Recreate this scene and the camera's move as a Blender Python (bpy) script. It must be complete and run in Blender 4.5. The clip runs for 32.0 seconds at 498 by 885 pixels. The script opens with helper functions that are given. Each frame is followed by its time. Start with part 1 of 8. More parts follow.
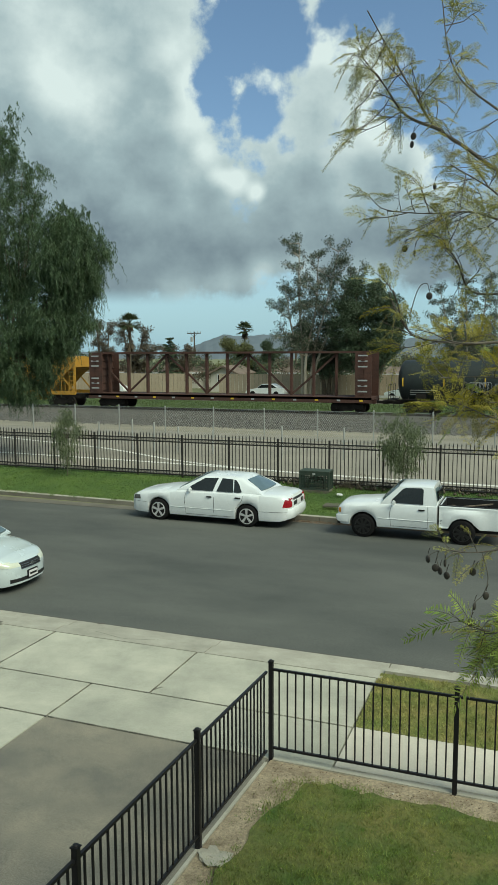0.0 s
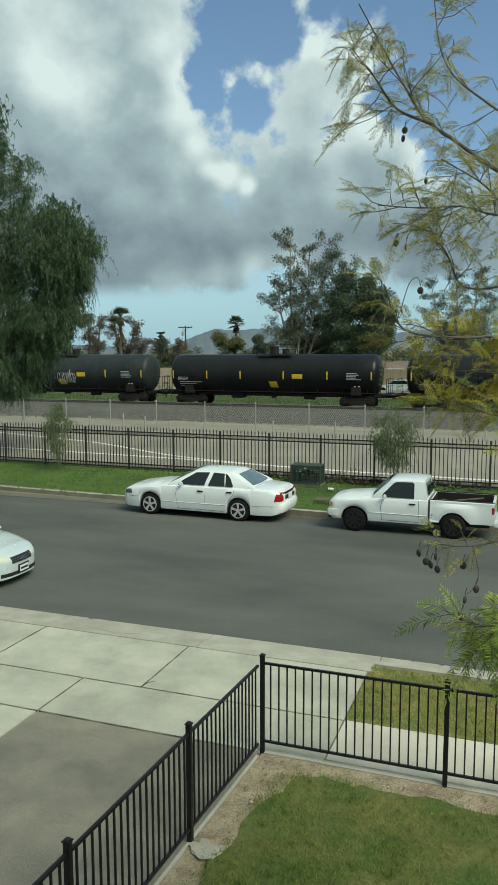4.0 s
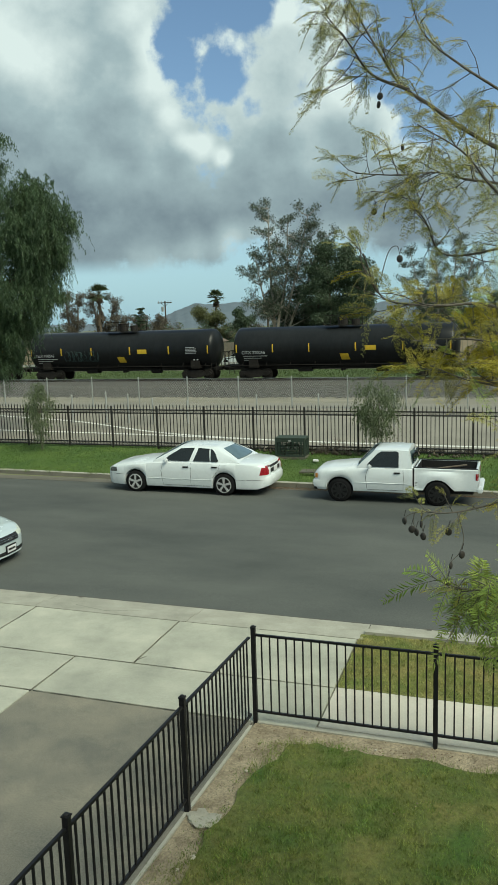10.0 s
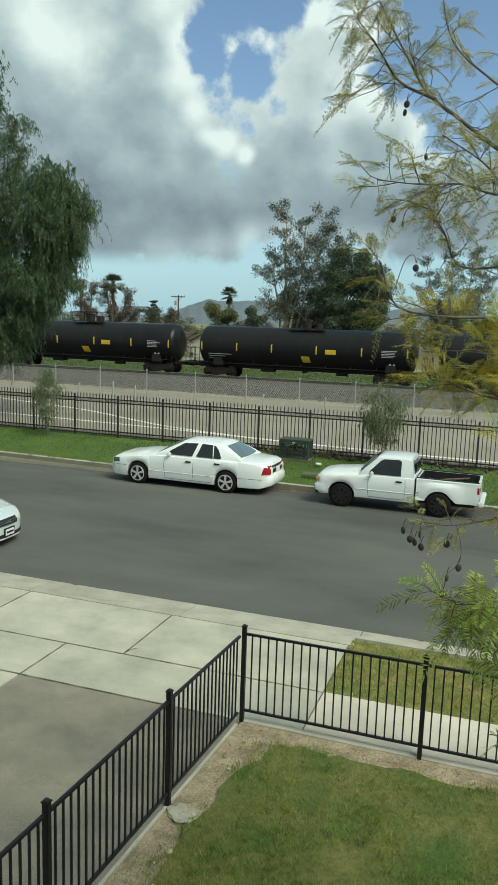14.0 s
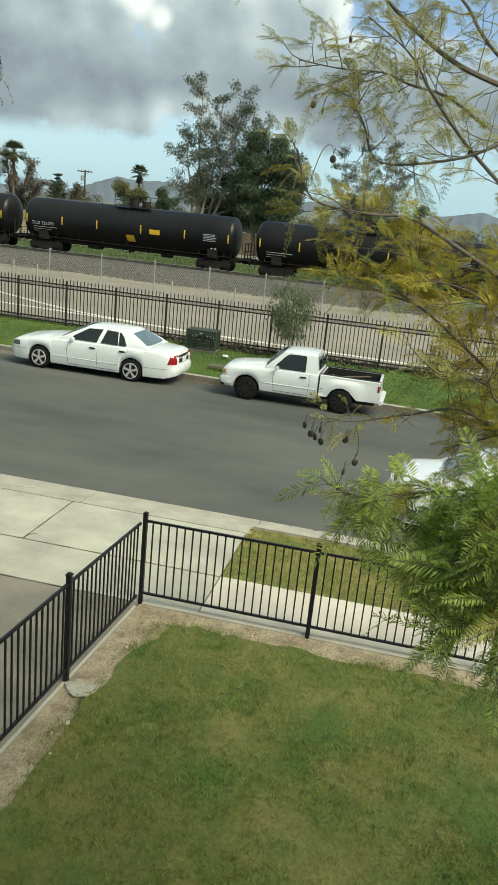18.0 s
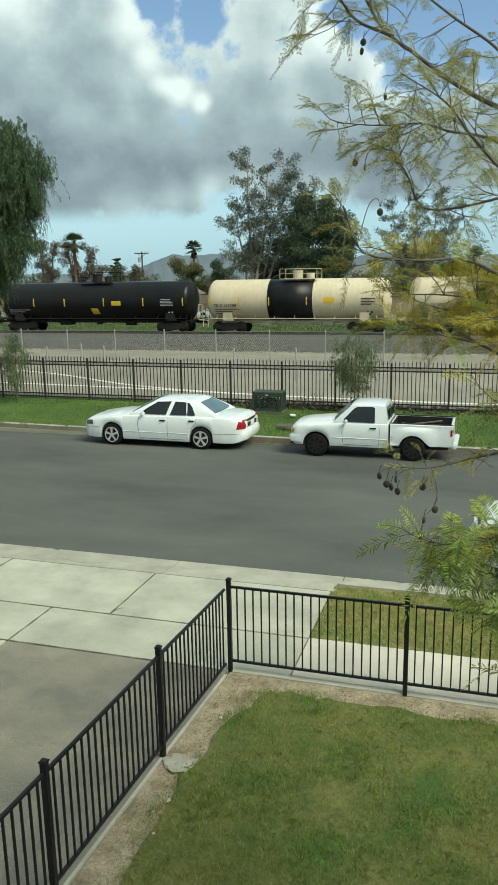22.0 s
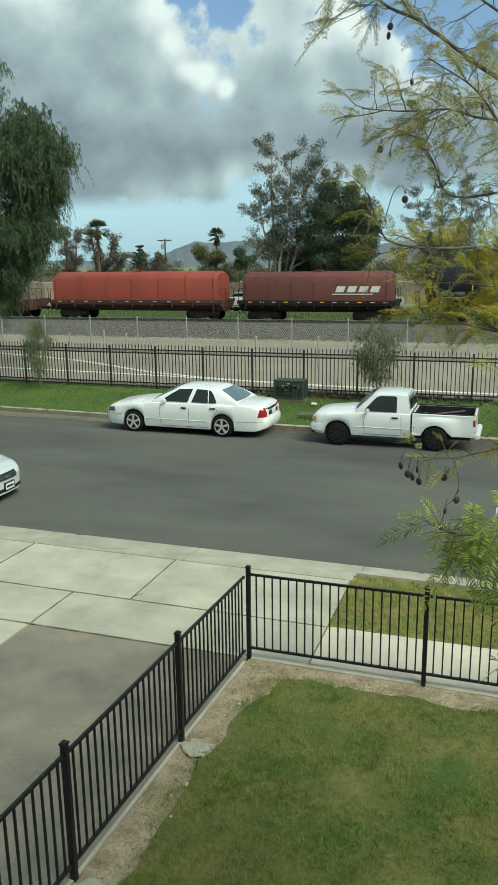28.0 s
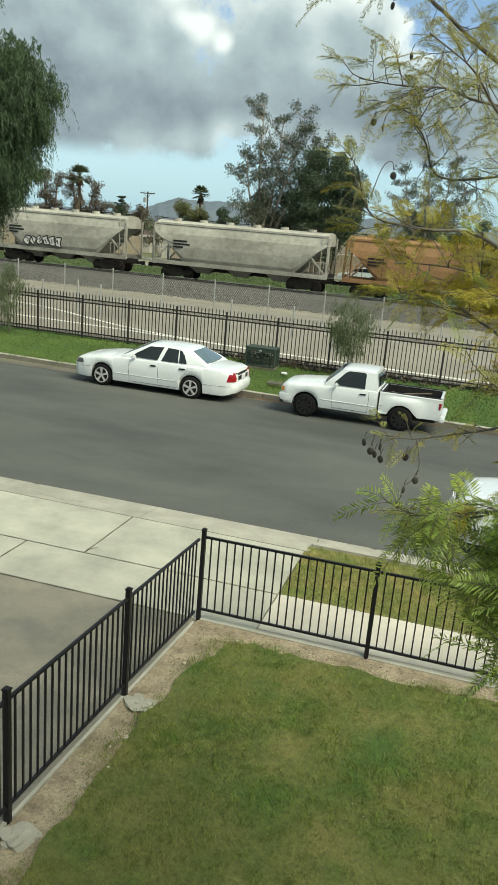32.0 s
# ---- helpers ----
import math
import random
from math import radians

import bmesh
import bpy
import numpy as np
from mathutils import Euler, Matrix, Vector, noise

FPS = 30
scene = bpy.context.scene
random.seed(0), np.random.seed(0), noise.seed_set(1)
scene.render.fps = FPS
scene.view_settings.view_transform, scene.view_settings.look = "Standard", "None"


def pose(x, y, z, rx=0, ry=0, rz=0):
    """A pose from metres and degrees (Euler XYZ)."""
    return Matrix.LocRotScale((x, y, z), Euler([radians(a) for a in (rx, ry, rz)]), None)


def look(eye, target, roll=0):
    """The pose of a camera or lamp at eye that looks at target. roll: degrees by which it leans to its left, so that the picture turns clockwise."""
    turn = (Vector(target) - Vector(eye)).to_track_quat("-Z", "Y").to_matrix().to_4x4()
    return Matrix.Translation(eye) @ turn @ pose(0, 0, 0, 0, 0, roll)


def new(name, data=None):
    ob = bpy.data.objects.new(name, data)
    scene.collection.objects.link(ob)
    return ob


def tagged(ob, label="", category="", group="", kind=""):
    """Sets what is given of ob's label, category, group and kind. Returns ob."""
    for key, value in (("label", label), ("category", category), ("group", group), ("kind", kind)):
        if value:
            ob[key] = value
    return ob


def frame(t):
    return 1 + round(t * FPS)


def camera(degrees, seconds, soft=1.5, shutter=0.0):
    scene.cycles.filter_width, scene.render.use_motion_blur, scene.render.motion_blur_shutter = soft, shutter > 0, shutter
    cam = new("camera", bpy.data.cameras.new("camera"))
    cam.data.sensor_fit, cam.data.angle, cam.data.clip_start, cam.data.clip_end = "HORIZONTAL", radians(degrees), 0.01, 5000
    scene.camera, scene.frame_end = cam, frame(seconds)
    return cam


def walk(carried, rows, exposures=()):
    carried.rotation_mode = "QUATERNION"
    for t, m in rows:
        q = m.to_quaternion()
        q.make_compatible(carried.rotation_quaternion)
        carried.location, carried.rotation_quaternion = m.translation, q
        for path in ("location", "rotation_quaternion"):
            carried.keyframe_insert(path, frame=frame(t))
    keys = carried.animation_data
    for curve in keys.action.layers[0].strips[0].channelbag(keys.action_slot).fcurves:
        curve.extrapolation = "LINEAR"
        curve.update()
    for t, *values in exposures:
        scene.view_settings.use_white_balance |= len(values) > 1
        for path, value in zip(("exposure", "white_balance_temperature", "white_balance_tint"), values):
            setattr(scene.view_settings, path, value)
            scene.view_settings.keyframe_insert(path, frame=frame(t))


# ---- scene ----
# The camera stands at an upper window and only turns: seconds, yaw, pitch, roll.
cam = camera(36.27, 32.0)
EYE = 4.947
ROWS = [
    (0.0, 20.36, -6.65, 0.20),
    (0.5, 20.07, -7.10, 0.28),
    (1.0, 19.83, -7.49, 0.24),
    (1.5, 19.77, -7.45, 0.22),
    (2.0, 19.77, -7.31, 0.16),
    (2.5, 19.76, -7.21, 0.16),
    (3.0, 19.76, -7.12, 0.14),
    (3.5, 19.72, -7.06, 0.11),
    (5.5, 19.73, -7.39, 0.40),
    (6.0, 19.76, -7.54, 0.38),
    (6.5, 19.88, -7.59, 0.38),
    (7.0, 19.92, -7.76, 0.48),
    (7.5, 19.48, -8.18, 0.39),
    (8.0, 19.08, -8.51, 0.17),
    (8.5, 18.91, -8.97, 0.27),
    (9.0, 18.53, -9.41, 1.00),
    (9.5, 18.21, -9.62, 1.55),
    (10.0, 18.27, -9.06, 1.79),
    (10.5, 18.33, -8.64, 1.90),
    (11.0, 18.43, -8.73, 1.71),
    (11.2, 17.31, -9.05, 1.33),
    (11.5, 13.23, -9.90, 0.76),
    (11.7, 11.42, -10.83, 0.23),
    (12.0, 14.76, -11.20, -0.57),
    (12.5, 16.54, -10.95, -0.94),
    (13.0, 18.08, -9.14, -0.31),
    (13.5, 19.29, -8.78, -1.32),
    (15.5, 16.54, -11.77, -5.06),
    (16.0, 15.36, -12.48, -5.22),
    (16.5, 14.52, -13.69, -4.94),
    (17.0, 13.22, -15.00, -4.97),
    (17.5, 12.85, -16.36, -5.43),
    (18.0, 12.74, -16.89, -5.66),
    (18.5, 12.40, -17.04, -5.69),
    (19.0, 11.78, -17.02, -5.50),
    (19.5, 10.65, -16.78, -4.88),
    (19.7, 11.17, -16.43, -4.97),
    (20.0, 15.03, -15.88, -5.11),
    (20.2, 17.04, -15.17, -4.72),
    (20.5, 17.59, -14.06, -4.13),
    (20.7, 16.88, -13.69, -3.80),
    (21.0, 17.21, -14.37, -3.31),
    (21.5, 17.55, -14.45, -0.93),
    (22.0, 16.66, -12.55, 0.96),
    (22.5, 16.89, -11.94, 0.55),
    (22.7, 17.28, -11.58, 0.26),
    (23.0, 19.58, -12.63, -0.18),
    (23.5, 20.09, -12.69, -0.20),
    (24.0, 19.32, -12.24, -0.48),
    (24.5, 20.42, -12.14, -0.74),
    (25.0, 20.93, -11.90, -0.01),
    (25.5, 19.78, -12.10, -0.25),
    (25.7, 19.66, -11.68, 1.18),
    (26.0, 20.65, -12.38, 3.33),
    (26.2, 19.21, -13.50, 2.67),
    (26.5, 17.62, -13.93, 1.67),
    (28.5, 19.11, -12.64, -0.03),
    (29.0, 20.04, -11.57, -0.41),
    (29.5, 20.20, -11.87, 0.15),
    (30.0, 20.02, -12.86, 0.39),
    (30.5, 20.02, -13.28, 0.06),
    (31.0, 18.26, -12.11, -0.19),
    (31.2, 16.08, -11.21, -1.29),
    (31.3, 14.68, -10.49, -1.85),
    (31.4, 12.79, -9.11, -2.40),
    (31.5, 10.49, -7.69, -2.95),
    (31.8, 15.23, -12.35, -3.99),
    (32.0, 17.07, -16.00, -4.69),
]
# the phone's own exposure and white balance drift a little
LIGHT = [(0, -0.08, 6200, 0.0), (11, -0.04, 6230, 0.0), (12, 0.1, 6350, 2.0), (13.5, 0.05, 6300, 0.0), (15.5, 0.15, 6380, 3.0), (17, 0.2, 6400, 3.5), (18, 0.3, 6650, 6.0), (19.5, 0.35, 6700, 7.0), (21, 0.3, 6400, 2.0), (23, 0.1, 6300, 0.0), (31, 0.12, 6250, 0.0), (32, 0.3, 6550, 5.0)]
walk(cam, [(t, pose(0, 0, EYE, 90 + pitch, roll, yaw)) for t, yaw, pitch, roll in ROWS], LIGHT)

# ---- light ----
SUN_EL, SUN_AZ = 48.0, 118.0   # degrees up; degrees clockwise from +y
world = bpy.data.worlds.new("sky")
scene.world = world
world.use_nodes = True
scene.view_settings.exposure = 0.0


def sky_nodes():
    nt = world.node_tree
    N, L = nt.nodes, nt.links
    N.clear()

    def n(kind, **kw):
        nd = N.new(kind)
        for k, v in kw.items():
            if k == "op":
                nd.operation = v
        return nd

    def m(op, a, b=None, clamp=False):
        nd = N.new("ShaderNodeMath")
        nd.inputs[2].default_value = 1.2
        nd.operation, nd.use_clamp = op, clamp
        for i, s in enumerate((a, b)):
            if s is None:
                continue
            if isinstance(s, (int, float)):
                nd.inputs[i].default_value = s
            else:
                L.new(s, nd.inputs[i])
        return nd.outputs[0]

    def rng(a, f0, f1, t0, t1, smooth=True):
        nd = N.new("ShaderNodeMapRange")
        nd.interpolation_type = "SMOOTHSTEP" if smooth else "LINEAR"
        L.new(a, nd.inputs[0])
        for i, v in enumerate((f0, f1, t0, t1)):
            nd.inputs[i + 1].default_value = v
        return nd.outputs[0]

    out = n("ShaderNodeOutputWorld")
    sky = n("ShaderNodeTexSky")
    sky.sky_type, sky.sun_disc = "NISHITA", False
    sky.sun_elevation, sky.sun_rotation = radians(SUN_EL), radians(SUN_AZ)
    sky.air_density, sky.dust_density, sky.ozone_density = 1.0, 0.6, 1.6
    co = n("ShaderNodeTexCoord").outputs["Generated"]
    sep = n("ShaderNodeSeparateXYZ")
    L.new(co, sep.inputs[0])
    z = m("MAXIMUM", sep.outputs[2], 0.0)

    def noise_at(scale, detail, rough, shift, flat=1.0):
        mp = n("ShaderNodeMapping")
        mp.inputs[1].default_value = shift
        mp.inputs[3].default_value = (1, 1, flat)
        L.new(co, mp.inputs[0])
        t = n("ShaderNodeTexNoise")
        t.inputs["Scale"].default_value, t.inputs["Detail"].default_value, t.inputs["Roughness"].default_value = scale, detail, rough
        L.new(mp.outputs[0], t.inputs["Vector"])
        return t.outputs["Fac"]

    def away(d):
        """Degrees between a direction and d (bearing, height)."""
        dot = N.new("ShaderNodeVectorMath")
        dot.operation = "DOT_PRODUCT"
        L.new(co, dot.inputs[0])
        b, h = radians(d[0]), radians(d[1])
        dot.inputs[1].default_value = (math.sin(b) * math.cos(h), math.cos(b) * math.cos(h), math.sin(h))
        return m("MULTIPLY", m("ARCCOSINE", m("MINIMUM", dot.outputs["Value"], 1.0)), 57.2958)

    # cumulus heaps: direction and half-width in degrees, their rims broken by noise
    lobes = ((-30.7, 21.3, 7.2), (-30.1, 15.5, 7.2), (-35.6, 12.7, 8.7), (-26.6, 19.5, 2.9), (-26.7, 14.9, 3.3), (-32.2, 9.1, 7.4), (-42.0, 16.4, 11.3), (-21.2, 11.7, 1.9), (-19.7, 11.4, 1.0), (-23.2, 11.4, 2.5), (-27.0, 7.7, 3.9), (-21.2, 8.1, 3.7), (-15.4, 8.0, 3.9), (-10.1, 8.3, 3.9), (-33.5, 7.1, 5.2), (-17.9, 10.3, 2.6), (-15.1, 19.5, 2.5), (-15.5, 16.5, 3.9), (-12.3, 18.4, 3.7), (-11.8, 13.7, 4.6), (-19.1, 15.5, 2.3), (-16.2, 12.7, 3.3), (-6.9, 7.4, 3.5), (-20.3, 18.0, 1.6), (-17.1, 18.9, 1.6), (-16.7, 23.5, 1.1), (-20.5, 16.3, 1.3))
    lit = ((-26.0, 20.5, 2.2, 0.6), (-24.4, 18.5, 1.7, 0.65), (-24.6, 16.1, 2.0, 0.65), (-23.5, 14.1, 1.3, 0.6), (-33.1, 19.9, 4.8, 0.3), (-35.3, 21.6, 5.2, 0.35), (-32.8, 15.8, 3.9, 0.2), (-28.6, 10.6, 2.4, 0.35), (-21.3, 12.3, 1.2, 0.95), (-19.8, 11.6, 0.9, 1.0), (-22.6, 12.7, 1.0, 0.6), (-19.4, 18.5, 1.0, 0.45), (-21.2, 18.6, 0.8, 0.4), (-15.3, 20.7, 1.7, 0.6), (-13.1, 20.4, 2.0, 0.6), (-10.9, 18.3, 2.4, 0.6), (-11.2, 15.1, 2.4, 0.65), (-13.0, 11.5, 2.0, 0.5), (-13.8, 13.8, 1.7, 0.3), (-18.7, 18.2, 1.3, 0.4), (-19.3, 5.7, 2.0, 0.8), (-22.1, 5.3, 1.7, 0.5), (-25.4, 4.8, 2.6, 0.35), (-16.6, 6.0, 1.7, 0.6), (-11.3, 5.8, 2.6, 0.45), (-7.0, 12.7, 3.0, 0.45))
    big = noise_at(5.5, 10.0, 0.58, (3.1, 0.4, 0.2))
    fine = noise_at(17.0, 8.0, 0.6, (7.7, 2.2, 1.0))
    deep = None
    for b, h, r in lobes:
        v = m("SUBTRACT", r * 0.95, away((b, h)))
        deep = v if deep is None else m("SMOOTH_MAX", deep, v)
    # blue gaps between the heaps
    gaps = ((-22.6, 19.4, 1.5), (-22.7, 17.2, 1.0), (-21.0, 21.6, 2.3), (-19.9, 16.6, 1.3), (-19.8, 13.3, 0.8), (-17.9, 20.4, 1.3), (-22.1, 15.3, 0.6), (-8.0, 17.6, 1.9), (-5.6, 20.9, 3.0), (-6.2, 14.6, 1.6), (-18.8, 23.5, 2.6))
    for b, h, r in gaps:
        deep = m("MINIMUM", deep, m("MULTIPLY", m("SUBTRACT", away((b, h)), r), 1.6))
    # a thin arm of cloud crosses the gap
    for b, h, r in ((-20.9, 18.6, 0.7), (-19.6, 18.4, 0.9), (-18.3, 18.5, 1.1), (-17.0, 18.9, 1.3), (-21.4, 12.0, 1.5), (-20.2, 11.7, 1.2)):
        deep = m("SMOOTH_MAX", deep, m("MULTIPLY", m("SUBTRACT", r, away((b, h))), 1.5))
    # a flat deck of cloud hangs low over the hills
    deck = m("SUBTRACT", 3.4, m("MULTIPLY", m("ABSOLUTE", m("SUBTRACT", z, 0.135)), 62.0))
    deep = m("SMOOTH_MAX", deep, deck)
    far = rng(away((-18.0, 14.5)), 30.0, 48.0, 0.0, 1.0)
    deep = m("ADD", deep, m("MULTIPLY", far, m("MULTIPLY", m("SUBTRACT", 9.0, deep), 0.92)))
    dens = m("ADD", deep, m("ADD", m("MULTIPLY", m("SUBTRACT", big, 0.5), 11.0), m("MULTIPLY", m("SUBTRACT", fine, 0.5), 6.0)))
    mask = rng(dens, -0.5, 1.0, 0.0, 1.0)
    # the deck ends above the hills: a clear band lies under it
    edge = m("ADD", z, m("MULTIPLY", m("SUBTRACT", noise_at(3.2, 4.0, 0.5, (2, 2, 2), 2.0), 0.5), 0.03))
    mask = m("MULTIPLY", mask, rng(edge, 0.062, 0.088, 0.0, 1.0), clamp=True)
    haze = m("MULTIPLY", rng(z, 0.0, 0.16, 0.75, 0.05), 1.0)
    glow_sum = None
    for b, h, r, a in lit:
        v = m("MULTIPLY", rng(away((b, h)), 0.0, r * 1.15, 1.0, 0.0), a)
        glow_sum = v if glow_sum is None else m("ADD", glow_sum, v)
    rim = rng(dens, 0.0, 4.0, 0.30, 0.0)
    billow = m("MULTIPLY", m("SUBTRACT", noise_at(8.0, 9.0, 0.55, (1.3, 5.2, 3.0), 1.3), 0.5), 1.05)
    billow = m("ADD", billow, m("MULTIPLY", m("SUBTRACT", fine, 0.5), 0.55))
    high = rng(z, 0.12, 0.30, -0.16, 0.26)
    lightness = m("ADD", m("ADD", m("MULTIPLY", glow_sum, 0.66), m("MULTIPLY", rim, rng(z, 0.1, 0.2, 0.4, 1.0))), m("ADD", m("ADD", billow, high), 0.27))
    shade = m("SUBTRACT", 1.0, lightness, clamp=True)
    ramp = n("ShaderNodeValToRGB")
    e = ramp.color_ramp.elements
    e[0].position, e[0].color = 0.0, (0.80, 0.865, 0.84, 1)
    e[1].position, e[1].color = 1.0, (0.195, 0.245, 0.285, 1)
    mid = ramp.color_ramp.elements.new(0.5)
    mid.color = (0.405, 0.492, 0.515, 1)
    L.new(shade, ramp.inputs[0])
    b_sky, b_cloud, b_haze = n("ShaderNodeBackground"), n("ShaderNodeBackground"), n("ShaderNodeBackground")
    L.new(sky.outputs[0], b_sky.inputs[0])
    b_sky.inputs[1].default_value = 0.125
    L.new(ramp.outputs[0], b_cloud.inputs[0])
    b_cloud.inputs[1].default_value = 1.0
    b_haze.inputs[0].default_value = (0.29, 0.53, 0.68, 1)
    m1, m2 = n("ShaderNodeMixShader"), n("ShaderNodeMixShader")
    L.new(haze, m1.inputs[0])
    L.new(b_sky.outputs[0], m1.inputs[1])
    L.new(b_haze.outputs[0], m1.inputs[2])
    L.new(mask, m2.inputs[0])
    L.new(m1.outputs[0], m2.inputs[1])
    L.new(b_cloud.outputs[0], m2.inputs[2])
    L.new(m2.outputs[0], out.inputs[0])


sky_nodes()
sun_data = bpy.data.lights.new("sun", "SUN")
sun_data.energy, sun_data.angle, sun_data.color = 3.85, radians(34), (0.98, 0.92, 0.73)
sun = new("sun", sun_data)
a, e = radians(SUN_AZ), radians(SUN_EL)
sun.matrix_world = look((30 * math.sin(a) * math.cos(e), 30 * math.cos(a) * math.cos(e), 30 * math.sin(e)), (0, 0, 0))

# ---- materials ----
def mat(name, col, rough=0.6, metal=0.0, vary=0.15, scale=6.0, fine=60.0, bump=0.0, col2=None, spread=0.5, island=False, obj_rand=0.0, coat=0.0, stretch=(1, 1, 1), fine_vary=None, bias=0.0):
    """Base colour mottled at two scales, with a fine bump."""
    mt = bpy.data.materials.new(name)
    mt.use_nodes = True
    nt = mt.node_tree
    N, L = nt.nodes, nt.links
    p = N["Principled BSDF"]
    p.inputs["Roughness"].default_value, p.inputs["Metallic"].default_value = rough, metal
    p.inputs["Coat Weight"].default_value, p.inputs["Coat Roughness"].default_value = coat, 0.08
    tc = N.new("ShaderNodeTexCoord")
    mp = N.new("ShaderNodeMapping")
    mp.inputs["Scale"].default_value = stretch
    L.new(tc.outputs["Object"], mp.inputs[0])

    def tex(s, d):
        t = N.new("ShaderNodeTexNoise")
        t.inputs["Scale"].default_value, t.inputs["Detail"].default_value, t.inputs["Roughness"].default_value = s, d, 0.62
        L.new(mp.outputs[0], t.inputs["Vector"])
        return t.outputs["Fac"]
    big, small = tex(scale, 5), tex(fine, 4)
    c2 = col2 or [c * (1 - 2 * vary) for c in col]
    mix = N.new("ShaderNodeMix")
    mix.data_type = "RGBA"
    mix.inputs[6].default_value, mix.inputs[7].default_value = (*col, 1), (*c2, 1)
    mr = N.new("ShaderNodeMapRange")
    mr.inputs[1].default_value, mr.inputs[2].default_value = 0.5 + bias - spread * 0.4, 0.5 + bias + spread * 0.4
    L.new(big, mr.inputs[0])
    L.new(mr.outputs[0], mix.inputs[0])
    hsv = N.new("ShaderNodeHueSaturation")
    L.new(mix.outputs[2], hsv.inputs["Color"])
    mv = N.new("ShaderNodeMapRange")
    fv = vary if fine_vary is None else fine_vary
    mv.inputs[1].default_value, mv.inputs[2].default_value, mv.inputs[3].default_value, mv.inputs[4].default_value = 0.25, 0.75, 1 - fv, 1 + fv
    L.new(small, mv.inputs[0])
    val = mv.outputs[0]
    if island or obj_rand:
        src = N.new("ShaderNodeNewGeometry").outputs["Random Per Island"] if island else N.new("ShaderNodeObjectInfo").outputs["Random"]
        am = 0.35 if island else obj_rand
        r = N.new("ShaderNodeMapRange")
        r.inputs[3].default_value, r.inputs[4].default_value = 1 - am, 1 + am
        L.new(src, r.inputs[0])
        mul = N.new("ShaderNodeMath")
        mul.operation = "MULTIPLY"
        L.new(val, mul.inputs[0])
        L.new(r.outputs[0], mul.inputs[1])
        val = mul.outputs[0]
    L.new(val, hsv.inputs["Value"])
    L.new(hsv.outputs[0], p.inputs["Base Color"])
    rr = N.new("ShaderNodeMapRange")
    rr.inputs[3].default_value, rr.inputs[4].default_value = max(rough - 0.1, 0.02), min(rough + 0.1, 1)
    L.new(big, rr.inputs[0])
    L.new(rr.outputs[0], p.inputs["Roughness"])
    if bump:
        b = N.new("ShaderNodeBump")
        b.inputs["Strength"].default_value, b.inputs["Distance"].default_value = 0.6, bump
        L.new(small, b.inputs["Height"])
        L.new(b.outputs[0], p.inputs["Normal"])
    return mt


def leaf_mat(name, col, col2):
    mt = mat(name, col, 0.5, vary=0.2, scale=1.3, fine=9.0, col2=col2, island=True)
    nt = mt.node_tree
    p, out = nt.nodes["Principled BSDF"], nt.nodes["Material Output"]
    tr = nt.nodes.new("ShaderNodeBsdfTranslucent")
    mx = nt.nodes.new("ShaderNodeMixShader")
    mx.inputs[0].default_value = 0.42
    src = p.inputs["Base Color"].links[0].from_socket
    nt.links.new(src, tr.inputs[0])
    nt.links.new(p.outputs[0], mx.inputs[1])
    nt.links.new(tr.outputs[0], mx.inputs[2])
    nt.links.new(mx.outputs[0], out.inputs[0])
    return mt


def glass_dark(name, col=(0.012, 0.016, 0.018)):
    return mat(name, col, 0.06, vary=0.1, scale=2, fine=5)


M_ASPH = mat("asphalt", (0.112, 0.116, 0.107), 0.90, vary=0.10, scale=0.35, fine=70, bump=0.005, col2=(0.068, 0.073, 0.070), spread=0.4, fine_vary=0.22, stretch=(0.45, 1, 1))
M_ASPH2 = mat("old_asphalt", (0.250, 0.228, 0.180), 0.95, vary=0.1, scale=0.9, fine=70, bump=0.006, col2=(0.140, 0.137, 0.120), spread=0.40, fine_vary=0.30)
M_LOT = mat("lot_asphalt", (0.276, 0.253, 0.207), 0.95, vary=0.08, scale=0.25, fine=20, bump=0.004, col2=(0.198, 0.184, 0.155))
M_CONC = mat("concrete", (0.440, 0.432, 0.355), 0.9, vary=0.06, scale=1.1, fine=45, bump=0.0025, col2=(0.300, 0.300, 0.250), spread=0.42, obj_rand=0.08, fine_vary=0.12)
M_WALK = mat("sidewalk_concrete", (0.590, 0.550, 0.465), 0.9, vary=0.06, scale=0.9, fine=45, bump=0.0025, col2=(0.440, 0.415, 0.350), spread=0.5, obj_rand=0.05, fine_vary=0.09)
M_CURB = mat("curb_concrete", (0.40, 0.385, 0.325), 0.92, vary=0.1, scale=1.6, fine=50, bump=0.004, col2=(0.27, 0.26, 0.215), obj_rand=0.06)
M_FARCURB = mat("dark_stained_curb", (0.155, 0.145, 0.118), 0.95, vary=0.15, scale=0.9, fine=30, bump=0.004, col2=(0.085, 0.078, 0.062), obj_rand=0.08)
M_JOINT = mat("joint_dirt", (0.10, 0.09, 0.075), 1.0, vary=0.2, scale=4, fine=60)
M_SOIL = mat("soil", (0.335, 0.280, 0.194), 1.0, vary=0.25, scale=4.2, fine=36, bump=0.03, col2=(0.130, 0.100, 0.066), spread=0.45, fine_vary=0.4, bias=0.08)
M_TURF = mat("turf", (0.048, 0.088, 0.014), 1.0, vary=0.4, scale=1.3, fine=22, bump=0.03, col2=(0.155, 0.140, 0.044), spread=0.54, bias=0.04)
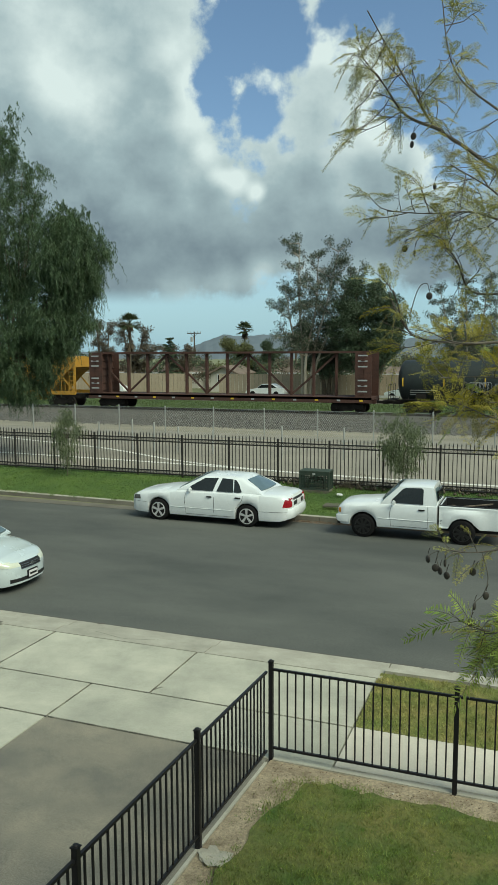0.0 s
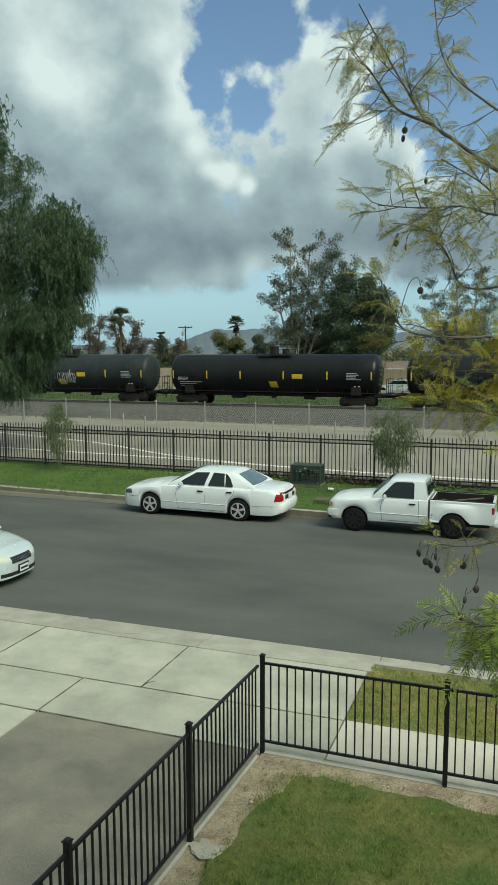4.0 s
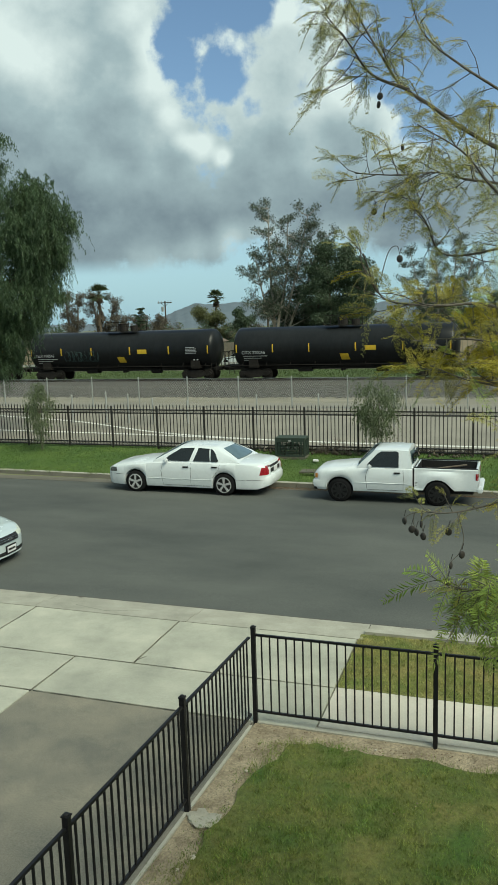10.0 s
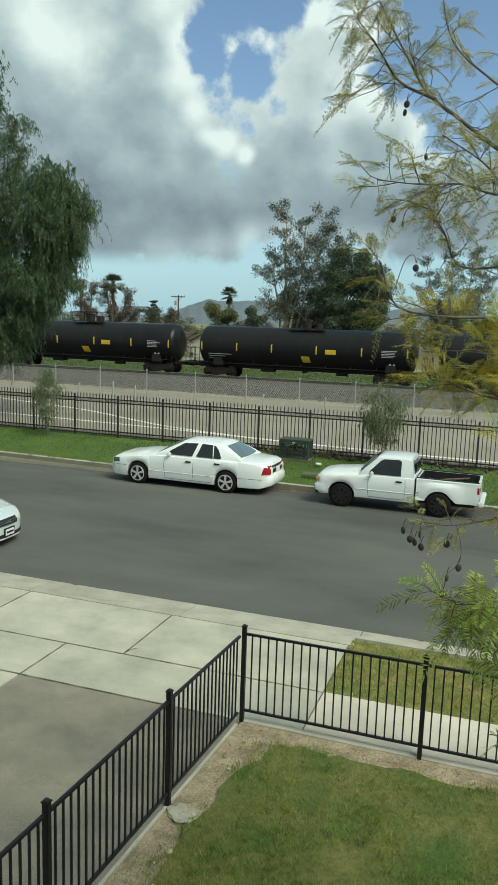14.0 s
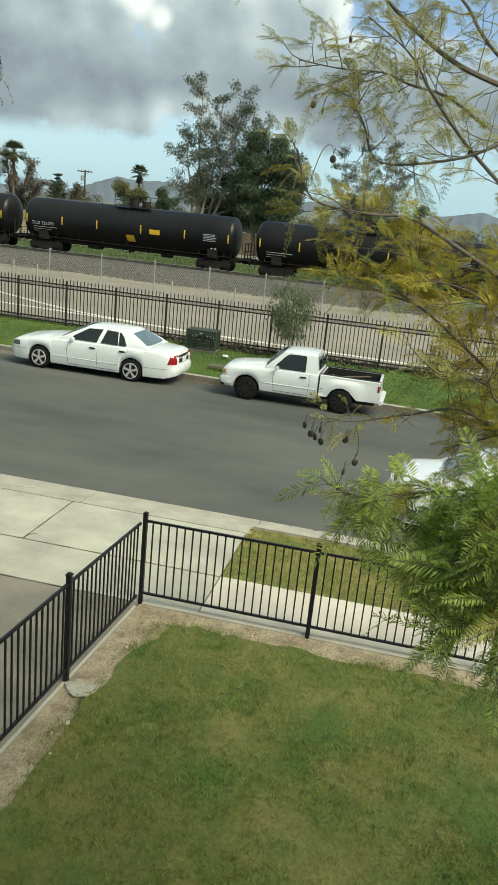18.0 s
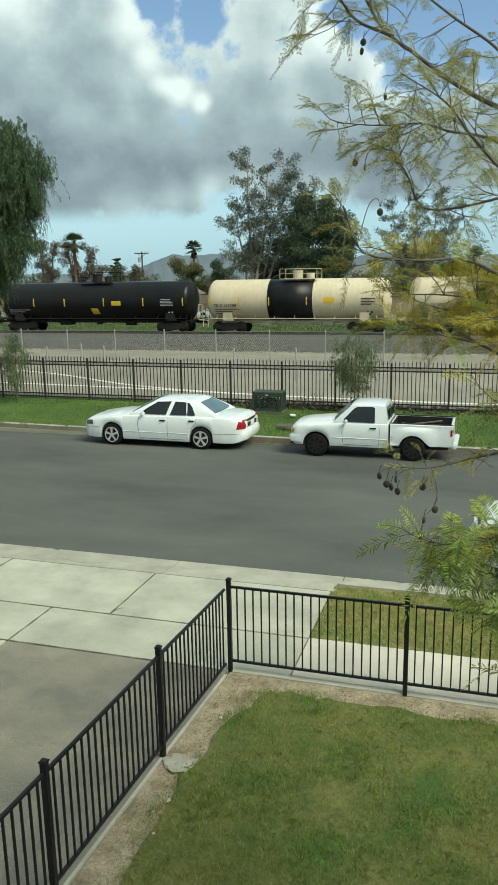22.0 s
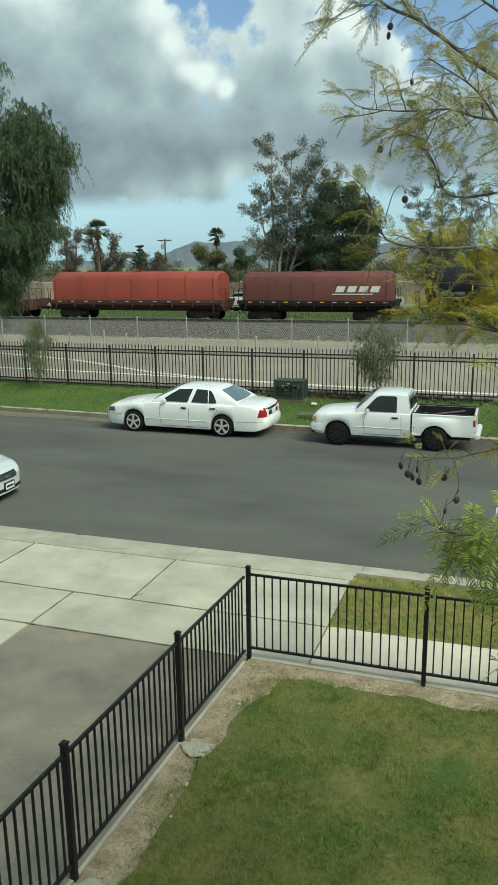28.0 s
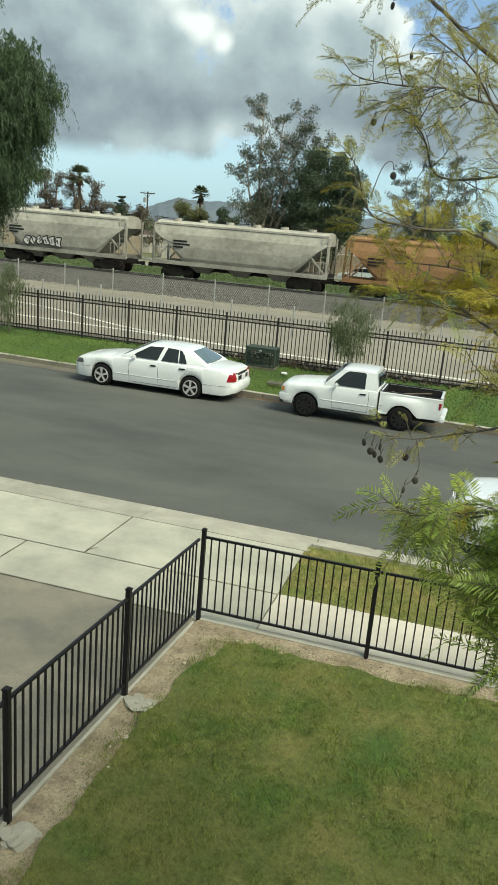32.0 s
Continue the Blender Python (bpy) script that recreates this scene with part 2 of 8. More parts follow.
M_GRASS = mat("grass_blade", (0.096, 0.180, 0.024), 0.6, vary=0.42, scale=1.3, fine=6, col2=(0.272, 0.246, 0.068), spread=0.54, bias=0.04, island=True)
M_VERGE = mat("verge_turf", (0.088, 0.142, 0.026), 1.0, vary=0.25, scale=0.7, fine=30, bump=0.03, col2=(0.046, 0.090, 0.020), spread=0.4)
M_VBLADE = mat("verge_blade", (0.122, 0.184, 0.036), 0.6, vary=0.35, scale=0.7, fine=6, col2=(0.066, 0.130, 0.026), spread=0.4, island=True)
M_PARK = mat("parkway_turf", (0.110, 0.140, 0.034), 1.0, vary=0.3, scale=1.5, fine=22, bump=0.03, col2=(0.215, 0.190, 0.072), spread=0.5)
M_PBLADE = mat("parkway_blade", (0.200, 0.265, 0.060), 0.6, vary=0.4, scale=1.5, fine=6, col2=(0.360, 0.310, 0.115), spread=0.5, island=True)
M_WEED = mat("weed_blade", (0.076, 0.116, 0.029), 0.7, vary=0.3, scale=0.3, fine=6, col2=(0.048, 0.076, 0.021), island=True)
M_SAND = mat("sandy_ground", (0.300, 0.272, 0.210), 1.0, vary=0.18, scale=0.9, fine=7, bump=0.03, col2=(0.180, 0.165, 0.125), spread=0.45, stretch=(0.35, 1, 1))
M_BALLAST = mat("ballast", (0.112, 0.106, 0.095), 1.0, vary=0.4, scale=2.0, fine=9, bump=0.05, col2=(0.060, 0.057, 0.052))
M_STONE = mat("ballast_stone", (0.200, 0.190, 0.172), 0.95, vary=0.45, scale=3, fine=20, island=True)
M_FIELD = mat("far_ground", (0.20, 0.20, 0.11), 1.0, vary=0.15, scale=0.05, fine=1.5, col2=(0.13, 0.15, 0.07))
M_FGRASS = mat("trackside_grass", (0.072, 0.106, 0.029), 1.0, vary=0.2, scale=0.25, fine=8, bump=0.03, col2=(0.051, 0.078, 0.024))
M_BLACK = mat("black_painted_steel", (0.014, 0.014, 0.016), 0.42, vary=0.1, scale=3, fine=40)
M_BROWNFENCE = mat("dark_bronze_steel", (0.024, 0.021, 0.019), 0.5, vary=0.15, scale=2, fine=40)
M_GALV = mat("galvanised_steel", (0.50, 0.51, 0.50), 0.5, 0.6, vary=0.12, scale=3, fine=30)
M_WHITE = mat("white_car_paint", (0.715, 0.755, 0.775), 0.26, vary=0.03, scale=1.5, fine=20, coat=0.6, col2=(0.665, 0.70, 0.71))
M_PEARL = mat("pearl_car_paint", (0.555, 0.63, 0.65), 0.26, 0.12, vary=0.02, scale=1.5, fine=20, coat=0.6)
M_GLASS = glass_dark("tinted_glass")
# blue-grey base stands in for sky reflected in the screens
M_GLASS2 = glass_dark("windscreen_glass", (0.12, 0.17, 0.19))
M_TYRE = mat("tyre_rubber", (0.008, 0.008, 0.009), 0.92, vary=0.2, scale=8, fine=60)
M_ALLOY = mat("alloy_rim", (0.72, 0.72, 0.73), 0.25, 0.5, vary=0.06, scale=8, fine=60)
M_DARKRIM = mat("black_rim", (0.012, 0.012, 0.012), 0.55, 0.2, vary=0.1)
M_TRIM = mat("black_plastic", (0.022, 0.022, 0.023), 0.6, vary=0.15, scale=8, fine=60)
M_RED = mat("red_lens", (0.30, 0.008, 0.014), 0.15, vary=0.08, scale=8, fine=40, coat=0.5)
M_AMBER = mat("amber_lens", (0.62, 0.24, 0.03), 0.2, vary=0.08, scale=8, fine=40, coat=0.5)
M_LENS = mat("headlamp_lens", (0.62, 0.65, 0.54), 0.12, vary=0.1, scale=8, fine=40, coat=0.8)
M_SMOKE = mat("clouded_headlamp", (0.10, 0.10, 0.095), 0.2, vary=0.2, scale=8, fine=40, coat=0.6)
M_PLATE = mat("plate_white", (0.7, 0.7, 0.72), 0.4, vary=0.04)
M_CHROME = mat("chrome", (0.6, 0.6, 0.6), 0.15, 1.0, vary=0.05)
M_BOX = mat("green_cabinet_paint", (0.026, 0.050, 0.038), 0.75, vary=0.25, scale=3, fine=30, col2=(0.042, 0.055, 0.040))
M_TANK = mat("black_tank_paint", (0.006, 0.007, 0.008), 0.36, vary=0.25, scale=0.35, fine=4.0, col2=(0.013, 0.014, 0.015), spread=0.6, obj_rand=0.25, stretch=(1, 1, 0.35))
M_TANKG = mat("weathered_tank_paint", (0.016, 0.022, 0.024), 0.5, vary=0.25, scale=0.35, fine=4.0, col2=(0.030, 0.037, 0.037), spread=0.6, stretch=(1, 1, 0.35))
M_CREAM = mat("cream_tank_paint", (0.66, 0.58, 0.42), 0.5, vary=0.08, scale=0.5, fine=5, col2=(0.52, 0.44, 0.31), spread=0.6, stretch=(1, 1, 0.3))
M_UNDER = mat("bogie_steel", (0.030, 0.026, 0.023), 0.85, vary=0.25, scale=3, fine=30)
M_RUSTY = mat("brown_car_steel", (0.085, 0.036, 0.026), 0.85, vary=0.3, scale=0.9, fine=12, col2=(0.045, 0.024, 0.020))
M_MAROON = mat("maroon_hood", (0.135, 0.040, 0.033), 0.65, vary=0.18, scale=0.6, fine=7, col2=(0.095, 0.032, 0.027), stretch=(1, 1, 0.4))
M_REDCAR = mat("red_hood", (0.28, 0.048, 0.030), 0.65, vary=0.15, scale=0.6, fine=7, col2=(0.20, 0.040, 0.027))
M_GREYHOOD = mat("grey_hood", (0.33, 0.33, 0.30), 0.6, vary=0.15, scale=0.6, fine=7, col2=(0.25, 0.25, 0.225), stretch=(1, 1, 0.4))
M_FRAMEG = mat("dirty_grey_frame", (0.215, 0.185, 0.150), 0.85, vary=0.3, scale=0.9, fine=9, col2=(0.085, 0.062, 0.048), spread=0.5)
M_TANHOOD = mat("faded_tan_hood", (0.215, 0.185, 0.140), 0.7, vary=0.18, scale=0.6, fine=7, col2=(0.150, 0.125, 0.095), stretch=(1, 1, 0.4))
M_HOPPER = mat("grey_hopper_paint", (0.46, 0.45, 0.39), 0.75, vary=0.2, scale=0.45, fine=5, col2=(0.235, 0.225, 0.195), spread=0.45, stretch=(0.6, 1, 0.8))
M_ORANGE = mat("orange_hopper_paint", (0.32, 0.18, 0.075), 0.7, vary=0.18, scale=0.6, fine=6, col2=(0.23, 0.125, 0.06))
M_YELLOWCAR = mat("yellow_car_paint", (0.50, 0.27, 0.035), 0.7, vary=0.15, scale=0.6, fine=6)
M_YELLOW = mat("yellow_reflector", (0.70, 0.46, 0.03), 0.5, vary=0.08)
M_MARK = mat("white_marking", (0.72, 0.72, 0.70), 0.6, vary=0.1)
M_GRAFB = mat("blue_spray_paint", (0.03, 0.24, 0.42), 0.6, vary=0.15, scale=2, fine=10)
M_GRAFO = mat("orange_spray_paint", (0.55, 0.25, 0.09), 0.6, vary=0.2, scale=2, fine=10)
M_GRAFT = mat("faded_spray_paint", (0.045, 0.085, 0.085), 0.6, vary=0.3)
M_GRAFW = mat("pale_spray_paint", (0.42, 0.43, 0.45), 0.6, vary=0.15)
M_ROAD_W = mat("road_paint", (0.72, 0.71, 0.66), 0.8, vary=0.12, scale=2, fine=30)
M_RAIL = mat("rail_steel", (0.16, 0.115, 0.09), 0.5, 0.6, vary=0.2, scale=3, fine=30)
M_TIE = mat("sleeper_wood", (0.075, 0.062, 0.052), 0.95, vary=0.25, scale=3, fine=30)
M_BARK = mat("bark", (0.17, 0.135, 0.10), 0.95, vary=0.25, scale=5, fine=50, bump=0.01)
M_PALEBARK = mat("pale_bark", (0.40, 0.37, 0.31), 0.9, vary=0.2, scale=1.2, fine=10, col2=(0.24, 0.20, 0.16), stretch=(1, 1, 0.3))
M_JBARK = mat("grey_brown_bark", (0.150, 0.135, 0.115), 0.9, vary=0.25, scale=7, fine=70, bump=0.004)
M_LEUC = leaf_mat("eucalyptus_leaf", (0.118, 0.142, 0.098), (0.070, 0.088, 0.060))
M_LDARK = leaf_mat("dark_leaf", (0.105, 0.146, 0.085), (0.066, 0.096, 0.056))
M_LPEP = leaf_mat("pepper_leaf", (0.112, 0.168, 0.080), (0.060, 0.100, 0.052))
M_LSAP = leaf_mat("sapling_leaf", (0.190, 0.225, 0.115), (0.120, 0.155, 0.078))
M_LJAC = leaf_mat("jacaranda_leaf", (0.285, 0.315, 0.095), (0.40, 0.35, 0.085))
M_LJACY = leaf_mat("yellowed_jacaranda_leaf", (0.50, 0.39, 0.034), (0.32, 0.31, 0.045))
M_LJACG = leaf_mat("green_jacaranda_leaf", (0.225, 0.370, 0.080), (0.330, 0.390, 0.085))
M_LOLIVE = leaf_mat("olive_leaf", (0.185, 0.195, 0.080), (0.120, 0.130, 0.058))
M_LBROWN = leaf_mat("dry_leaf", (0.160, 0.132, 0.095), (0.115, 0.098, 0.072))
M_POD = mat("seed_pod", (0.050, 0.044, 0.040), 0.7, vary=0.25, scale=30, fine=120)
# distance haze is painted into the hills' blue-grey base colour
M_MOUNT = mat("haze_tinted_hill", (0.098, 0.128, 0.158), 1.0, vary=0.10, scale=0.012, fine=0.05, col2=(0.130, 0.162, 0.190))
M_STUCCO = mat("stucco", (0.55, 0.49, 0.40), 0.95, vary=0.06, scale=0.7, fine=60, bump=0.003)
M_ROOF = mat("roof_shingle", (0.20, 0.155, 0.125), 0.95, vary=0.2, scale=0.8, fine=8)
M_WALLW = mat("pale_house_wall", (0.55, 0.53, 0.48), 0.9, vary=0.08, scale=0.5, fine=8)
M_FENCEWOOD = mat("tan_wall", (0.43, 0.355, 0.265), 0.95, vary=0.12, scale=0.4, fine=8, stretch=(1, 1, 0.4))
M_PLANK = mat("old_planks", (0.21, 0.165, 0.125), 0.95, vary=0.2, scale=1, fine=8, stretch=(4, 1, 0.4))
M_POLE = mat("pole_wood", (0.085, 0.07, 0.058), 0.95, vary=0.2, scale=2, fine=20)
M_ROCK = mat("pale_rock", (0.52, 0.47, 0.40), 0.95, vary=0.15, scale=9, fine=60, bump=0.004)
M_PALM = leaf_mat("palm_frond", (0.085, 0.110, 0.048), (0.062, 0.080, 0.036))
M_THATCH = mat("palm_skirt", (0.115, 0.085, 0.055), 1.0, vary=0.25, scale=2, fine=12)
for m_ in (M_TANK, M_TANKG, M_UNDER, M_TYRE, M_TRIM, M_BLACK, M_ASPH, M_ASPH2):
    m_.node_tree.nodes["Principled BSDF"].inputs["Specular IOR Level"].default_value = 0.25

# ---- mesh helpers ----
def mesh_ob(name, verts, faces, material, smooth=False):
    me = bpy.data.meshes.new(name)
    me.from_pydata([tuple(v) for v in verts], [], [tuple(f) for f in faces])
    me.materials.append(material)
    if smooth:
        me.polygons.foreach_set("use_smooth", [True] * len(me.polygons))
    me.update()
    return new(name, me)


def thing(name, m=None, label="", category="", group="", kind=""):
    ob = new(name)
    ob.empty_display_size = 0.2
    if m is not None:
        ob.matrix_basis = m
    return tagged(ob, label, category, group, kind)


def part(name, bm, material, parent, label="", smooth=False):
    me = bpy.data.meshes.new(name)
    bm.normal_update()
    bm.to_mesh(me)
    bm.free()
    me.materials.append(material)
    if smooth:
        me.polygons.foreach_set("use_smooth", [True] * len(me.polygons))
        if smooth is not True:
            me.set_sharp_from_angle(angle=radians(smooth))
    ob = new(name, me)
    if parent is not None:
        ob.parent = parent
    return tagged(ob, label)


def reuse(name, me, parent, m):
    ob = new(name, me)
    ob.parent = parent
    ob.matrix_basis = m
    return ob


def b_box(bm, x0, x1, y0, y1, z0, z1, bevel=0.0):
    r = bmesh.ops.create_cube(bm, size=1)["verts"]
    for v in r:
        v.co = Vector(((x0 + x1) / 2 + v.co.x * (x1 - x0), (y0 + y1) / 2 + v.co.y * (y1 - y0), (z0 + z1) / 2 + v.co.z * (z1 - z0)))
    if bevel:
        es = {e for v in r for e in v.link_edges}
        bmesh.ops.bevel(bm, geom=list(es), offset=bevel, segments=2, affect="EDGES", clamp_overlap=True)
    return bm


def box(x0, x1, y0, y1, z0, z1, bevel=0.0):
    return b_box(bmesh.new(), x0, x1, y0, y1, z0, z1, bevel)


def b_beam(bm, p, q, w, h=None, bevel=0.0):
    """A square bar from p to q."""
    h = h or w
    p, q = Vector(p), Vector(q)
    d = q - p
    r = bmesh.ops.create_cube(bm, size=1)["verts"]
    rot = d.to_track_quat("X", "Z").to_matrix().to_4x4()
    for v in r:
        v.co = (p + q) / 2 + rot @ Vector((v.co.x * d.length, v.co.y * w, v.co.z * h))
    return bm


def b_cyl(bm, p, q, r0, r1=None, n=12, caps=True):
    p, q = Vector(p), Vector(q)
    d = q - p
    r1 = r0 if r1 is None else r1
    rot = d.to_track_quat("Z", "Y").to_matrix()
    rings = []
    for c, r in ((p, r0), (q, r1)):
        rings.append([bm.verts.new(c + rot @ Vector((r * math.cos(2 * math.pi * i / n), r * math.sin(2 * math.pi * i / n), 0))) for i in range(n)])
    for i in range(n):
        bm.faces.new((rings[0][i], rings[0][(i + 1) % n], rings[1][(i + 1) % n], rings[1][i]))
    if caps:
        bm.faces.new(rings[0][::-1])
        bm.faces.new(rings[1])
    return bm


def b_tube(bm, pts, radii, n=8, cap=True):
    """A tapering tube along points."""
    pts = [Vector(p) for p in pts]
    prev, up = None, Vector((0.31, 0.17, 0.93))
    for i, p in enumerate(pts):
        d = (pts[min(i + 1, len(pts) - 1)] - pts[max(i - 1, 0)]).normalized()
        s = d.cross(up)
        if s.length < 1e-3:
            s = d.cross(Vector((1, 0, 0)))
        s.normalize()
        u = s.cross(d)
        ring = [bm.verts.new(p + radii[i] * (math.cos(2 * math.pi * k / n) * s + math.sin(2 * math.pi * k / n) * u)) for k in range(n)]
        if prev:
            for k in range(n):
                bm.faces.new((prev[k], prev[(k + 1) % n], ring[(k + 1) % n], ring[k]))
        elif cap:
            bm.faces.new(ring)
        prev = ring
    if cap:
        bm.faces.new(prev[::-1])
    return bm


def loft(sections, close_ends=True, loop=True):
    """A skin through rings of equal length."""
    bm = bmesh.new()
    prev = first = None
    for ring in sections:
        vs = [bm.verts.new(p) for p in ring]
        if prev:
            n = len(vs)
            for i in range(n if loop else n - 1):
                bm.faces.new((prev[i], prev[(i + 1) % n], vs[(i + 1) % n], vs[i]))
        else:
            first = vs
        prev = vs
    if close_ends:
        bm.faces.new(first[::-1])
        bm.faces.new(prev)
    bmesh.ops.recalc_face_normals(bm, faces=bm.faces)
    return bm


def smoothed(pts, per=6):
    """Points of a smooth curve (Catmull-Rom) through pts."""
    P = [Vector(p) for p in pts]
    P = [2 * P[0] - P[1]] + P + [2 * P[-1] - P[-2]]
    out = []
    for i in range(1, len(P) - 2):
        a, b, c, d = P[i - 1:i + 3]
        for k in range(per):
            t = k / per
            out.append(0.5 * (2 * b + (c - a) * t + (2 * a - 5 * b + 4 * c - d) * t * t + (3 * b - a - 3 * c + d) * t ** 3))
    out.append(P[-2])
    return out


def quads(name, centres, axes_u, axes_v, material, parent=None, diamond=True):
    """Many small leaf blades in one mesh: four corners each."""
    c, u, v = (np.asarray(k, dtype=np.float32) for k in (centres, axes_u, axes_v))
    n = len(c)
    co = np.empty((n, 4, 3), dtype=np.float32)
    if diamond:
        co[:, 0], co[:, 1], co[:, 2], co[:, 3] = c - u, c + v - 0.15 * u, c + u, c - v - 0.15 * u
    else:
        co[:, 0], co[:, 1], co[:, 2], co[:, 3] = c - u - v, c - u + v, c + u + v, c + u - v
    me = bpy.data.meshes.new(name)
    me.vertices.add(4 * n)
    me.vertices.foreach_set("co", co.ravel())
    me.loops.add(4 * n)
    me.loops.foreach_set("vertex_index", np.arange(4 * n, dtype=np.int32))
    me.polygons.add(n)
    me.polygons.foreach_set("loop_start", np.arange(0, 4 * n, 4, dtype=np.int32))
    me.polygons.foreach_set("loop_total", np.full(n, 4, dtype=np.int32))
    me.materials.append(material)
    me.update(calc_edges=True)
    ob = new(name, me)
    if parent is not None:
        ob.parent = parent
    return ob


def blades(name, pts, hmin, hmax, width, material, seed, lean=0.5):
    """Grass: one three-cornered blade at each point."""
    rng = np.random.default_rng(seed)
    p = np.asarray(pts, dtype=np.float32)
    n = len(p)
    h = rng.uniform(hmin, hmax, n)
    a = rng.uniform(0, 2 * np.pi, n)
    w = width * rng.uniform(0.6, 1.3, n)
    side = np.stack([np.cos(a) * w, np.sin(a) * w, np.zeros(n)], 1)
    b = rng.uniform(0, 2 * np.pi, n)
    l = h * lean * rng.uniform(0.1, 1, n)
    tip = p + np.stack([np.cos(b) * l, np.sin(b) * l, h], 1)
    co = np.stack([p - side, p + side, tip], 1).astype(np.float32)
    me = bpy.data.meshes.new(name)
    me.vertices.add(3 * n)
    me.vertices.foreach_set("co", co.ravel())
    me.loops.add(3 * n)
    me.loops.foreach_set("vertex_index", np.arange(3 * n, dtype=np.int32))
    me.polygons.add(n)
    me.polygons.foreach_set("loop_start", np.arange(0, 3 * n, 3, dtype=np.int32))
    me.polygons.foreach_set("loop_total", np.full(n, 3, dtype=np.int32))
    me.materials.append(material)
    me.update(calc_edges=True)
    return new(name, me)


# ---- the ground ----
HEIGHTS = ((-60, 0.2), (0, 0.16), (4.45, 0.09), (6.45, 0.05), (8.3, 0.0), (8.5, 0.0), (9.6, -0.02), (11.5, -0.05), (12.05, -0.13), (16.5, -0.06), (20.6, -0.12), (22.0, -0.20), (22.36, -0.22),
           (22.5, -0.08), (26.5, 0.17), (28.5, 0.16), (31, 0.2), (41, 0.33), (45.5, 0.38), (49, 0.40), (52.5, 0.28), (60, 0.25), (75, 0.2), (110, 0.3), (400, 0.4), (3000, 0.4))


def zg(y):
    for (y0, z0), (y1, z1) in zip(HEIGHTS, HEIGHTS[1:]):
        if y <= y1:
            return z0 + (z1 - z0) * max(0, (y - y0) / (y1 - y0))
    return HEIGHTS[-1][1]


def kerb(x):
    """The far kerb's face: it runs at a slight angle to the rails."""
    return 22.40 - 0.035 * (x + 6)


def strip(name, material, x0, x1, ys, lift=0.0, nx=2, edges=None, depth=0.25):
    """A band of ground between x0 and x1 that follows the heights, with a skirt."""
    xs = [x0 + (x1 - x0) * i / (nx - 1) for i in range(nx)]
    V = [(x, (y(x) if callable(y) else y), zg(y(0) if callable(y) else y) + lift) for y in ys for x in xs]
    F = [(j * nx + i, j * nx + i + 1, (j + 1) * nx + i + 1, (j + 1) * nx + i) for j in range(len(ys) - 1) for i in range(nx - 1)]
    n = len(V)
    V += [(x, y, z - depth) for x, y, z in V]
    rim = [j * nx for j in range(len(ys))] + [(len(ys) - 1) * nx + i for i in range(1, nx)] + [j * nx + nx - 1 for j in range(len(ys) - 2, -1, -1)] + [i for i in range(nx - 2, 0, -1)]
    F += [(rim[k], rim[(k + 1) % len(rim)], rim[(k + 1) % len(rim)] + n, rim[k] + n) for k in range(len(rim))]
    me = bpy.data.meshes.new(name)
    me.from_pydata(V, [], F)
    me.materials.append(material)
    me.update()
    return tagged(new(name, me), kind="structure")


base = mesh_ob("ground", [(x, y, zg(y) - 0.14) for y in [h[0] for h in HEIGHTS] for x in (-2500, 2500)],
               [(2 * i, 2 * i + 1, 2 * i + 3, 2 * i + 2) for i in range(len(HEIGHTS) - 1)], M_FIELD)
tagged(base, "dry earth and grass reaching to the far hills", "ground", kind="structure")


def fence_x(y):
    """The side fence leans a little away from the yard."""
    return -2.86 - 0.045 * (8.38 - y)


def ragged(name, material, west, y1, seed, lift, y0=-3.0, x1=14.0, amp=0.1):
    """A lawn or soil sheet with an uneven west and north edge."""
    rd = random.Random(seed)
    ys = [y0 + (y1 - y0) * i / 60 for i in range(61)]
    xs = [i / 60 for i in range(61)]
    V, F = [], []
    for j, y in enumerate(ys):
        w = west(y) + amp * (noise.noise((y * 1.9, seed, 0)) + 0.6 * noise.noise((y * 6.1, seed, 3)))
        for i, t in enumerate(xs):
            x = w + (x1 - w) * t * t
            yy = y + (amp * (noise.noise((x * 1.9, seed, 7)) + 0.6 * noise.noise((x * 6.3, seed, 9))) if j == 60 else 0)
            V.append((x, yy, zg(yy) + lift + 0.012 * noise.noise((x * 1.3, yy * 1.3, seed))))
    for j in range(60):
        for i in range(60):
            F.append((61 * j + i, 61 * j + i + 1, 61 * j + 62 + i, 61 * j + 61 + i))
    return mesh_ob(name, V, F, material, True)


tagged(ragged("soil_bed", M_SOIL, lambda y: fence_x(y) + 0.02, 8.36, 1, -0.012, amp=0.0), "bare pebbly soil along the fence line", "soil", kind="structure")
tagged(ragged("lawn", M_TURF, lambda y: max(-2.62, fence_x(y) + 0.36) + 0.24 * max(0.0, (y - 6.6) / 1.4) ** 1.5, 8.0, 2, 0.012, amp=0.13), "mown front lawn with browned patches", "lawn", kind="structure")
bm = bmesh.new()
for i in range(24):
    ya, yb = -3 + 11.28 * i / 24, -3 + 11.28 * (i + 1) / 24
    vs = [bm.verts.new((fence_x(y) + d, y, zg(y) + z)) for y in (ya, yb) for d, z in ((-0.022, -0.12), (-0.022, 0.002), (0.012, 0.004), (0.02, -0.12))]
    for k in range(3):
        bm.faces.new((vs[k], vs[k + 1], vs[k + 5], vs[k + 4]))
tagged(part("mow_strip", bm, M_CURB, None), "narrow concrete footing under the side fence", "footing", kind="structure")
tagged(strip("front_mow_strip", M_CURB, -2.90, 14, (8.36, 8.44), 0.004), "narrow concrete footing under the front fence", "footing")
dy = [-8 + 16.35 * i / 30 for i in range(31)]
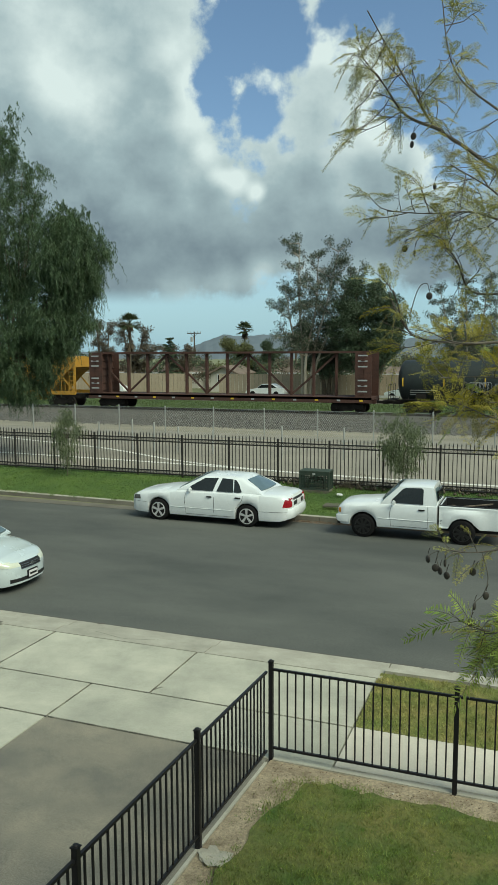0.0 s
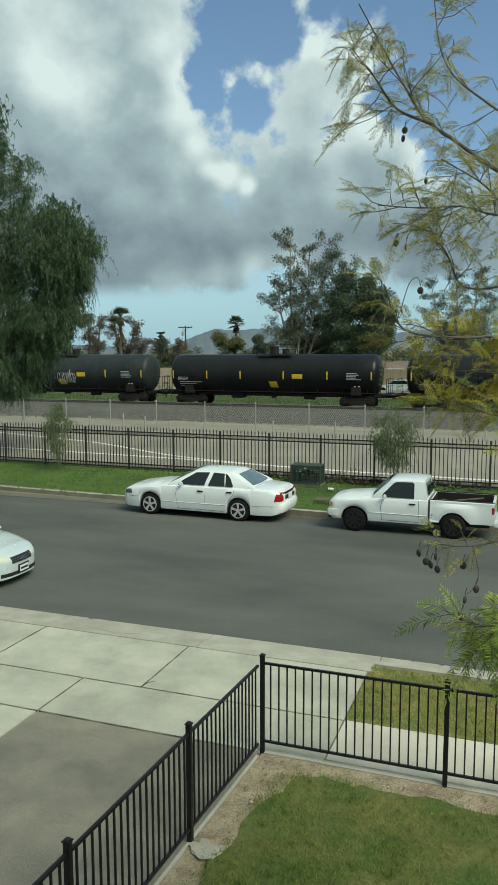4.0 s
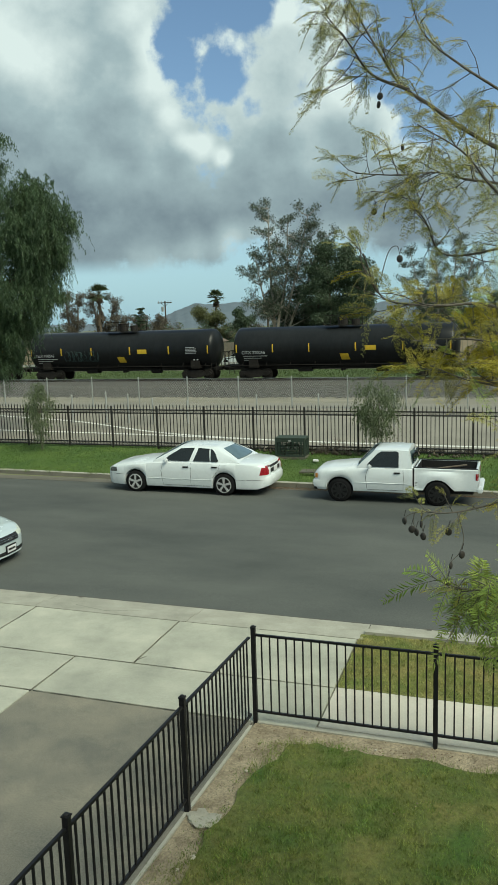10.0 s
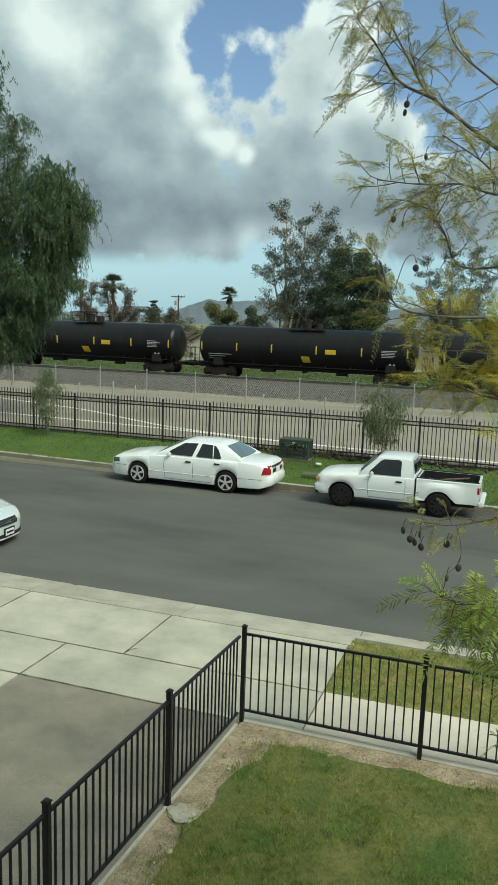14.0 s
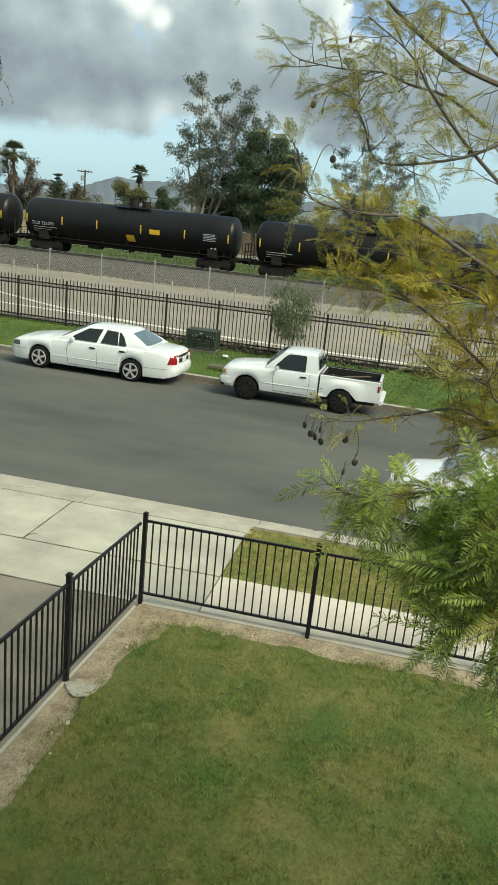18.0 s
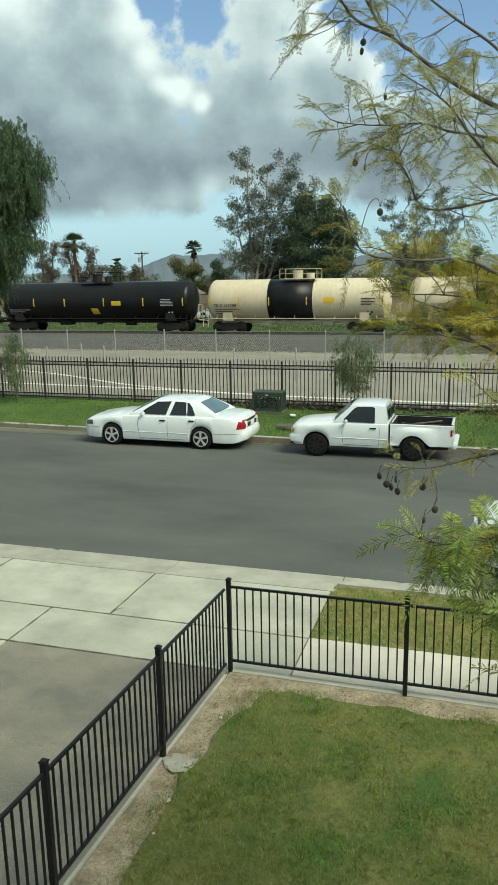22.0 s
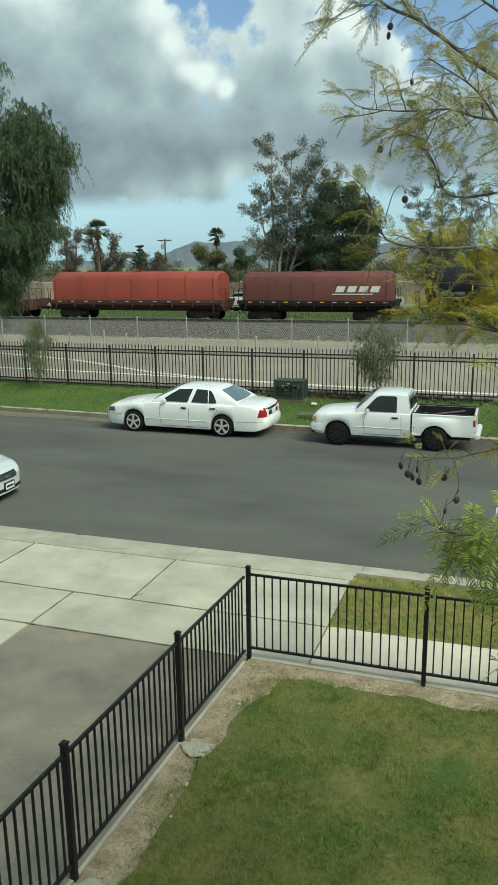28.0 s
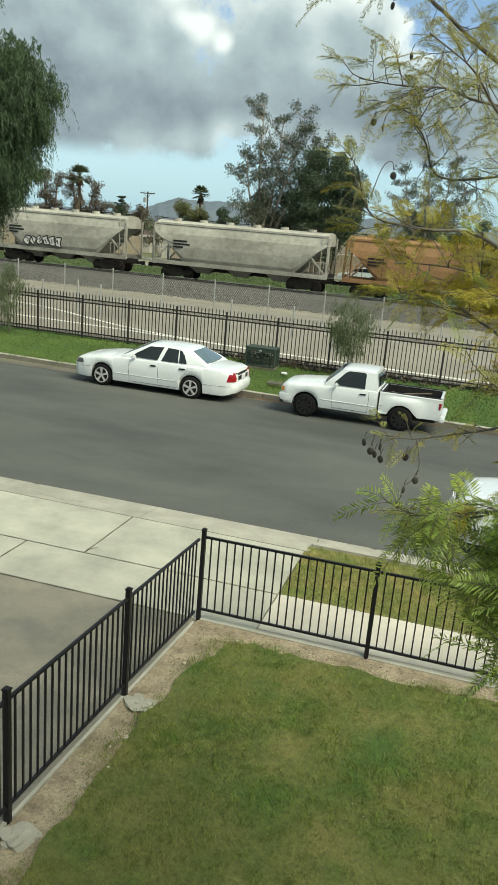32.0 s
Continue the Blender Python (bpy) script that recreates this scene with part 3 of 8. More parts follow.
V = [(x, y, zg(y) - 0.002) for y in dy for x in (-6.10, -5.0, fence_x(y) - 0.022)]
tagged(mesh_ob("driveway", V, [(3 * i + k, 3 * i + k + 1, 3 * i + k + 4, 3 * i + k + 3) for i in range(30) for k in (0, 1)], M_ASPH2), "worn brownish asphalt driveway", "driveway", kind="structure")
tagged(strip("neighbour_driveway", M_ASPH2, -14, -7.1, (-8, 0, 4.45, 6.45, 8.3, 8.35), 0.0), "second strip of worn asphalt driveway", "driveway")
tagged(strip("road", M_ASPH, -160, 160, (12.05, 14, 16.5, 18.5, 20.6, 22.0), 0.0, nx=9), "dark grey asphalt street", "road")
tagged(strip("verge", M_VERGE, -70, 70, (lambda x: kerb(x) + 0.13, 26.5, 27.2), 0.0, nx=30), "green grass verge along the street", "verge")
tagged(strip("lot", M_LOT, -120, 120, (27.2, 28.5, 31, 41.2), 0.0), "faded grey asphalt yard behind the iron fence", "yard")
tagged(strip("sand", M_SAND, -300, 300, (41.2, 45.5, 49.5), 0.004), "pale sandy ground beside the railway", "ground")
tagged(strip("gravel", M_BALLAST, -300, 300, (44.0, 45.5, 47.9, 49, 52.5, 54.0), 0.012), "dark grey gravel beside the rails", "gravel")
tagged(strip("trackside", M_FGRASS, -300, 300, (60.5, 66, 71), 0.02), "green weeds and grass beyond the railway", "grass")
tagged(strip("far_road", M_LOT, -300, 300, (71.0, 78), 0.03), "pale road beyond the railway", "road")
tagged(strip("lawn_strip", M_PARK, -2.06, 30, (9.56, 11.46), 0.0), "mown grass parkway beside the street", "lawn")

# ---- kerbs and slabs ----
def slab(name, x0, x1, y0, y1, material, parent, lift=0.006, gap=0.013, thick=0.1):
    """A concrete slab with chamfered edges, tilted with the ground."""
    bm = box(x0 + gap, x1 - gap, y0 + gap, y1 - gap, -thick, 0.0, 0.006)
    for v in bm.verts:
        v.co.z += zg(v.co.y) + lift
    return part(name, bm, material, parent)


apron = thing("driveway_apron", label="pale concrete driveway apron with cracked joints", category="driveway", kind="structure")
JX = -5.12
for x0, x1 in ((-13.9, -10.9), (-10.9, -7.93), (-7.93, JX), (JX, -2.07)):
    slab("slab", x0, x1, 9.52, 11.24, M_CONC, apron)
for x0, x1 in ((-13.9, -11.2), (-11.2, -8.75), (-8.75, -6.10), (-6.10, -2.07)):
    slab("slab", x0, x1, 8.36, 9.52, M_CONC, apron)
slab("slab", -7.10, -6.10, 2.0, 8.36, M_CONC, apron)
slab("slab", -7.10, -6.10, -6.0, 2.0, M_CONC, apron)
walkway = thing("sidewalk", label="pale concrete sidewalk in long slabs", category="sidewalk", kind="structure")
for i in range(9):
    slab("slab", -2.07 + 3.05 * i, -2.07 + 3.05 * (i + 1), 8.448, 9.55, M_WALK, walkway, gap=0.005, thick=0.1)
near_kerb = thing("kerb_near", label="worn concrete kerb and gutter of the near side", category="kerb", kind="structure")
for i in range(22):
    x0 = -32.0 + 3.0 * i
    if x0 + 3 <= -1.9:
        # dropped kerb across the driveways
        bm = loft([[(x, 11.25, zg(11.25) + 0.004), (x, 11.62, -0.062), (x, 11.72, -0.105), (x, 12.06, -0.122), (x, 12.06, -0.3), (x, 11.25, -0.3)] for x in (x0 + 0.006, x0 + 2.994)])
    else:
        a, b = max(x0, -2.0) + 0.006, x0 + 2.994
        bm = loft([[(x, 11.46, 0.0), (x, 11.56, 0.006), (x, 11.60, -0.01), (x, 11.63, -0.12), (x, 12.06, -0.122), (x, 12.06, -0.3), (x, 11.46, -0.3)] for x in (a, b)])
    part("kerbstone", bm, M_CURB, near_kerb)
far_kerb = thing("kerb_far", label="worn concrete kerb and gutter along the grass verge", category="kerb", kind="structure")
# brown-stained gutter and a face darker than the pale kerb top
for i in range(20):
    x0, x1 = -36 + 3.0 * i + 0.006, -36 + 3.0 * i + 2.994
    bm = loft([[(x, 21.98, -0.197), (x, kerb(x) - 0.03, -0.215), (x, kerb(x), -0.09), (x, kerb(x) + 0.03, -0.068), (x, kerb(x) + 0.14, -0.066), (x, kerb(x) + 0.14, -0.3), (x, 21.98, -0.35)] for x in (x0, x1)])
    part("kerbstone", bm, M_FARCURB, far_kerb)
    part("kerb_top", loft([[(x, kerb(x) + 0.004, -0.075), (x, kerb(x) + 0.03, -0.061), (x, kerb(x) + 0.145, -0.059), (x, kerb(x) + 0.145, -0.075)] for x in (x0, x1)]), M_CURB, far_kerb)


# ---- the unseen house behind the viewpoint, added to shade the lawn ----
def unseen_house():
    """An unseen stucco front wall that blocks light from the lawn, with the upper window that the view is from, and its
    eaves.
    """
    h = thing("house_front", label="unseen stucco house front with an open upper window, added to shade the lawn", category="house", kind="structure")
    y0, y1, top = -0.42, -0.16, 6.9
    for x0, x1, z0, z1 in ((-2.4, -0.7, 0.0, top), (0.7, 9.5, 0.0, top), (-0.7, 0.7, 0.0, 4.1), (-0.7, 0.7, 6.0, top)):
        part("wall", box(x0, x1, y0, y1, z0, z1), M_STUCCO, h)
    for x in (-0.7, 0.64):
        part("window_jamb", box(x, x + 0.06, y0 + 0.04, y1 - 0.02, 4.16, 6.0, 0.006), M_PLATE, h)
    part("window_sill", box(-0.74, 0.74, y0, y1 + 0.05, 4.1, 4.16, 0.008), M_PLATE, h)
    part("eaves", box(-3.0, 10.1, -6.0, 0.35, top, top + 0.16, 0.01), M_PLANK, h)
    part("side_wall", box(-2.4, -2.14, -6.0, y0, 0.0, top), M_STUCCO, h)


unseen_house()


# ---- black front fence ----
def bar_fence(name, label, posts, height, base, spacing, bar, rail_z, post, material, spikes=False, ball=False, group="", slope=0.0, foot=0.06, first=True):
    """A steel fence on posts: rails, and upright bars between them."""
    bar_me = None
    for (x0, y0), (x1, y1) in zip(posts, posts[1:]):
        f = thing(name, pose(x0, y0, base + zg(y0) * slope, 0, 0, math.degrees(math.atan2(y1 - y0, x1 - x0))), label, "fence panel", group)
        tilt = (zg(y1) - zg(y0)) * slope
        L = math.hypot(x1 - x0, y1 - y0)
        whole = first or (x0, y0) != posts[0]
        if whole:
            part("post", box(-post / 2, post / 2, -post / 2, post / 2, -0.15, height, 0.004), material, f)
        if ball and whole:
            bm = bmesh.new()
            b_box(bm, -post * 0.62, post * 0.62, -post * 0.62, post * 0.62, height, height + 0.014, 0.003)
            s = bmesh.ops.create_icosphere(bm, subdivisions=2, radius=post * 0.5)["verts"]
            for v in s:
                v.co.z = height + 0.016 + max(v.co.z, 0) * 0.6
            part("post_cap", bm, material, f, smooth=False)
        for z in rail_z:
            rb = box(post / 2, L - post / 2, -bar * 0.95, bar * 0.95, z - bar * 0.85, z + bar * 0.85, 0.002)
            for v in rb.verts:
                v.co.z += tilt * v.co.x / L
            part("rail", rb, material, f)
        n = round(L / spacing) - 1
        if bar_me is None:
            bm = box(-bar / 2, bar / 2, -bar / 2, bar / 2, foot, height - (0.0 if spikes else 0.09))
            if spikes:
                top = [v for v in bm.verts if v.co.z > 0.5]
                for v in top:
                    v.co.z += 0.02
                g = bmesh.ops.extrude_face_region(bm, geom=[fc for fc in bm.faces if all(v in top for v in fc.verts)])["geom"]
                for v in [k for k in g if isinstance(k, bmesh.types.BMVert)]:
                    v.co.x *= 0.1
                    v.co.y *= 0.1
                    v.co.z += 0.05
            p0 = part("picket", bm, material, f)
            bar_me = p0.data
            p0.location = (L / (n + 1), 0, tilt / (n + 1))
            rest = range(2, n + 1)
        else:
            rest = range(1, n + 1)
        for i in rest:
            reuse("picket", bar_me, f, pose(L * i / (n + 1), 0, tilt * i / (n + 1)))
    (xa, ya), (xb, yb) = posts[-2:]
    e = thing(name, pose(xb, yb, base + zg(yb) * slope), label, "fence panel", group)
    part("post", box(-post / 2, post / 2, -post / 2, post / 2, -0.15, height, 0.004), material, e)


FENCE = "black powder-coated steel fence panel on a concrete footing"
bar_fence("front_fence_panel", FENCE, [(-2.84 + 2.19 * i, 8.385) for i in range(6)], 1.22, 0.015, 0.1043, 0.0165, (0.13, 1.13), 0.053, M_BLACK, ball=True, group="front yard fence", slope=1.0, foot=0.13)
bar_fence("side_fence_panel", FENCE, [(fence_x(y), y) for y in (8.31, 6.445, 4.46, 2.48, 0.5, -1.5)], 1.22, 0.015, 0.1043, 0.0165, (0.13, 1.13), 0.053, M_BLACK, ball=True, group="front yard fence", slope=1.0, foot=0.13, first=False)

# ---- railway ----
RAIL_Y, RAIL_Z = 56.0, 0.55
bed = [(52.2, 0.26), (53.9, 0.44), (54.5, 0.46), (57.5, 0.46), (58.2, 0.44), (60.4, 0.24)]
bm = bmesh.new()
rings = [[bm.verts.new((x, y, z)) for y, z in [(48.5, 0.37)] + bed + [(60.6, 0.0)]] for x in (-620, 620)]
for i in range(len(rings[0]) - 1):
    bm.faces.new((rings[0][i], rings[1][i], rings[1][i + 1], rings[0][i + 1]))
track = thing("railway_track", label="steel rails on dark sleepers and grey ballast", category="railway", kind="structure")
part("ballast_bed", bm, M_BALLAST, track)
for dy in (-0.7525, 0.7525):
    b = bmesh.new()
    y = RAIL_Y + dy
    prof = [(-0.07, -0.15), (0.07, -0.15), (0.07, -0.135), (0.012, -0.11), (0.012, -0.045), (0.036, -0.03), (0.036, 0.0), (-0.036, 0.0), (-0.036, -0.03), (-0.012, -0.045), (-0.012, -0.11), (-0.07, -0.135)]
    b.free()
    part("rail", loft([[(x, y + a, RAIL_Z + c) for a, c in prof] for x in (-620, 620)]), M_RAIL, track)
tie_bm = box(-0.11, 0.11, -1.3, 1.3, -0.30, -0.145, 0.01)
tie0 = part("sleeper", tie_bm, M_TIE, track)
tie0.location = (-48, RAIL_Y, RAIL_Z)
for i in range(1, 130):
    reuse("sleeper", tie0.data, track, pose(-48 + 0.52 * i, RAIL_Y, RAIL_Z, 0, 0, random.uniform(-1.5, 1.5)))


# ---- train ----
def bogie(parent, x):
    """A two-axle truck: side frames, bolster, four wheels."""
    f = part("bogie", b_box(bmesh.new(), x - 0.2, x + 0.2, -1.0, 1.0, 0.42, 0.72, 0.03), M_UNDER, parent)
    for s in (-1, 1):
        prof = [(-1.25, 0.52), (-1.12, 0.66), (-0.7, 0.64), (-0.42, 0.78), (0.42, 0.78), (0.7, 0.64), (1.12, 0.66), (1.25, 0.52), (1.1, 0.36), (0.75, 0.40), (0.38, 0.20), (-0.38, 0.20), (-0.75, 0.40), (-1.1, 0.36)]
        part("side_frame", loft([[(x + a, s * 1.02 + d, z) for a, z in prof] for d in (-0.07, 0.07)]), M_UNDER, f)
        for dx in (-0.89, 0.89):
            w = bmesh.new()
            b_cyl(w, (x + dx, s * 0.70, 0.42), (x + dx, s * 0.83, 0.42), 0.42, n=20)
            b_cyl(w, (x + dx, s * 0.64, 0.42), (x + dx, s * 0.70, 0.42), 0.45, n=20)
            b_cyl(w, (x + dx, s * 0.83, 0.42), (x + dx, s * 1.12, 0.42), 0.12, n=10)
            part("wheel", w, M_UNDER, f)
    return f


def coupler(parent, x, s):
    bm = bmesh.new()
    b_box(bm, min(x, x + s * 0.55), max(x, x + s * 0.55), -0.09, 0.09, 0.72, 0.94, 0.02)
    b_box(bm, min(x + s * 0.45, x + s * 0.72), max(x + s * 0.45, x + s * 0.72), -0.16, 0.16, 0.68, 0.98, 0.04)
    part("coupler", bm, M_UNDER, parent)


def end_ladder(parent, x, z0, z1, y, material):
    bm = bmesh.new()
    for s in (-0.21, 0.21):
        b_beam(bm, (x + s, y, z0), (x + s, y, z1), 0.035)
    k = 0
    while z0 + 0.15 + 0.33 * k < z1:
        b_beam(bm, (x - 0.21, y, z0 + 0.15 + 0.33 * k), (x + 0.21, y, z0 + 0.15 + 0.33 * k), 0.022)
        k += 1
    part("ladder", bm, material, parent)


def lettering(parent, text, x, z, y, size, material, label=""):
    cu = bpy.data.curves.new("lettering", "FONT")
    cu.body, cu.size, cu.extrude = text, size, 0.004
    ob = bpy.data.objects.new("lettering", cu)
    scene.collection.objects.link(ob)
    me = bpy.data.meshes.new_from_object(ob.evaluated_get(bpy.context.evaluated_depsgraph_get()))
    bpy.data.objects.remove(ob)
    me.materials.clear()
    me.materials.append(material)
    t = new("lettering", me)
    t.parent = parent
    t.matrix_basis = pose(x, y, z, 90, 0, 0)
    return tagged(t, label)


def tank_y(z, r, zc, lift=0.012):
    """The near face of a tank of radius r at height z."""
    return -math.sqrt(max(r * r - (z - zc) ** 2, 0.01)) - lift


def patch(parent, name, x0, x1, z0, z1, r, zc, material, label="", slant=0.0, lift=0.012):
    """A thin sheet that hugs the near side of the tank."""
    n = 6
    zs = [z0 + (z1 - z0) * i / n for i in range(n + 1)]
    outer = [[(x + slant * (z1 - z), tank_y(z, r, zc, lift), z) for z in zs] for x in (x0, x1)]
    inner = [[(x + slant * (z1 - z), tank_y(z, r, zc, lift) + 0.01, z) for z in zs] for x in (x0, x1)]
    return part(name, loft([o + i[::-1] for o, i in zip(outer, inner)]), material, parent, label)


def scrawl(parent, x0, x1, z0, z1, r, zc, material, seed, width=0.05, strokes=9, label="sprayed tag"):
    """A sprayed tag: looping strokes that hug the side."""
    rd = random.Random(seed)
    path = []
    for s in range(strokes):
        cx = x0 + (x1 - x0) * (s + 0.5) / strokes
        hw, zz = (x1 - x0) / strokes * 0.75, (z0 + z1) / 2
        ph, k = rd.uniform(0, 6), rd.choice((1, 1.5, 2))
        for i in range(12):
            a = ph + k * 2 * math.pi * i / 11
            x = cx + hw * math.cos(a) * rd.uniform(0.7, 1.1)
            z = zz + (z1 - z0) * 0.5 * math.sin(a * rd.choice((1, 1, 0.5)))
            path.append((x, tank_y(z, r, zc, 0.02), z) if r else (x, zc - 0.02, z))
    part("graffiti", b_tube(bmesh.new(), path, [width / 2] * len(path), n=4), material, parent, label)


def tank_shell(L, r, zc, head=0.55, n=40):
    secs = []
    for x, k in [(0, 0.05), (head * 0.04, 0.30), (head * 0.15, 0.55), (head * 0.4, 0.82), (head * 0.7, 0.955), (head, 1.0)]:
        secs.append((x, k))
    secs += [(L * i / 10, 1.0) for i in range(1, 10)] + [(L - x, k) for x, k in secs[::-1]]
    return loft([[(x, r * k * math.cos(2 * math.pi * i / n), zc + r * k * math.sin(2 * math.pi * i / n)) for i in range(n)] for x, k in secs])


def tank_car(L, skin, label, mark="", band=False, r=1.50, zc=2.42, seed=0, tag=None, frame_mat=None, plac=(0.56, 0.665)):
    car = thing("tank_car", None, label, "tank car", "freight train")
    fm = frame_mat or M_UNDER
    part("tank", tank_shell(L, r, zc), skin, car, smooth=True)
    if band:
        x0, x1 = L * 0.355, L * 0.60
        part("black_band", loft([[(x, (r + 0.012) * math.cos(2 * math.pi * i / 40), zc + (r + 0.012) * math.sin(2 * math.pi * i / 40)) for i in range(40)] for x in (x0, x1)]), M_TANK, car, smooth=True)
    # sill, saddles and end platforms
    part("sill", b_box(bmesh.new(), -0.2, L + 0.2, -0.32, 0.32, 0.72, 1.02, 0.02), fm, car)
    for x in (1.75, L - 1.75):
        part("saddle", loft([[(x + d, -1.25, 0.92), (x + d, -1.3, 1.55), (x + d, 0, 0.98), (x + d, 1.3, 1.55), (x + d, 1.25, 0.92)] for d in (-0.35, 0.35)]), fm, car)
        bogie(car, x)
    for x, s in ((-0.2, -1), (L + 0.2, 1)):
        part("end_platform", b_box(bmesh.new(), min(x, x + s * 0.5), max(x, x + s * 0.5), -1.45, 1.45, 0.98, 1.06, 0.01), fm, car)
        coupler(car, x + s * 0.05, s)
        bm = bmesh.new()
        for yy in (-1.42, -0.5, 0.5, 1.42):
            b_beam(bm, (x + s * 0.3, yy, 1.06), (x + s * 0.3, yy, 2.15), 0.035)
        b_beam(bm, (x + s * 0.3, -1.42, 2.15), (x + s * 0.3, 1.42, 2.15), 0.035)
        b_beam(bm, (x + s * 0.3, -1.42, 1.6), (x + s * 0.3, 1.42, 1.6), 0.03)
        part("end_railing", bm, fm, car)
        end_ladder(car, x - s * 0.3, 0.5, 1.35, -1.5, fm)
    # running rail under the shell, bottom outlet, brake gear
    part("brake_cylinder", b_box(bmesh.new(), L * 0.30, L * 0.36, -0.5, 0.3, 0.55, 0.9, 0.03), fm, car)
    part("air_reservoir", b_cyl(bmesh.new(), (L * 0.65, -0.3, 0.72), (L * 0.70, -0.3, 0.72), 0.2), fm, car)
    part("bottom_outlet", b_cyl(b_cyl(bmesh.new(), (L * 0.5, 0, 0.95), (L * 0.5, 0, 0.62), 0.22), (L * 0.5, -0.4, 0.66), (L * 0.5, 0.4, 0.66), 0.09), fm, car)
    bm = bmesh.new()
    b_beam(bm, (0.4, -1.38, 1.12), (L - 0.4, -1.38, 1.12), 0.045)
    for k in range(9):
        x = 0.9 + (L - 1.8) * k / 8
        b_beam(bm, (x, -1.38, 1.12), (x, -1.0, 1.35), 0.03)
    part("side_handrail", bm, fm, car)
    # top platform with manway and valves
    c = L * 0.5
    top = zc + r
    bm = bmesh.new()
    b_cyl(bm, (c, 0, top - 0.1), (c, 0, top + 0.52), 0.36, n=16)
    b_cyl(bm, (c, 0, top + 0.52), (c, 0, top + 0.60), 0.4, n=16)
    part("manway", bm, fm, car)
    part("valve_box", b_cyl(bmesh.new(), (c + 0.95, 0, top - 0.1), (c + 0.95, 0, top + 0.42), 0.3, n=12), fm, car)
    bm = bmesh.new()
    for s in (-0.75, 0.75):
        b_box(bm, c - 1.15, c + 1.6, s - 0.2, s + 0.2, top - 0.02, top + 0.03)
        for xx in (c - 1.15, c, c + 1.6):
            b_beam(bm, (xx, s * 1.2, top), (xx, s * 1.2, top + 0.72), 0.035)
        b_beam(bm, (c - 1.15, s * 1.2, top + 0.72), (c + 1.6, s * 1.2, top + 0.72), 0.035)
        b_beam(bm, (c - 1.15, s * 1.2, top + 0.38), (c + 1.6, s * 1.2, top + 0.38), 0.03)
    part("top_platform", bm, fm, car)
    # reflective ticks, placards, stencils
    for k, x in enumerate((0.03, 0.20, 0.365, 0.57, 0.77, 0.965)):
        patch(car, "reflector", L * x - 0.045, L * x + 0.045, zc - 0.35, zc + 0.25, r, zc, M_YELLOW)
    if not band:
        patch(car, "placard", L * 0.61, L * 0.61 + 0.8, zc - 0.30, zc + 0.04, r, zc, M_YELLOW)
        patch(car, "placard", L * 0.50, L * 0.50 + 0.62, zc - 0.98, zc - 0.52, r, zc, M_YELLOW, slant=0.25)
    else:
        patch(car, "placard", L * 0.66, L * 0.66 + 0.8, zc - 0.2, zc + 0.2, r, zc, M_YELLOW)
    ink = M_TRIM if band else M_MARK
    for k in range(5):
        z = zc + 0.12 - 0.11 * k
        patch(car, "stencil", L * 0.855, L * 0.855 + random.uniform(0.7, 1.1), z - 0.025, z + 0.025, r, zc, M_GRAFW if not band else M_TRIM)
    for k in range(3):
        z = zc - 0.62 - 0.16 * k
        patch(car, "stencil", L * 0.06, L * 0.06 + (1.9, 1.4, 0.9)[k], z - 0.02, z + 0.02, r, zc, ink)
    bm = bmesh.new()
    zd = zc - 0.85
    for dx, dz in ((0, 0.14), (0, -0.14), (0.14, 0), (-0.14, 0)):
        b_beam(bm, (L * 0.90 + dx - 0.07, tank_y(zd, r, zc, 0.02), zd + dz), (L * 0.90 + dx + 0.07, tank_y(zd, r, zc, 0.02), zd + dz), 0.02, 0.12)
    part("hazard_diamond", bm, M_MARK if not band else M_TRIM, car)
    if mark:
        z = zc - 0.36
        lettering(car, mark, L * 0.055, z - 0.10, tank_y(z, r, zc, 0.05), 0.33, M_TRIM if band else M_GRAFW)
    if tag:
        for a, b in (((tag[0], tag[0] + 0.06), (tag[1] - 0.07, tag[1])) if band else (tag,)):
            scrawl(car, L * a, L * b, zc - 0.85, zc - 0.35 if band else zc + 0.0, r, zc, M_GRAFW if band or seed < 2 else M_GRAFT, seed, width=0.04, strokes=3 if band else 8)
    return car


def flat_frame(car, L, material, z0=0.72, z1=1.08):
    part("sill", b_box(bmesh.new(), -0.1, L + 0.1, -0.4, 0.4, z0, z1, 0.02), material, car)
    for x, s in ((-0.1, -1), (L + 0.1, 1)):
        coupler(car, x, s)
    for x in (1.9, L - 1.9):
        bogie(car, x)


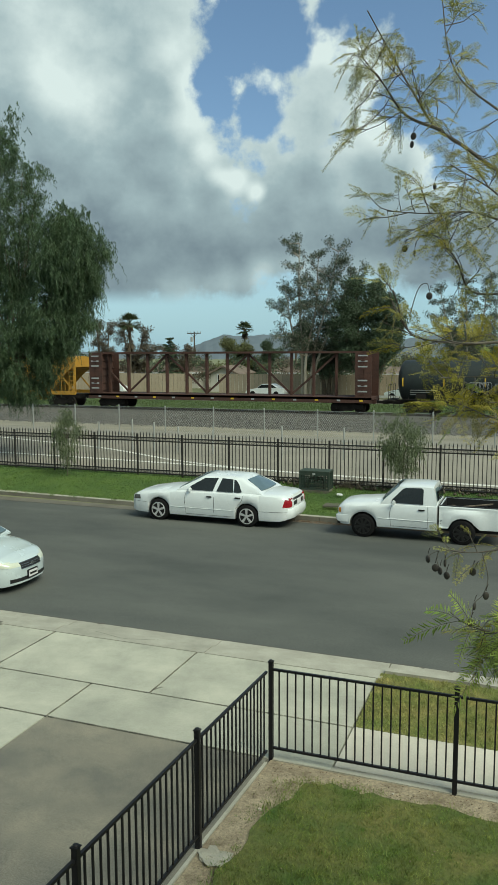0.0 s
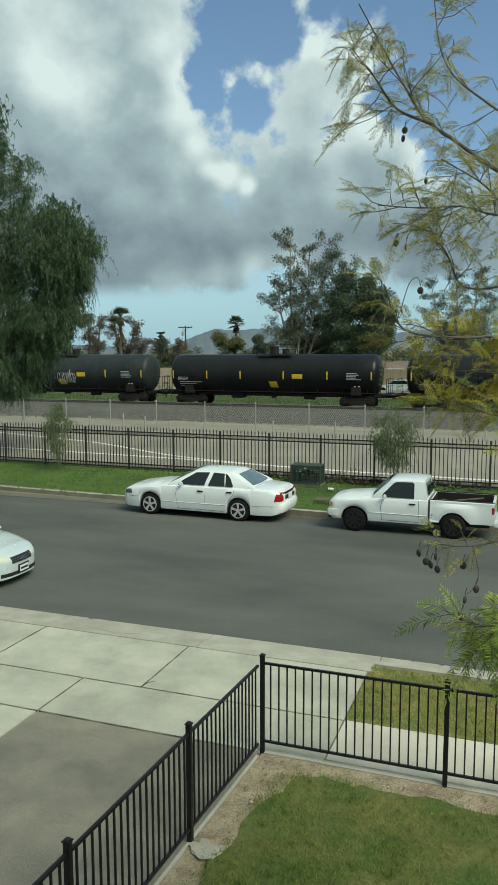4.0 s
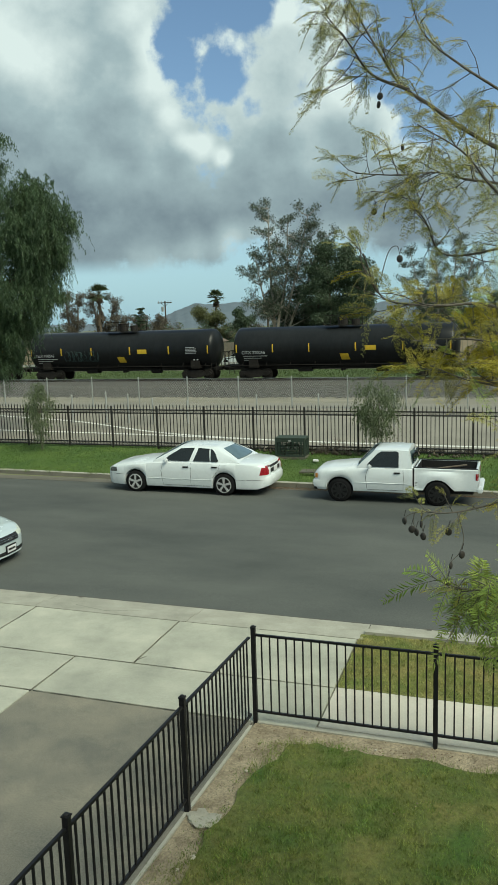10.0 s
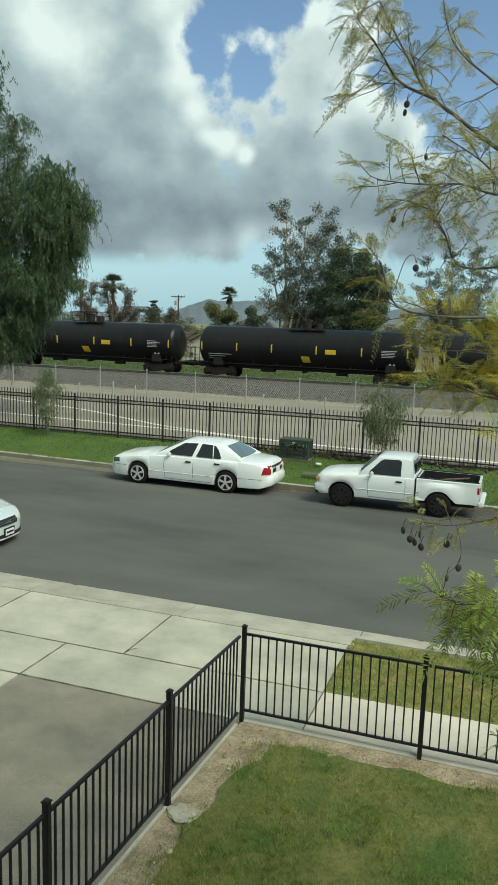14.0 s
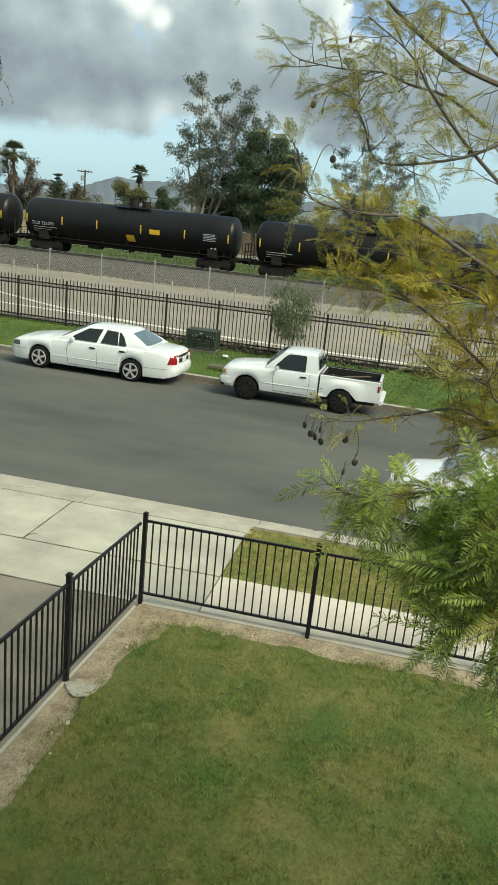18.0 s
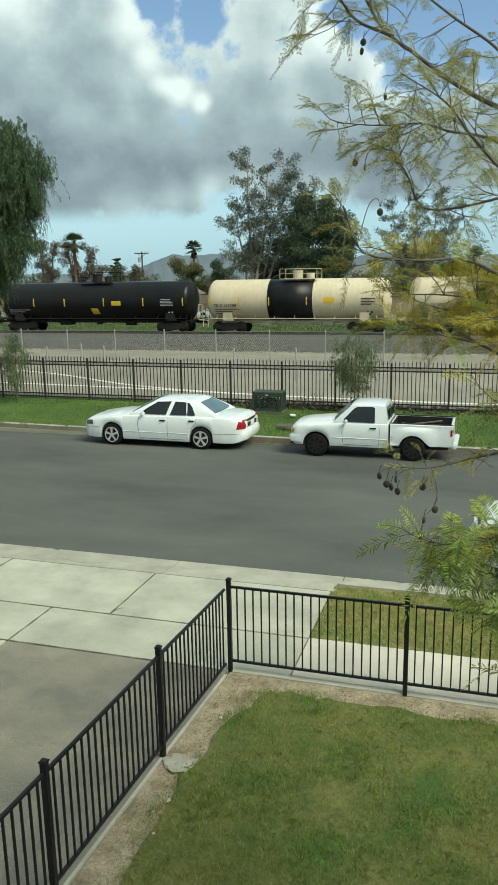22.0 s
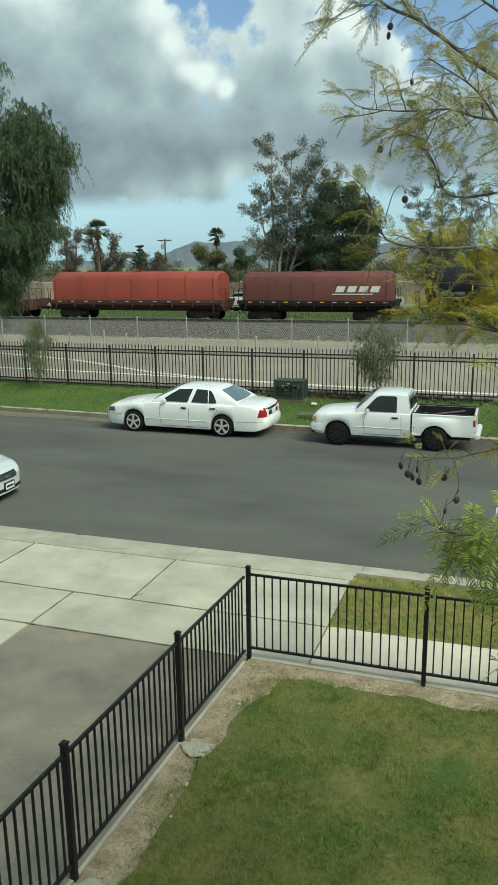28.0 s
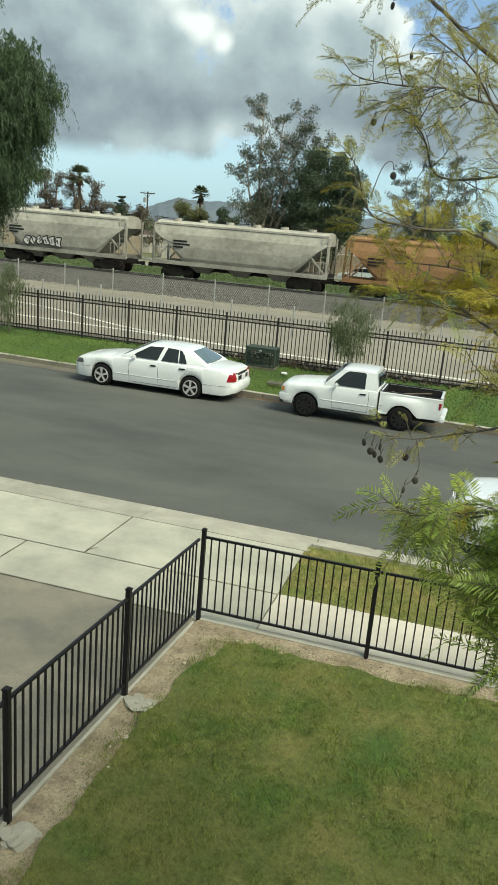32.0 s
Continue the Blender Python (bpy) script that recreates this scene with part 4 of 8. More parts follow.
def centerbeam_car(L=23.6):
    """A lumber flat car: bulkheads, and a see-through truss down its middle."""
    car = thing("centerbeam_flat_car", None, "rust-brown centerbeam lumber flat car, empty, with open truss", "flat car", "freight train")
    flat_frame(car, L, M_RUSTY)
    part("deck", b_box(bmesh.new(), 0, L, -1.45, 1.45, 1.02, 1.22, 0.02), M_RUSTY, car)
    for s in (-1.45, 1.40):
        part("side_sill", b_box(bmesh.new(), 0, L, s, s + 0.05, 0.80, 1.24, 0.01), M_RUSTY, car)
    for x0 in (0.05, L - 1.25):
        bh = part("bulkhead", b_box(bmesh.new(), x0 + 0.5, x0 + 0.62, -1.42, 1.42, 1.22, 4.55, 0.02), M_RUSTY, car)
        for zz in (1.5, 2.1, 2.7, 3.3, 3.9, 4.4):
            part("bulkhead_rib", box(x0 + 0.42, x0 + 0.70, -1.45, 1.45, zz - 0.06, zz + 0.06), M_RUSTY, bh)
        for yy in (-1.4, 1.34):
            part("bulkhead_side", box(x0, x0 + 1.2, yy, yy + 0.06, 1.22, 4.55), M_RUSTY, bh)
        for zz in (1.6, 2.0, 2.4, 3.4, 3.8, 4.2):
            part("white_stencil", box(x0 + 0.2, x0 + 0.9, -1.425, -1.41, zz, zz + 0.10), M_GRAFW, car)
    part("top_chord", b_box(bmesh.new(), 0.6, L - 0.6, -0.35, 0.35, 4.42, 4.58, 0.01), M_RUSTY, car)
    n = 12
    for k in range(n + 1):
        x = 1.2 + (L - 2.4) * k / n
        part("post", b_box(bmesh.new(), x - 0.09, x + 0.09, -0.14, 0.14, 1.2, 4.45, 0.01), M_RUSTY, car)
    for k in range(n):
        xa, xb = 1.2 + (L - 2.4) * k / n, 1.2 + (L - 2.4) * (k + 1) / n
        if k % 4 in (1, 2):
            za, zb = (1.3, 4.3) if k % 4 == 1 else (1.3, 4.3)
            if k % 4 == 1:
                part("brace", b_beam(bmesh.new(), (xa, 0, 1.3), (xb, 0, 2.8), 0.14), M_RUSTY, car)
                part("brace", b_beam(bmesh.new(), (xb, 0, 2.8), (xb + (xb - xa) * 0.95, 0, 4.3), 0.14), M_RUSTY, car)
        elif k % 4 == 0:
            part("brace", b_beam(bmesh.new(), (xa + 0.05, 0, 2.9), (xb, 0, 1.3), 0.14), M_RUSTY, car)
            if k:
                part("brace", b_beam(bmesh.new(), (xa - (xb - xa) * 0.95, 0, 4.3), (xa, 0, 2.9), 0.14), M_RUSTY, car)
    for k in range(14):
        x = 0.9 + (L - 1.8) * k / 13
        part("stencil", box(x, x + 0.25, -1.465, -1.452, 0.92, 1.04), M_YELLOW if k % 2 else M_GRAFW, car)
    return car


def hood_section(w, z0, z1, chamfer):
    return [(-w, z0), (-w, z1 - chamfer), (-w * 0.86, z1 - chamfer * 0.42), (-w * 0.5, z1 - chamfer * 0.06), (0, z1), (w * 0.5, z1 - chamfer * 0.06), (w * 0.86, z1 - chamfer * 0.42), (w, z1 - chamfer), (w, z0)]


def coil_car(L, hood, frame, label, hoods=1, z1=3.75, z0=1.55, chamfer=0.8, logo=None, tag=None, skirt=True, posts=()):
    """A steel-coil car: long hoods over a trough frame."""
    car = thing("coil_car", None, label, "coil car", "freight train")
    flat_frame(car, L, frame)
    part("trough", loft([[(x, y, z) for y, z in ((-1.5, 1.55), (-1.5, 1.2), (-0.75 if skirt else -1.4, 0.7), (0.75, 0.7), (1.5, 1.2), (1.5, 1.55))] for x in (0.1, L - 0.1)]), frame, car)
    for s in (-1.53, 1.49):
        part("side_sill", b_box(bmesh.new(), 0.0, L, s, s + 0.04, 1.32, 1.56, 0.008), frame, car)
    for k in range(9):
        x = 0.7 + (L - 1.4) * k / 8
        part("rib", box(x - 0.05, x + 0.05, -1.56, -1.50, 1.0, 1.55, 0.01), frame, car)
    for k in range(12):
        x = 0.9 + (L - 1.8) * k / 11
        part("reflector", box(x, x + 0.3, -1.55, -1.535, 1.40, 1.47), M_YELLOW if k % 3 == 0 else M_GRAFW, car)
    for h in range(hoods):
        a, b = 0.35 + (L - 0.7) * h / hoods + 0.06, 0.35 + (L - 0.7) * (h + 1) / hoods - 0.06
        sec = hood_section(1.45, z0, z1, chamfer)
        bm = loft([[(a + 0.02, y * 0.97, z0 + (z - z0) * 0.93) for y, z in sec]] + [[(x, y, z) for y, z in sec] for x in (a + 0.3, (a + b) / 2, b - 0.3)] + [[(b - 0.02, y * 0.97, z0 + (z - z0) * 0.93) for y, z in sec]])
        hd = part("hood", bm, hood, car, smooth=35)
        for x in [a + 0.3 + (b - a - 0.6) * i / (4 if hoods > 1 else 6) for i in range(5 if hoods > 1 else 7)]:
            sec2 = hood_section(1.468, z0, z1 + 0.018, chamfer)
            part("hood_rib", loft([[(x + d, y, z) for y, z in sec2] for d in (-0.035, 0.035)]), hood, hd)
        part("lifting_bracket", box((a + b) / 2 - 0.3, (a + b) / 2 + 0.3, -0.25, 0.25, z1 + 0.01, z1 + 0.12, 0.03), hood, hd)
    for x, s in ((0.1, -1), (L - 0.1, 1)):
        bm = bmesh.new()
        for yy in (-1.4, -0.4, 0.4, 1.4):
            b_beam(bm, (x, yy, 1.3), (x, yy, 2.4), 0.04)
        b_beam(bm, (x, -1.4, 2.4), (x, 1.4, 2.4), 0.04)
        part("end_railing", bm, frame, car)
        end_ladder(car, x - s * 0.35, 0.5, 1.5, -1.56, frame)
    for k in posts:
        part("lifting_post", b_box(b_box(bmesh.new(), L * k - 0.07, L * k + 0.07, -1.47, -1.38, z1 - chamfer - 0.1, z1 - 0.25, 0.01), L * k - 0.10, L * k + 0.10, -1.1, 1.1, z1 - 0.02, z1 + 0.22, 0.02), M_UNDER, car)
    if logo == "chevron":
        # plain slanted bars in the mark's place
        for k, (x0, x1) in enumerate(((0.63, 0.69), (0.70, 0.76), (0.77, 0.83), (0.84, 0.90))):
            bm = bmesh.new()
            z = 2.15
            vs = [(L * x0, z), (L * x1 - 0.1, z), (L * x1 + 0.05, z + 0.42), (L * x0 + 0.15, z + 0.42)]
            part("emblem_bar", loft([[(x, -1.475 + d, zz) for x, zz in vs] for d in (0, 0.012)]), M_MARK, car)
        part("emblem_line", box(L * 0.61, L * 0.86, -1.475, -1.463, 1.98, 2.05), M_MARK, car)
    if logo == "stripes":
        for k in range(5):
            part("emblem_bar", box(L * 0.09, L * 0.20 - 0.06 * k, -1.475, -1.463, 2.1 + 0.13 * k, 2.16 + 0.13 * k), M_TRIM, car)
        bm = loft([[(x, -1.475 + d, z) for x, z in ((L * 0.215, 2.1), (L * 0.285, 2.1), (L * 0.295, 2.66), (L * 0.225, 2.66))] for d in (0, 0.012)])
        part("emblem_block", bm, M_TRIM, car)
        for k, w in enumerate((0.125, 0.13)):
            part("emblem_bar", box(L * 0.305, L * (0.305 + w), -1.475, -1.463, 2.18 + 0.26 * k, 2.31 + 0.26 * k), M_TRIM, car)
    if tag:
        mats, x0, x1, za, zb = tag
        tw = 0.16 if mats is M_GRAFB else 0.09 if mats is M_GRAFO else 0.04
        scrawl(car, L * x0, L * x1, za, zb, 0, -1.52, mats, 5, width=tw, strokes=8)
        scrawl(car, L * x0, L * x1, za, zb, 0, -1.50, mats, 6, width=tw * 0.75, strokes=10)
    return car


def hopper_car(L, skin, label, tag=True):
    """A covered hopper: bulging sides, sloped ends, outlet gates beneath."""
    car = thing("covered_hopper_car", None, label, "hopper car", "freight train")
    flat_frame(car, L, M_UNDER)
    prof = [(-1.35, 1.25), (-1.5, 1.6), (-1.56, 2.4), (-1.52, 3.3), (-1.35, 3.9), (-0.9, 4.2), (0, 4.28), (0.9, 4.2), (1.35, 3.9), (1.52, 3.3), (1.56, 2.4), (1.5, 1.6), (1.35, 1.25)]

    def ring(x, cut):
        return [(x, y, max(z, cut)) for y, z in prof]
    part("body", loft([ring(0.25, 3.35), ring(0.9, 2.9), ring(2.6, 1.25), ring(L / 2, 1.25), ring(L - 2.6, 1.25), ring(L - 0.9, 2.9), ring(L - 0.25, 3.35)]), skin, car)
    for s in (-1.5, 1.44):
        part("side_sill", b_box(bmesh.new(), 0.1, L - 0.1, s, s + 0.06, 1.05, 1.35, 0.01), skin, car)
    for k in range(3):
        c = L * (0.28 + 0.22 * k)
        part("outlet_gate", loft([[(c - a, -b, z), (c + a, -b, z), (c + a, b, z), (c - a, b, z)] for a, b, z in ((1.25, 1.2, 1.3), (0.45, 0.5, 0.55))]), skin, car)
    part("running_board", b_box(bmesh.new(), 0.3, L - 0.3, -0.35, 0.35, 4.36, 4.41), M_UNDER, car)
    for k in range(6):
        x = L * (0.12 + 0.152 * k)
        part("hatch", b_cyl(bmesh.new(), (x, -0.55, 4.2), (x, -0.55, 4.42), 0.3, n=12), skin, car)
    for x0, s in ((0.15, 1), (L - 0.15, -1)):
        for yy in (-1.4, 1.4):
            part("corner_post", b_beam(bmesh.new(), (x0, yy, 1.1), (x0, yy, 3.9), 0.12), skin, car)
            part("end_brace", b_beam(bmesh.new(), (x0, yy, 1.2), (x0 + s * 1.6, yy, 2.9), 0.1), skin, car)
        end_ladder(car, x0 + s * 0.3, 1.1, 4.0, -1.5, skin)
    # top rails, end platform rails and side ribs
    for yy in (-1.36, 1.36):
        part("roof_rail", b_beam(bmesh.new(), (0.2, yy, 4.0), (L - 0.2, yy, 4.0), 0.09, 0.12), skin, car)
    for x0, s in ((0.1, 1), (L - 0.1, -1)):
        bm = bmesh.new()
        for k in range(5):
            b_beam(bm, (x0 + s * 0.34 * k, -1.44, 1.3), (x0 + s * 0.34 * k, -1.44, 2.2), 0.04)
        b_beam(bm, (x0, -1.44, 2.2), (x0 + s * 1.4, -1.44, 2.2), 0.04)
        part("end_railing", bm, skin, car)
    for k in range(3):
        part("stencil", box(L * 0.13, L * 0.13 + (1.1, 1.3, 0.8)[k], -1.585, -1.57, 2.75 - 0.22 * k, 2.87 - 0.22 * k), M_TRIM, car)
    if tag:
        # a bubble-letter tag: pale fills with dark outlines
        rd = random.Random(6)
        for k in range(6):
            x, w = L * 0.27 + k * 0.55, rd.uniform(0.36, 0.5)
            ring = [(x + w * 0.62 * math.cos(a) + 0.12 * math.sin(3 * a + k), 1.86 + 0.36 * math.sin(a) + 0.06 * math.cos(2 * a + k)) for a in [2 * math.pi * i / 14 for i in range(14)]]
            part("graffiti_fill", loft([[(px_, -1.585 + d, pz_) for px_, pz_ in ring] for d in (0, 0.012)]), M_MARK, car, "white sprayed letter fill")
            part("graffiti_outline", b_tube(bmesh.new(), [(px_, -1.595, pz_) for px_, pz_ in ring + ring[:1]], [0.038] * 15, n=4), M_TRIM, car, "black sprayed outline")
            part("graffiti_outline", b_tube(bmesh.new(), [(x - 0.1, -1.598, 2.02), (x + rd.uniform(-0.1, 0.15), -1.598, 1.88), (x + rd.uniform(-0.15, 0.1), -1.598, 1.7)], [0.034] * 3, n=4), M_TRIM, car, "black sprayed outline")
    return car


TRAIN = []
BLACK_LABEL = "black tank car with yellow reflective marks, on the rails"
GREY_LABEL = "weathered grey-black tank car with yellow reflective marks"
TANKS = [(-9.1, "", 1, (0.3, 0.42)), (9.1, "", 1, (0.50, 0.60)), (27.6, "BRGX", 0, None), (46.1, "", 0, (0.22, 0.32)), (64.4, "TILX 197251", 1, (0.25, 0.55)), (82.6, "TCBX 306652", 0, (0.26, 0.36)), (101.0, "TILX 190546", 0, (0.22, 0.40)),
         (119.0, "CITX 220066", 0, None), (137.4, "CBTX 737622", 0, None), (155.7, "TILX 351717", 0, None), (174.2, "", 0, None), (192.4, "", 0, None), (210.6, "", 0, None), (228.4, "TILX 331599", 0, None),
         (246.4, "", 0, None), (264.7, "", 0, None), (283.2, "", 0, None), (413.3, "VMSX 310782", 0, None), (430.6, "TILX 282162", 0, None)]
TRAIN.append((hopper_car(15.0, M_YELLOWCAR, "yellow-orange freight car coupled to the flat car", False), -50.6))
TRAIN.append((centerbeam_car(), -34.4))
for i, (u, mark, grey, tag) in enumerate(TANKS):
    TRAIN.append((tank_car(16.75 if u < 400 else 16.4, M_TANKG if grey else M_TANK, GREY_LABEL if grey else BLACK_LABEL, mark, seed=i, tag=tag), u))
CREAM = "cream tank car with a black band round its middle"
TRAIN.append((tank_car(13.75, M_CREAM, CREAM, "TILX 111598", band=True, frame_mat=M_CREAM, r=1.52), 301.1))
TRAIN.append((tank_car(13.9, M_CREAM, CREAM, "TILX 111571", band=True, frame_mat=M_CREAM, r=1.52, tag=(0.36, 0.58), seed=4), 316.1))
TRAIN.append((coil_car(14.0, M_GREYHOOD, M_FRAMEG, "grey hooded coil car with a blue sprayed tag on its frame", z1=3.38, z0=1.62, chamfer=1.0, logo="stripes", tag=(M_GRAFB, 0.27, 0.68, 0.55, 1.28), posts=(0.21, 0.73)), 331.8))
TRAIN.append((coil_car(14.1, M_MAROON, M_UNDER, "maroon hooded coil car with orange sprayed lettering", z1=3.3, z0=1.4, logo="chevron", tag=(M_GRAFO, 0.05, 0.55, 1.65, 2.15)), 347.5))
TRAIN.append((coil_car(18.4, M_TANHOOD, M_RUSTY, "faded tan double-hooded coil car on a rusty frame", hoods=2, z1=3.0, z0=1.3, chamfer=0.3, skirt=False, tag=(M_TRIM, 0.11, 0.24, 1.5, 2.3)), 363.3))
TRAIN.append((coil_car(15.0, M_REDCAR, M_RUSTY, "bright red hooded coil car", z1=3.7, chamfer=0.6), 383.5))
TRAIN.append((coil_car(11.8, M_MAROON, M_UNDER, "maroon hooded coil car with a white emblem", z1=3.6, logo="chevron"), 399.7))
TRAIN.append((hopper_car(11.8, M_HOPPER, "grey covered hopper car with a black and white sprayed tag"), 448.3))
TRAIN.append((hopper_car(13.7, M_HOPPER, "pale grey covered hopper car with dark weather stains", False), 462.1))
TRAIN.append((hopper_car(13.7, M_ORANGE, "dull tan-brown covered hopper car", False), 476.7))
TRAIN.append((hopper_car(13.7, M_ORANGE, "dull tan-brown covered hopper car", False), 491.5))

# ---- parked vehicles ----
def lerp_table(tab, x):
    if x <= tab[0][0]:
        return tab[0][1]
    for (a, p), (b, q) in zip(tab, tab[1:]):
        if x <= b:
            t = (x - a) / (b - a)
            t = t * t * (3 - 2 * t) * 0.5 + t * 0.5
            return p + (q - p) * t
    return tab[-1][1]


class Shell:
    """A car body: plan width, sill, shoulder and top lines along its length; the near side is -y."""

    def __init__(self, L, width, shoulder, top, hubs, arch, hub_z, sill=0.22, ends=(0.30, 0.30)):
        self.L, self.width, self.sh, self.tp, self.hubs, self.arch, self.hub_z, self.sill, self.ends = L, width, shoulder, top, hubs, arch, hub_z, sill, ends

    def bottom(self, x):
        z = self.sill
        if x < 0.25:
            z = max(z, self.sill + (0.25 - x) * 0.5 * self.ends[0])
        if x > self.L - 0.3:
            z = max(z, self.sill + (x - self.L + 0.3) * 0.9 * self.ends[1])
        for h in self.hubs:
            d = abs(x - h)
            if d < self.arch:
                z = max(z, self.hub_z + math.sqrt(self.arch ** 2 - d * d))
        return z

    def half(self, x):
        w, zb, zs, zt = lerp_table(self.width, x), self.bottom(x), lerp_table(self.sh, x), lerp_table(self.tp, x)
        zs = max(zs, zb + 0.04)
        h = zs - zb
        return [(w * 0.955, zb), (w * 0.985, zb + 0.12 * h), (w, zb + 0.42 * h), (w, zb + 0.62 * h), (w * 0.985, zb + 0.86 * h), (w * 0.955, zs - 0.015), (w * 0.90, zs + 0.25 * (zt - zs)),
                (w * 0.72, zs + 0.62 * (zt - zs)), (w * 0.4, zt - 0.05 * (zt - zs)), (0, zt)]

    def side(self, x, z):
        h = self.half(x)
        for (y0, z0), (y1, z1) in zip(h, h[1:]):
            if z0 <= z <= z1:
                return y0 + (y1 - y0) * (z - z0) / max(z1 - z0, 1e-6)
        return h[0][0] if z < h[0][1] else h[5][0]

    def stations(self):
        xs = {0.0, 0.01, 0.02, 0.04, 0.06, 0.09, 0.13, 0.18, 0.24, 0.32, 0.42, 0.52, self.L, self.L - 0.03, self.L - 0.08, self.L - 0.17, self.L - 0.3}
        xs |= {self.L * i / 26 for i in range(1, 26)}
        for h in self.hubs:
            xs |= {h + self.arch * k for k in (-1.001, -1.0, -0.97, -0.9, -0.78, -0.6, -0.35, 0, 0.35, 0.6, 0.78, 0.9, 0.97, 1.0, 1.001)}
        return sorted(x for x in xs if 0 <= x <= self.L)

    def skin(self, x0=0.0, x1=None):
        x1 = self.L if x1 is None else x1
        secs = []
        for x in [k for k in self.stations() if x0 <= k <= x1]:
            h = self.half(x)
            secs.append([(x, -y, z) for y, z in h] + [(x, y, z) for y, z in h[-2::-1]])
        return loft(secs)

    def face_x(self, y, z, rear=False):
        """Where the nose (or tail) stands at width y and height z."""
        y = abs(y)
        for i in range(400):
            x = i * 0.003
            q = self.L - x if rear else x
            if self.bottom(q) <= z <= lerp_table(self.tp, q) and self.side(q, z) >= y:
                return q
        return self.L - 0.5 if rear else 0.5

    def face_sheet(self, y0, y1, lo, hi, parent, name, material, rear=False, lift=0.008, label="", n=7):
        """A panel sewn to the nose or tail; lo and hi give its edges as pairs of heights at y0 and y1."""
        k = 1 if rear else -1
        bm = bmesh.new()
        grid = []
        for i in range(n + 1):
            u = i / n
            y = y0 + (y1 - y0) * u
            za, zb = lo[0] + (lo[1] - lo[0]) * u, hi[0] + (hi[1] - hi[0]) * u
            col = []
            for j in range(5):
                z = za + (zb - za) * j / 4
                x = self.face_x(y, z, rear)
                col.append((bm.verts.new((x + k * lift, y, z)), bm.verts.new((x - k * 0.03, y, z))))
            grid.append(col)
        for i in range(n):
            for j in range(4):
                a, b, c, d = grid[i][j], grid[i + 1][j], grid[i + 1][j + 1], grid[i][j + 1]
                bm.faces.new((a[0], b[0], c[0], d[0]))
                if j == 0:
                    bm.faces.new((a[0], a[1], b[1], b[0]))
                if j == 3:
                    bm.faces.new((d[0], c[0], c[1], d[1]))
        for col in (grid[0], grid[-1]):
            for p, q in zip(col, col[1:]):
                bm.faces.new((p[0], q[0], q[1], p[1]))
        bmesh.ops.recalc_face_normals(bm, faces=bm.faces)
        return part(name, bm, material, parent, label, smooth=40)

    def seam(self, pts, parent, name="seam", material=None, r=0.006):
        bm = bmesh.new()
        P = []
        for (xa, za), (xb, zb) in zip(pts, pts[1:]):
            P += [(xa + (xb - xa) * i / 5, za + (zb - za) * i / 5) for i in range(5)]
        P.append(pts[-1])
        b_tube(bm, [(x, -self.side(x, z) - 0.001, z) for x, z in P], [r] * len(P), n=4)
        part(name, bm, material or M_TRIM, parent)

    def sheet(self, poly, parent, name, material, lift=0.008, both=True, label=""):
        """A lens or panel on the flank: (x, z) corners of a four-sided patch, sewn to the skin."""
        for s in ((-1, 1) if both else (-1,)):
            (xa, za), (xb, zb), (xc, zc), (xd, zd) = poly
            n = 5
            out, inn = [], []
            for i in range(n + 1):
                u = i / n
                row_o, row_i = [], []
                for j in range(n + 1):
                    v = j / n
                    x = (xa + (xb - xa) * u) * (1 - v) + (xd + (xc - xd) * u) * v
                    z = (za + (zb - za) * u) * (1 - v) + (zd + (zc - zd) * u) * v
                    y = self.side(min(max(x, 0.005), self.L - 0.005), z)
                    row_o.append((x, s * (y + lift), z))
                    row_i.append((x, s * (y - 0.02), z))
                out.append(row_o)
                inn.append(row_i)
            bm = bmesh.new()
            vo = [[bm.verts.new(p) for p in r] for r in out]
            for i in range(n):
                for j in range(n):
                    bm.faces.new((vo[i][j], vo[i + 1][j], vo[i + 1][j + 1], vo[i][j + 1]))
            rim = [(i, 0) for i in range(n)] + [(n, j) for j in range(n)] + [(i, n) for i in range(n, 0, -1)] + [(0, j) for j in range(n, 0, -1)]
            vi = {k: bm.verts.new(inn[k[0]][k[1]]) for k in rim}
            for a, b in zip(rim, rim[1:] + rim[:1]):
                bm.faces.new((vo[a[0]][a[1]], vi[a], vi[b], vo[b[0]][b[1]]))
            bmesh.ops.recalc_face_normals(bm, faces=bm.faces)
            part(name, bm, material, parent, label)


